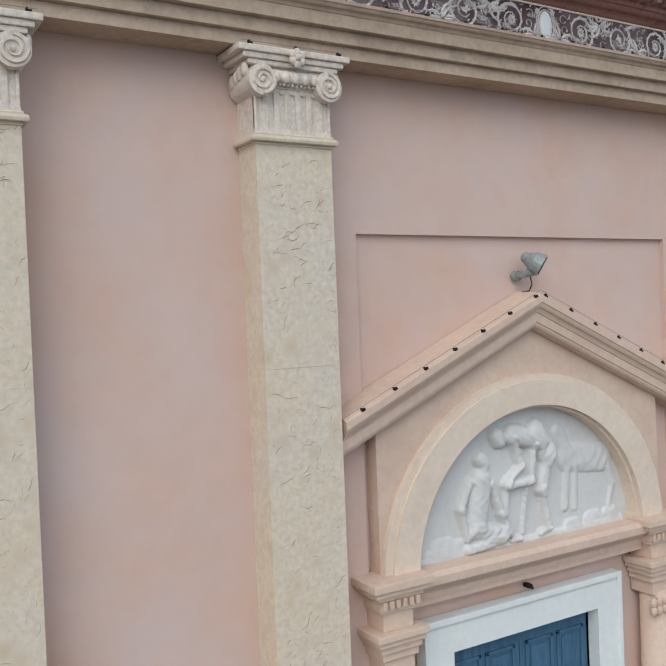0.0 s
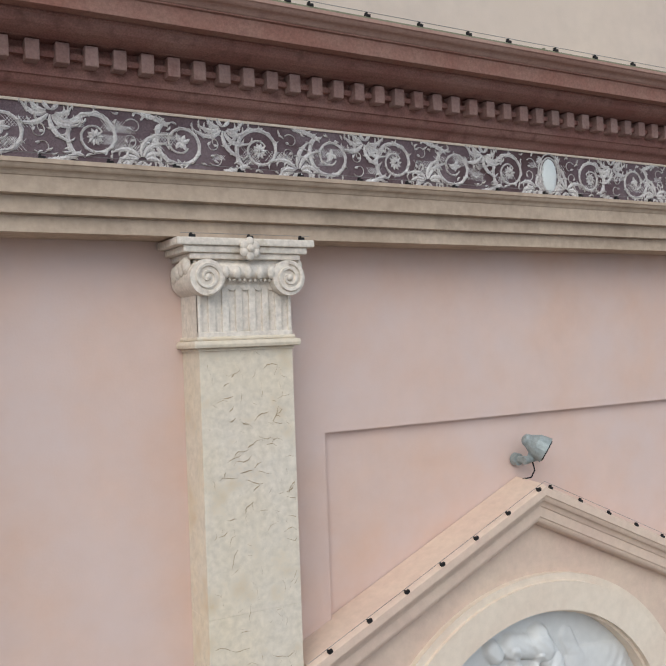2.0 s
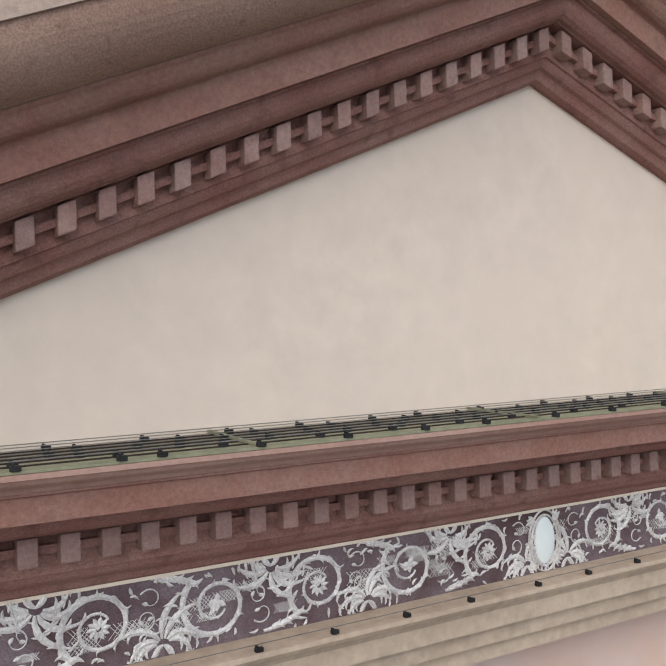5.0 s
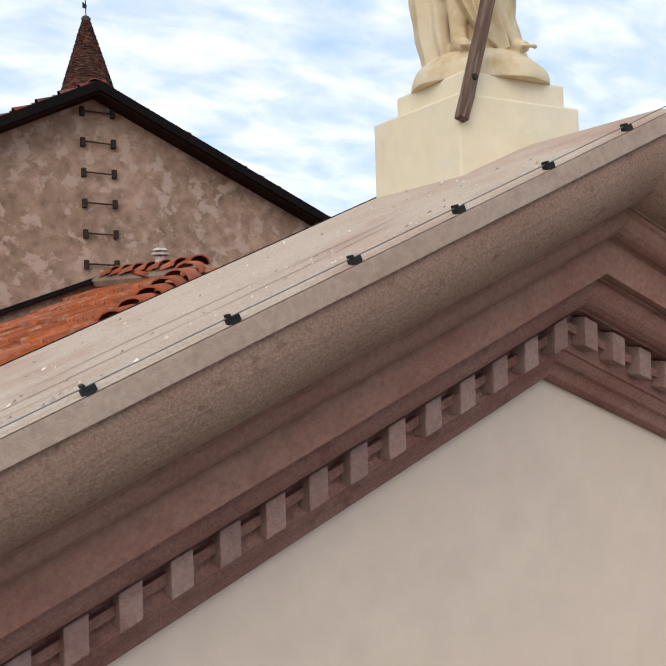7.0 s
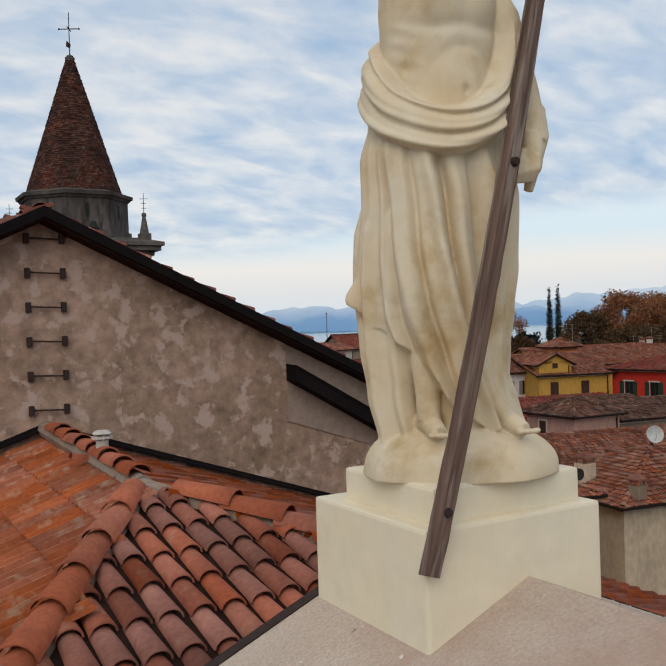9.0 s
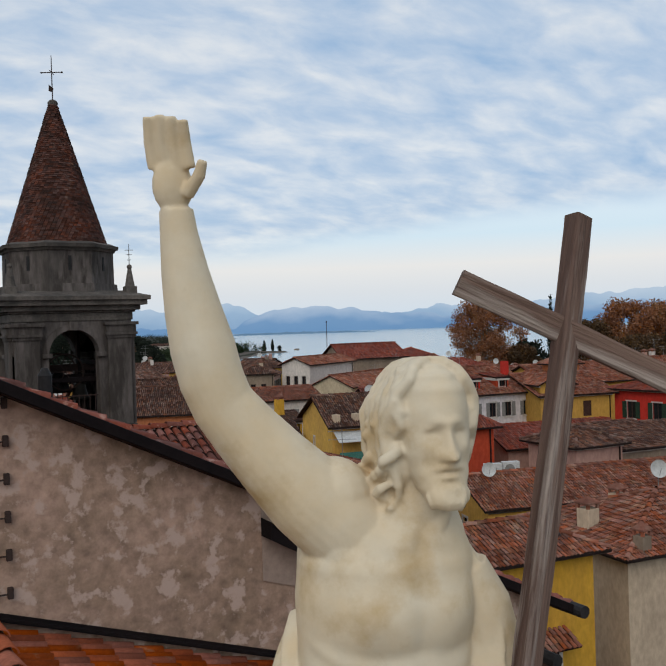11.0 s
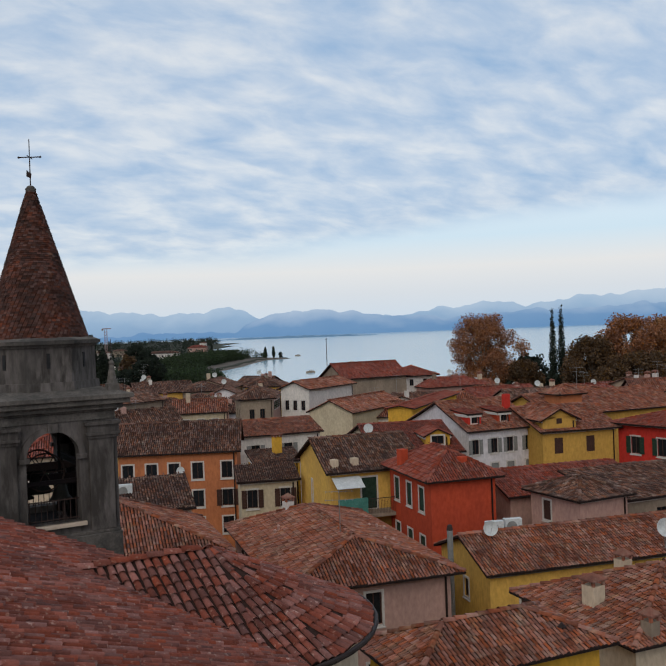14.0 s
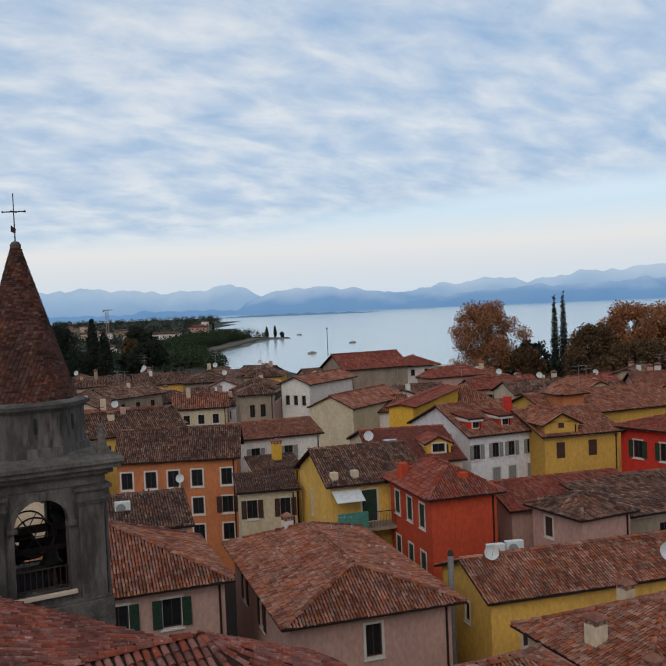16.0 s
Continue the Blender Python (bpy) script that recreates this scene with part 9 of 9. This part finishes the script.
GZ = -3.0
x, y = fr(166, 29.4)
broad_tree("tall plane tree with rust brown autumn leaves by the lake", x, y, GZ, 21.8, 8.2, M["leaf_autumn"], 3, 46000, 0.165)
for f, r, h, s, mt, lb in ((150, 52.5, 20.6, 6.8, "leaf_autumn", "large plane tree with orange brown autumn leaves"), (147, 44.5, 17.0, 6.0, "leaf_olive", "broad tree with olive green leaves turning brown"),
                           (153, 60.5, 20.0, 7.0, "leaf_autumn", "large plane tree with russet autumn leaves"), (139, 50.0, 14.5, 6.5, "leaf_olive", "broad olive brown tree at the lakeside"),
                           (150, 68, 19.0, 7.0, "leaf_olive", "broad tree with fading olive leaves"), (136, 44.0, 12.0, 5.0, "leaf_olive", "broad dark olive tree behind the roofs"),
                           (138, 57.0, 14.0, 6.5, "leaf_olive", "broad brown green tree behind the roofs"), (164, 36, 12.5, 5.0, "leaf_olive", "low brown tree at the lakeside")):
    x, y = fr(f, r)
    broad_tree(lb, x, y, GZ, h, s, M[mt], int(f * 3 + r), 36000, 0.20, "lakeside trees")
for f, r, h in ((172, 44.5, 23.0), (174, 46.8, 23.6)):
    x, y = fr(f, r)
    cypress(x, y, GZ, h, int(r * 10))
for f, r, h, s in ((170, 39.0, 13.5, 4.5), (168, 42, 9.5, 4.0), (162, 34, 8, 4), (160, 46, 9, 4.5)):
    x, y = fr(f, r)
    broad_tree("dark evergreen pine at the lakeside", x, y, GZ, h, s, M["leaf_dark"], int(r), 4500, 0.36, "dark evergreens")

# woods of the point and the far left shore
rg = random.Random(12)
cl = []
for _ in range(1500):
    f = rg.uniform(330, 640)
    r = interp(SHORE, f)[0] - rg.uniform(14 if f > 430 else 3, 46)
    x, y = fr(f, r)
    top = 5.6 if f > 430 else 3.2
    cl.append((x, y, -2.6 + rg.uniform(0.2, 1.0) * top, rg.uniform(1.3, 2.6)))
tagged(leaf_cloud("woodland", cl, 110000, 0.42, M["leaf_green"], None, 4), "dark green woods along the lake shore", "woods", kind="stuff")
cl = []
for k in range(2300):
    f = rg.uniform(250, 1300) if k < 1300 else rg.uniform(1300, 2400)
    r = interp(SHORE, f)[0] - 26 - rg.uniform(0, 0.5 * f)
    if f < 400 and rg.random() < 0.5:
        continue
    x, y = fr(f, r)
    big = 1 if k < 1300 else 1.5
    cl.append((x, y, -3.2 + rg.uniform(0.5, 4.5) * big, rg.uniform(1.8, 4.2) * big))
tagged(leaf_cloud("woodland", cl, 90000, 0.85, M["leaf_dark"], None, 6), "dark trees among the houses behind the shore", "woods", kind="stuff")
for f, r, h, w in ((300, -85.6, 21.4, 2.3), (300, -81.6, 16.2, 2.6), (650, -52.5, 8.5, 1.3), (655, -46.6, 9.0, 1.2), (780, -112, 11, 1.5)):
    x, y = fr(f, r)
    cypress(x, y, -3.2, h, int(f + r), w)
for f, r, h, w in ((260, -84, 19.0, 5), (262, -91, 15.5, 5), (240, -73, 12, 5), (420, -97.7, 15.5, 6), (415, -92, 13, 5), (330, -71.4, 11, 5.5), (345, -78, 9.5, 5), (560, -132, 12, 6), (290, -70, 8.5, 4.5)):
    x, y = fr(f, r)
    broad_tree("dark evergreen tree behind the roofs", x, y, -3, h, w, M["leaf_dark"], int(f), 16000, 0.3, "dark evergreens")
x, y = fr(648, -40.8)
broad_tree("small low tree at the tip of the point", x, y, -4, 5.0, 1.8, M["leaf_dark"], 8, 2500, 0.22)
x, y = fr(380, -92)
broad_tree("tree with yellow brown leaves among the villas", x, y, -3, 11, 4, M["leaf_olive"], 18, 14000, 0.26)
# villas on the far left shore
x, y = fr(560, -124)
house("long white villa among trees near the lake shore", (x, y), -32, 21, 10, 5.2, 1.2, "white", "grey_tile", "hip", "u", [(0, (3.2,), (3, 7, 11, 15, 19), 1.0, 1.5, None, True)], 0.5, (0.6, 1.2, 2), "shore villas", base=-4, seed=300)
x, y = fr(780, -134)
house("rose villa with a red roof among trees near the lake shore", (x, y), -30, 17, 10, 4.6, 2.0, "rose", "red_tile", "hip", "u", [(0, (2.6,), (3, 8, 13), 1.1, 1.6, None, True)], 0.5, (0.6, 1.2, 2), "shore villas", base=-4, seed=301)
x, y = fr(400, -102)
house("rose villa with a greyed hipped roof near the shore", (x, y), -24, 12, 9, 2.4, 2.0, "rose", "grey_tile", "hip", "u", [(0, (0.8,), (3, 6, 9), 0.9, 1.3, "brown_shutter", True)], 0.5, (0.5, 1.0, 2), "shore villas", base=-4, seed=302)
for k in range(26):
    f = rg.uniform(380, 1250)
    r = interp(SHORE, f)[0] - 42 - rg.uniform(0, 0.26 * f)
    x, y = fr(f, r)
    wl = rg.choice(("white", "white", "cream", "white", "beige", "stone"))
    house({"stone": "grey"}.get(wl, wl) + " villa among trees near the lake shore", (x, y), rg.uniform(-40, 10), rg.uniform(8, 15), rg.uniform(7, 10), rg.uniform(2.6, 5.4), 1.3, wl, rg.choice(("town_tile", "grey_tile", "grey_tile")),
          "hip", "u", (), 0.5, (0.6, 1.2, 2), "shore villas", base=-4, seed=303 + k)
# slim mast by the shore and boats
mast = thing("flag_mast", "tall thin mast standing by the lake shore", "mast")
x, y = fr(150, -1.2)
bm = bmesh.new()
cyl(bm, (x, y, -3), (x, y, 15.4), 0.10, 0.05, 8)
part("pole", bm, M["iron"], mast)
bm = bmesh.new()
ball(bm, (x, y, 15.4), 0.14, 8)
part("knob", bm, M["iron"], mast)
for f, r in ((420, -12), (700, -30), (520, 10)):
    b = thing("boat", "small dark boat lying on the lake", "boat", "boats")
    x, y = fr(f, r)
    bm = bmesh.new()
    prism(bm, [(x - 2.4, y, -4.05), (x - 1.6, y - 0.8, -4.05), (x + 2.2, y - 0.8, -4.05), (x + 2.2, y + 0.8, -4.05), (x - 1.6, y + 0.8, -4.05)], (0, 0, 0.8))
    part("hull", bm, M["stone"], b)
    bm = bmesh.new()
    box(bm, x - 0.4, x + 1.2, y - 0.5, y + 0.5, -3.3, -2.6, 0.05)
    part("cabin", bm, M["white_metal"], b)

ferry = thing("ferry_boat", "white passenger boat with two decks moored at the quay", "boat")
x, y = fr(232, 31.8)
m = Matrix.Translation((x, y, -4)) @ Matrix.Rotation(radians(-30), 4, "Z")
bm = bmesh.new()
prism(bm, [m @ Vector(v) for v in ((-6, -1.6, -0.1), (4, -1.8, -0.1), (7.5, 0, -0.1), (4, 1.8, -0.1), (-6, 1.6, -0.1))], (0, 0, 1.7))
part("hull", bm, M["white_metal"], ferry)
for k, (a, b, z) in enumerate(((-5, 3.6, 1.6), (-4, 2.2, 3.9))):
    bm = bmesh.new()
    box(bm, a, b, -1.4, 1.4, z, z + 2.2, 0.1, m)
    dk = part("cabin", bm, M["white_metal"], ferry)
    bm = bmesh.new()
    box(bm, a + 0.5, b - 0.4, -1.43, 1.43, z + 0.9, z + 1.7, 0, m)
    part("window_band", bm, M["glass"], dk, "dark window band")
bm = bmesh.new()
cyl(bm, m @ Vector((0, 0, 6.1)), m @ Vector((0, 0, 8.6)), 0.08, 0.05, 8)
part("mast", bm, M["white_metal"], ferry)

# building crane behind the far shore
M["crane"] = surf("faded_crane_paint", (0.30, 0.19, 0.17), (0.24, 0.16, 0.145), 0.7, 1, 5, 0.0)
crane = thing("tower_crane", "slender pinkish grey building crane far behind the houses", "crane")
x, y = fr(520, -139)
bm = bmesh.new()
for sx, sy in ((-0.7, -0.7), (0.7, -0.7), (0.7, 0.7), (-0.7, 0.7)):
    cyl(bm, (x + sx, y + sy, -4), (x + sx, y + sy, 22.4), 0.09, 0.09, 5)
for k in range(15):
    z = -3 + k * 1.6
    cyl(bm, (x - 0.7, y - 0.7, z), (x + 0.7, y - 0.7, z + 1.6), 0.09, 0.09, 4)
    cyl(bm, (x - 0.7, y + 0.7, z), (x - 0.7, y - 0.7, z + 1.6), 0.09, 0.09, 4)
part("mast", bm, M["crane"], crane)
bm = bmesh.new()
box(bm, x - 2.2, x + 3.4, y - 0.25, y + 0.25, 22.0, 22.5, 0.05)
part("jib", bm, M["crane"], crane)
bm = bmesh.new()
box(bm, x - 2.4, x - 1.5, y - 0.4, y + 0.4, 21.2, 22.0, 0.05)
part("counterweight", bm, M["stone"], crane)
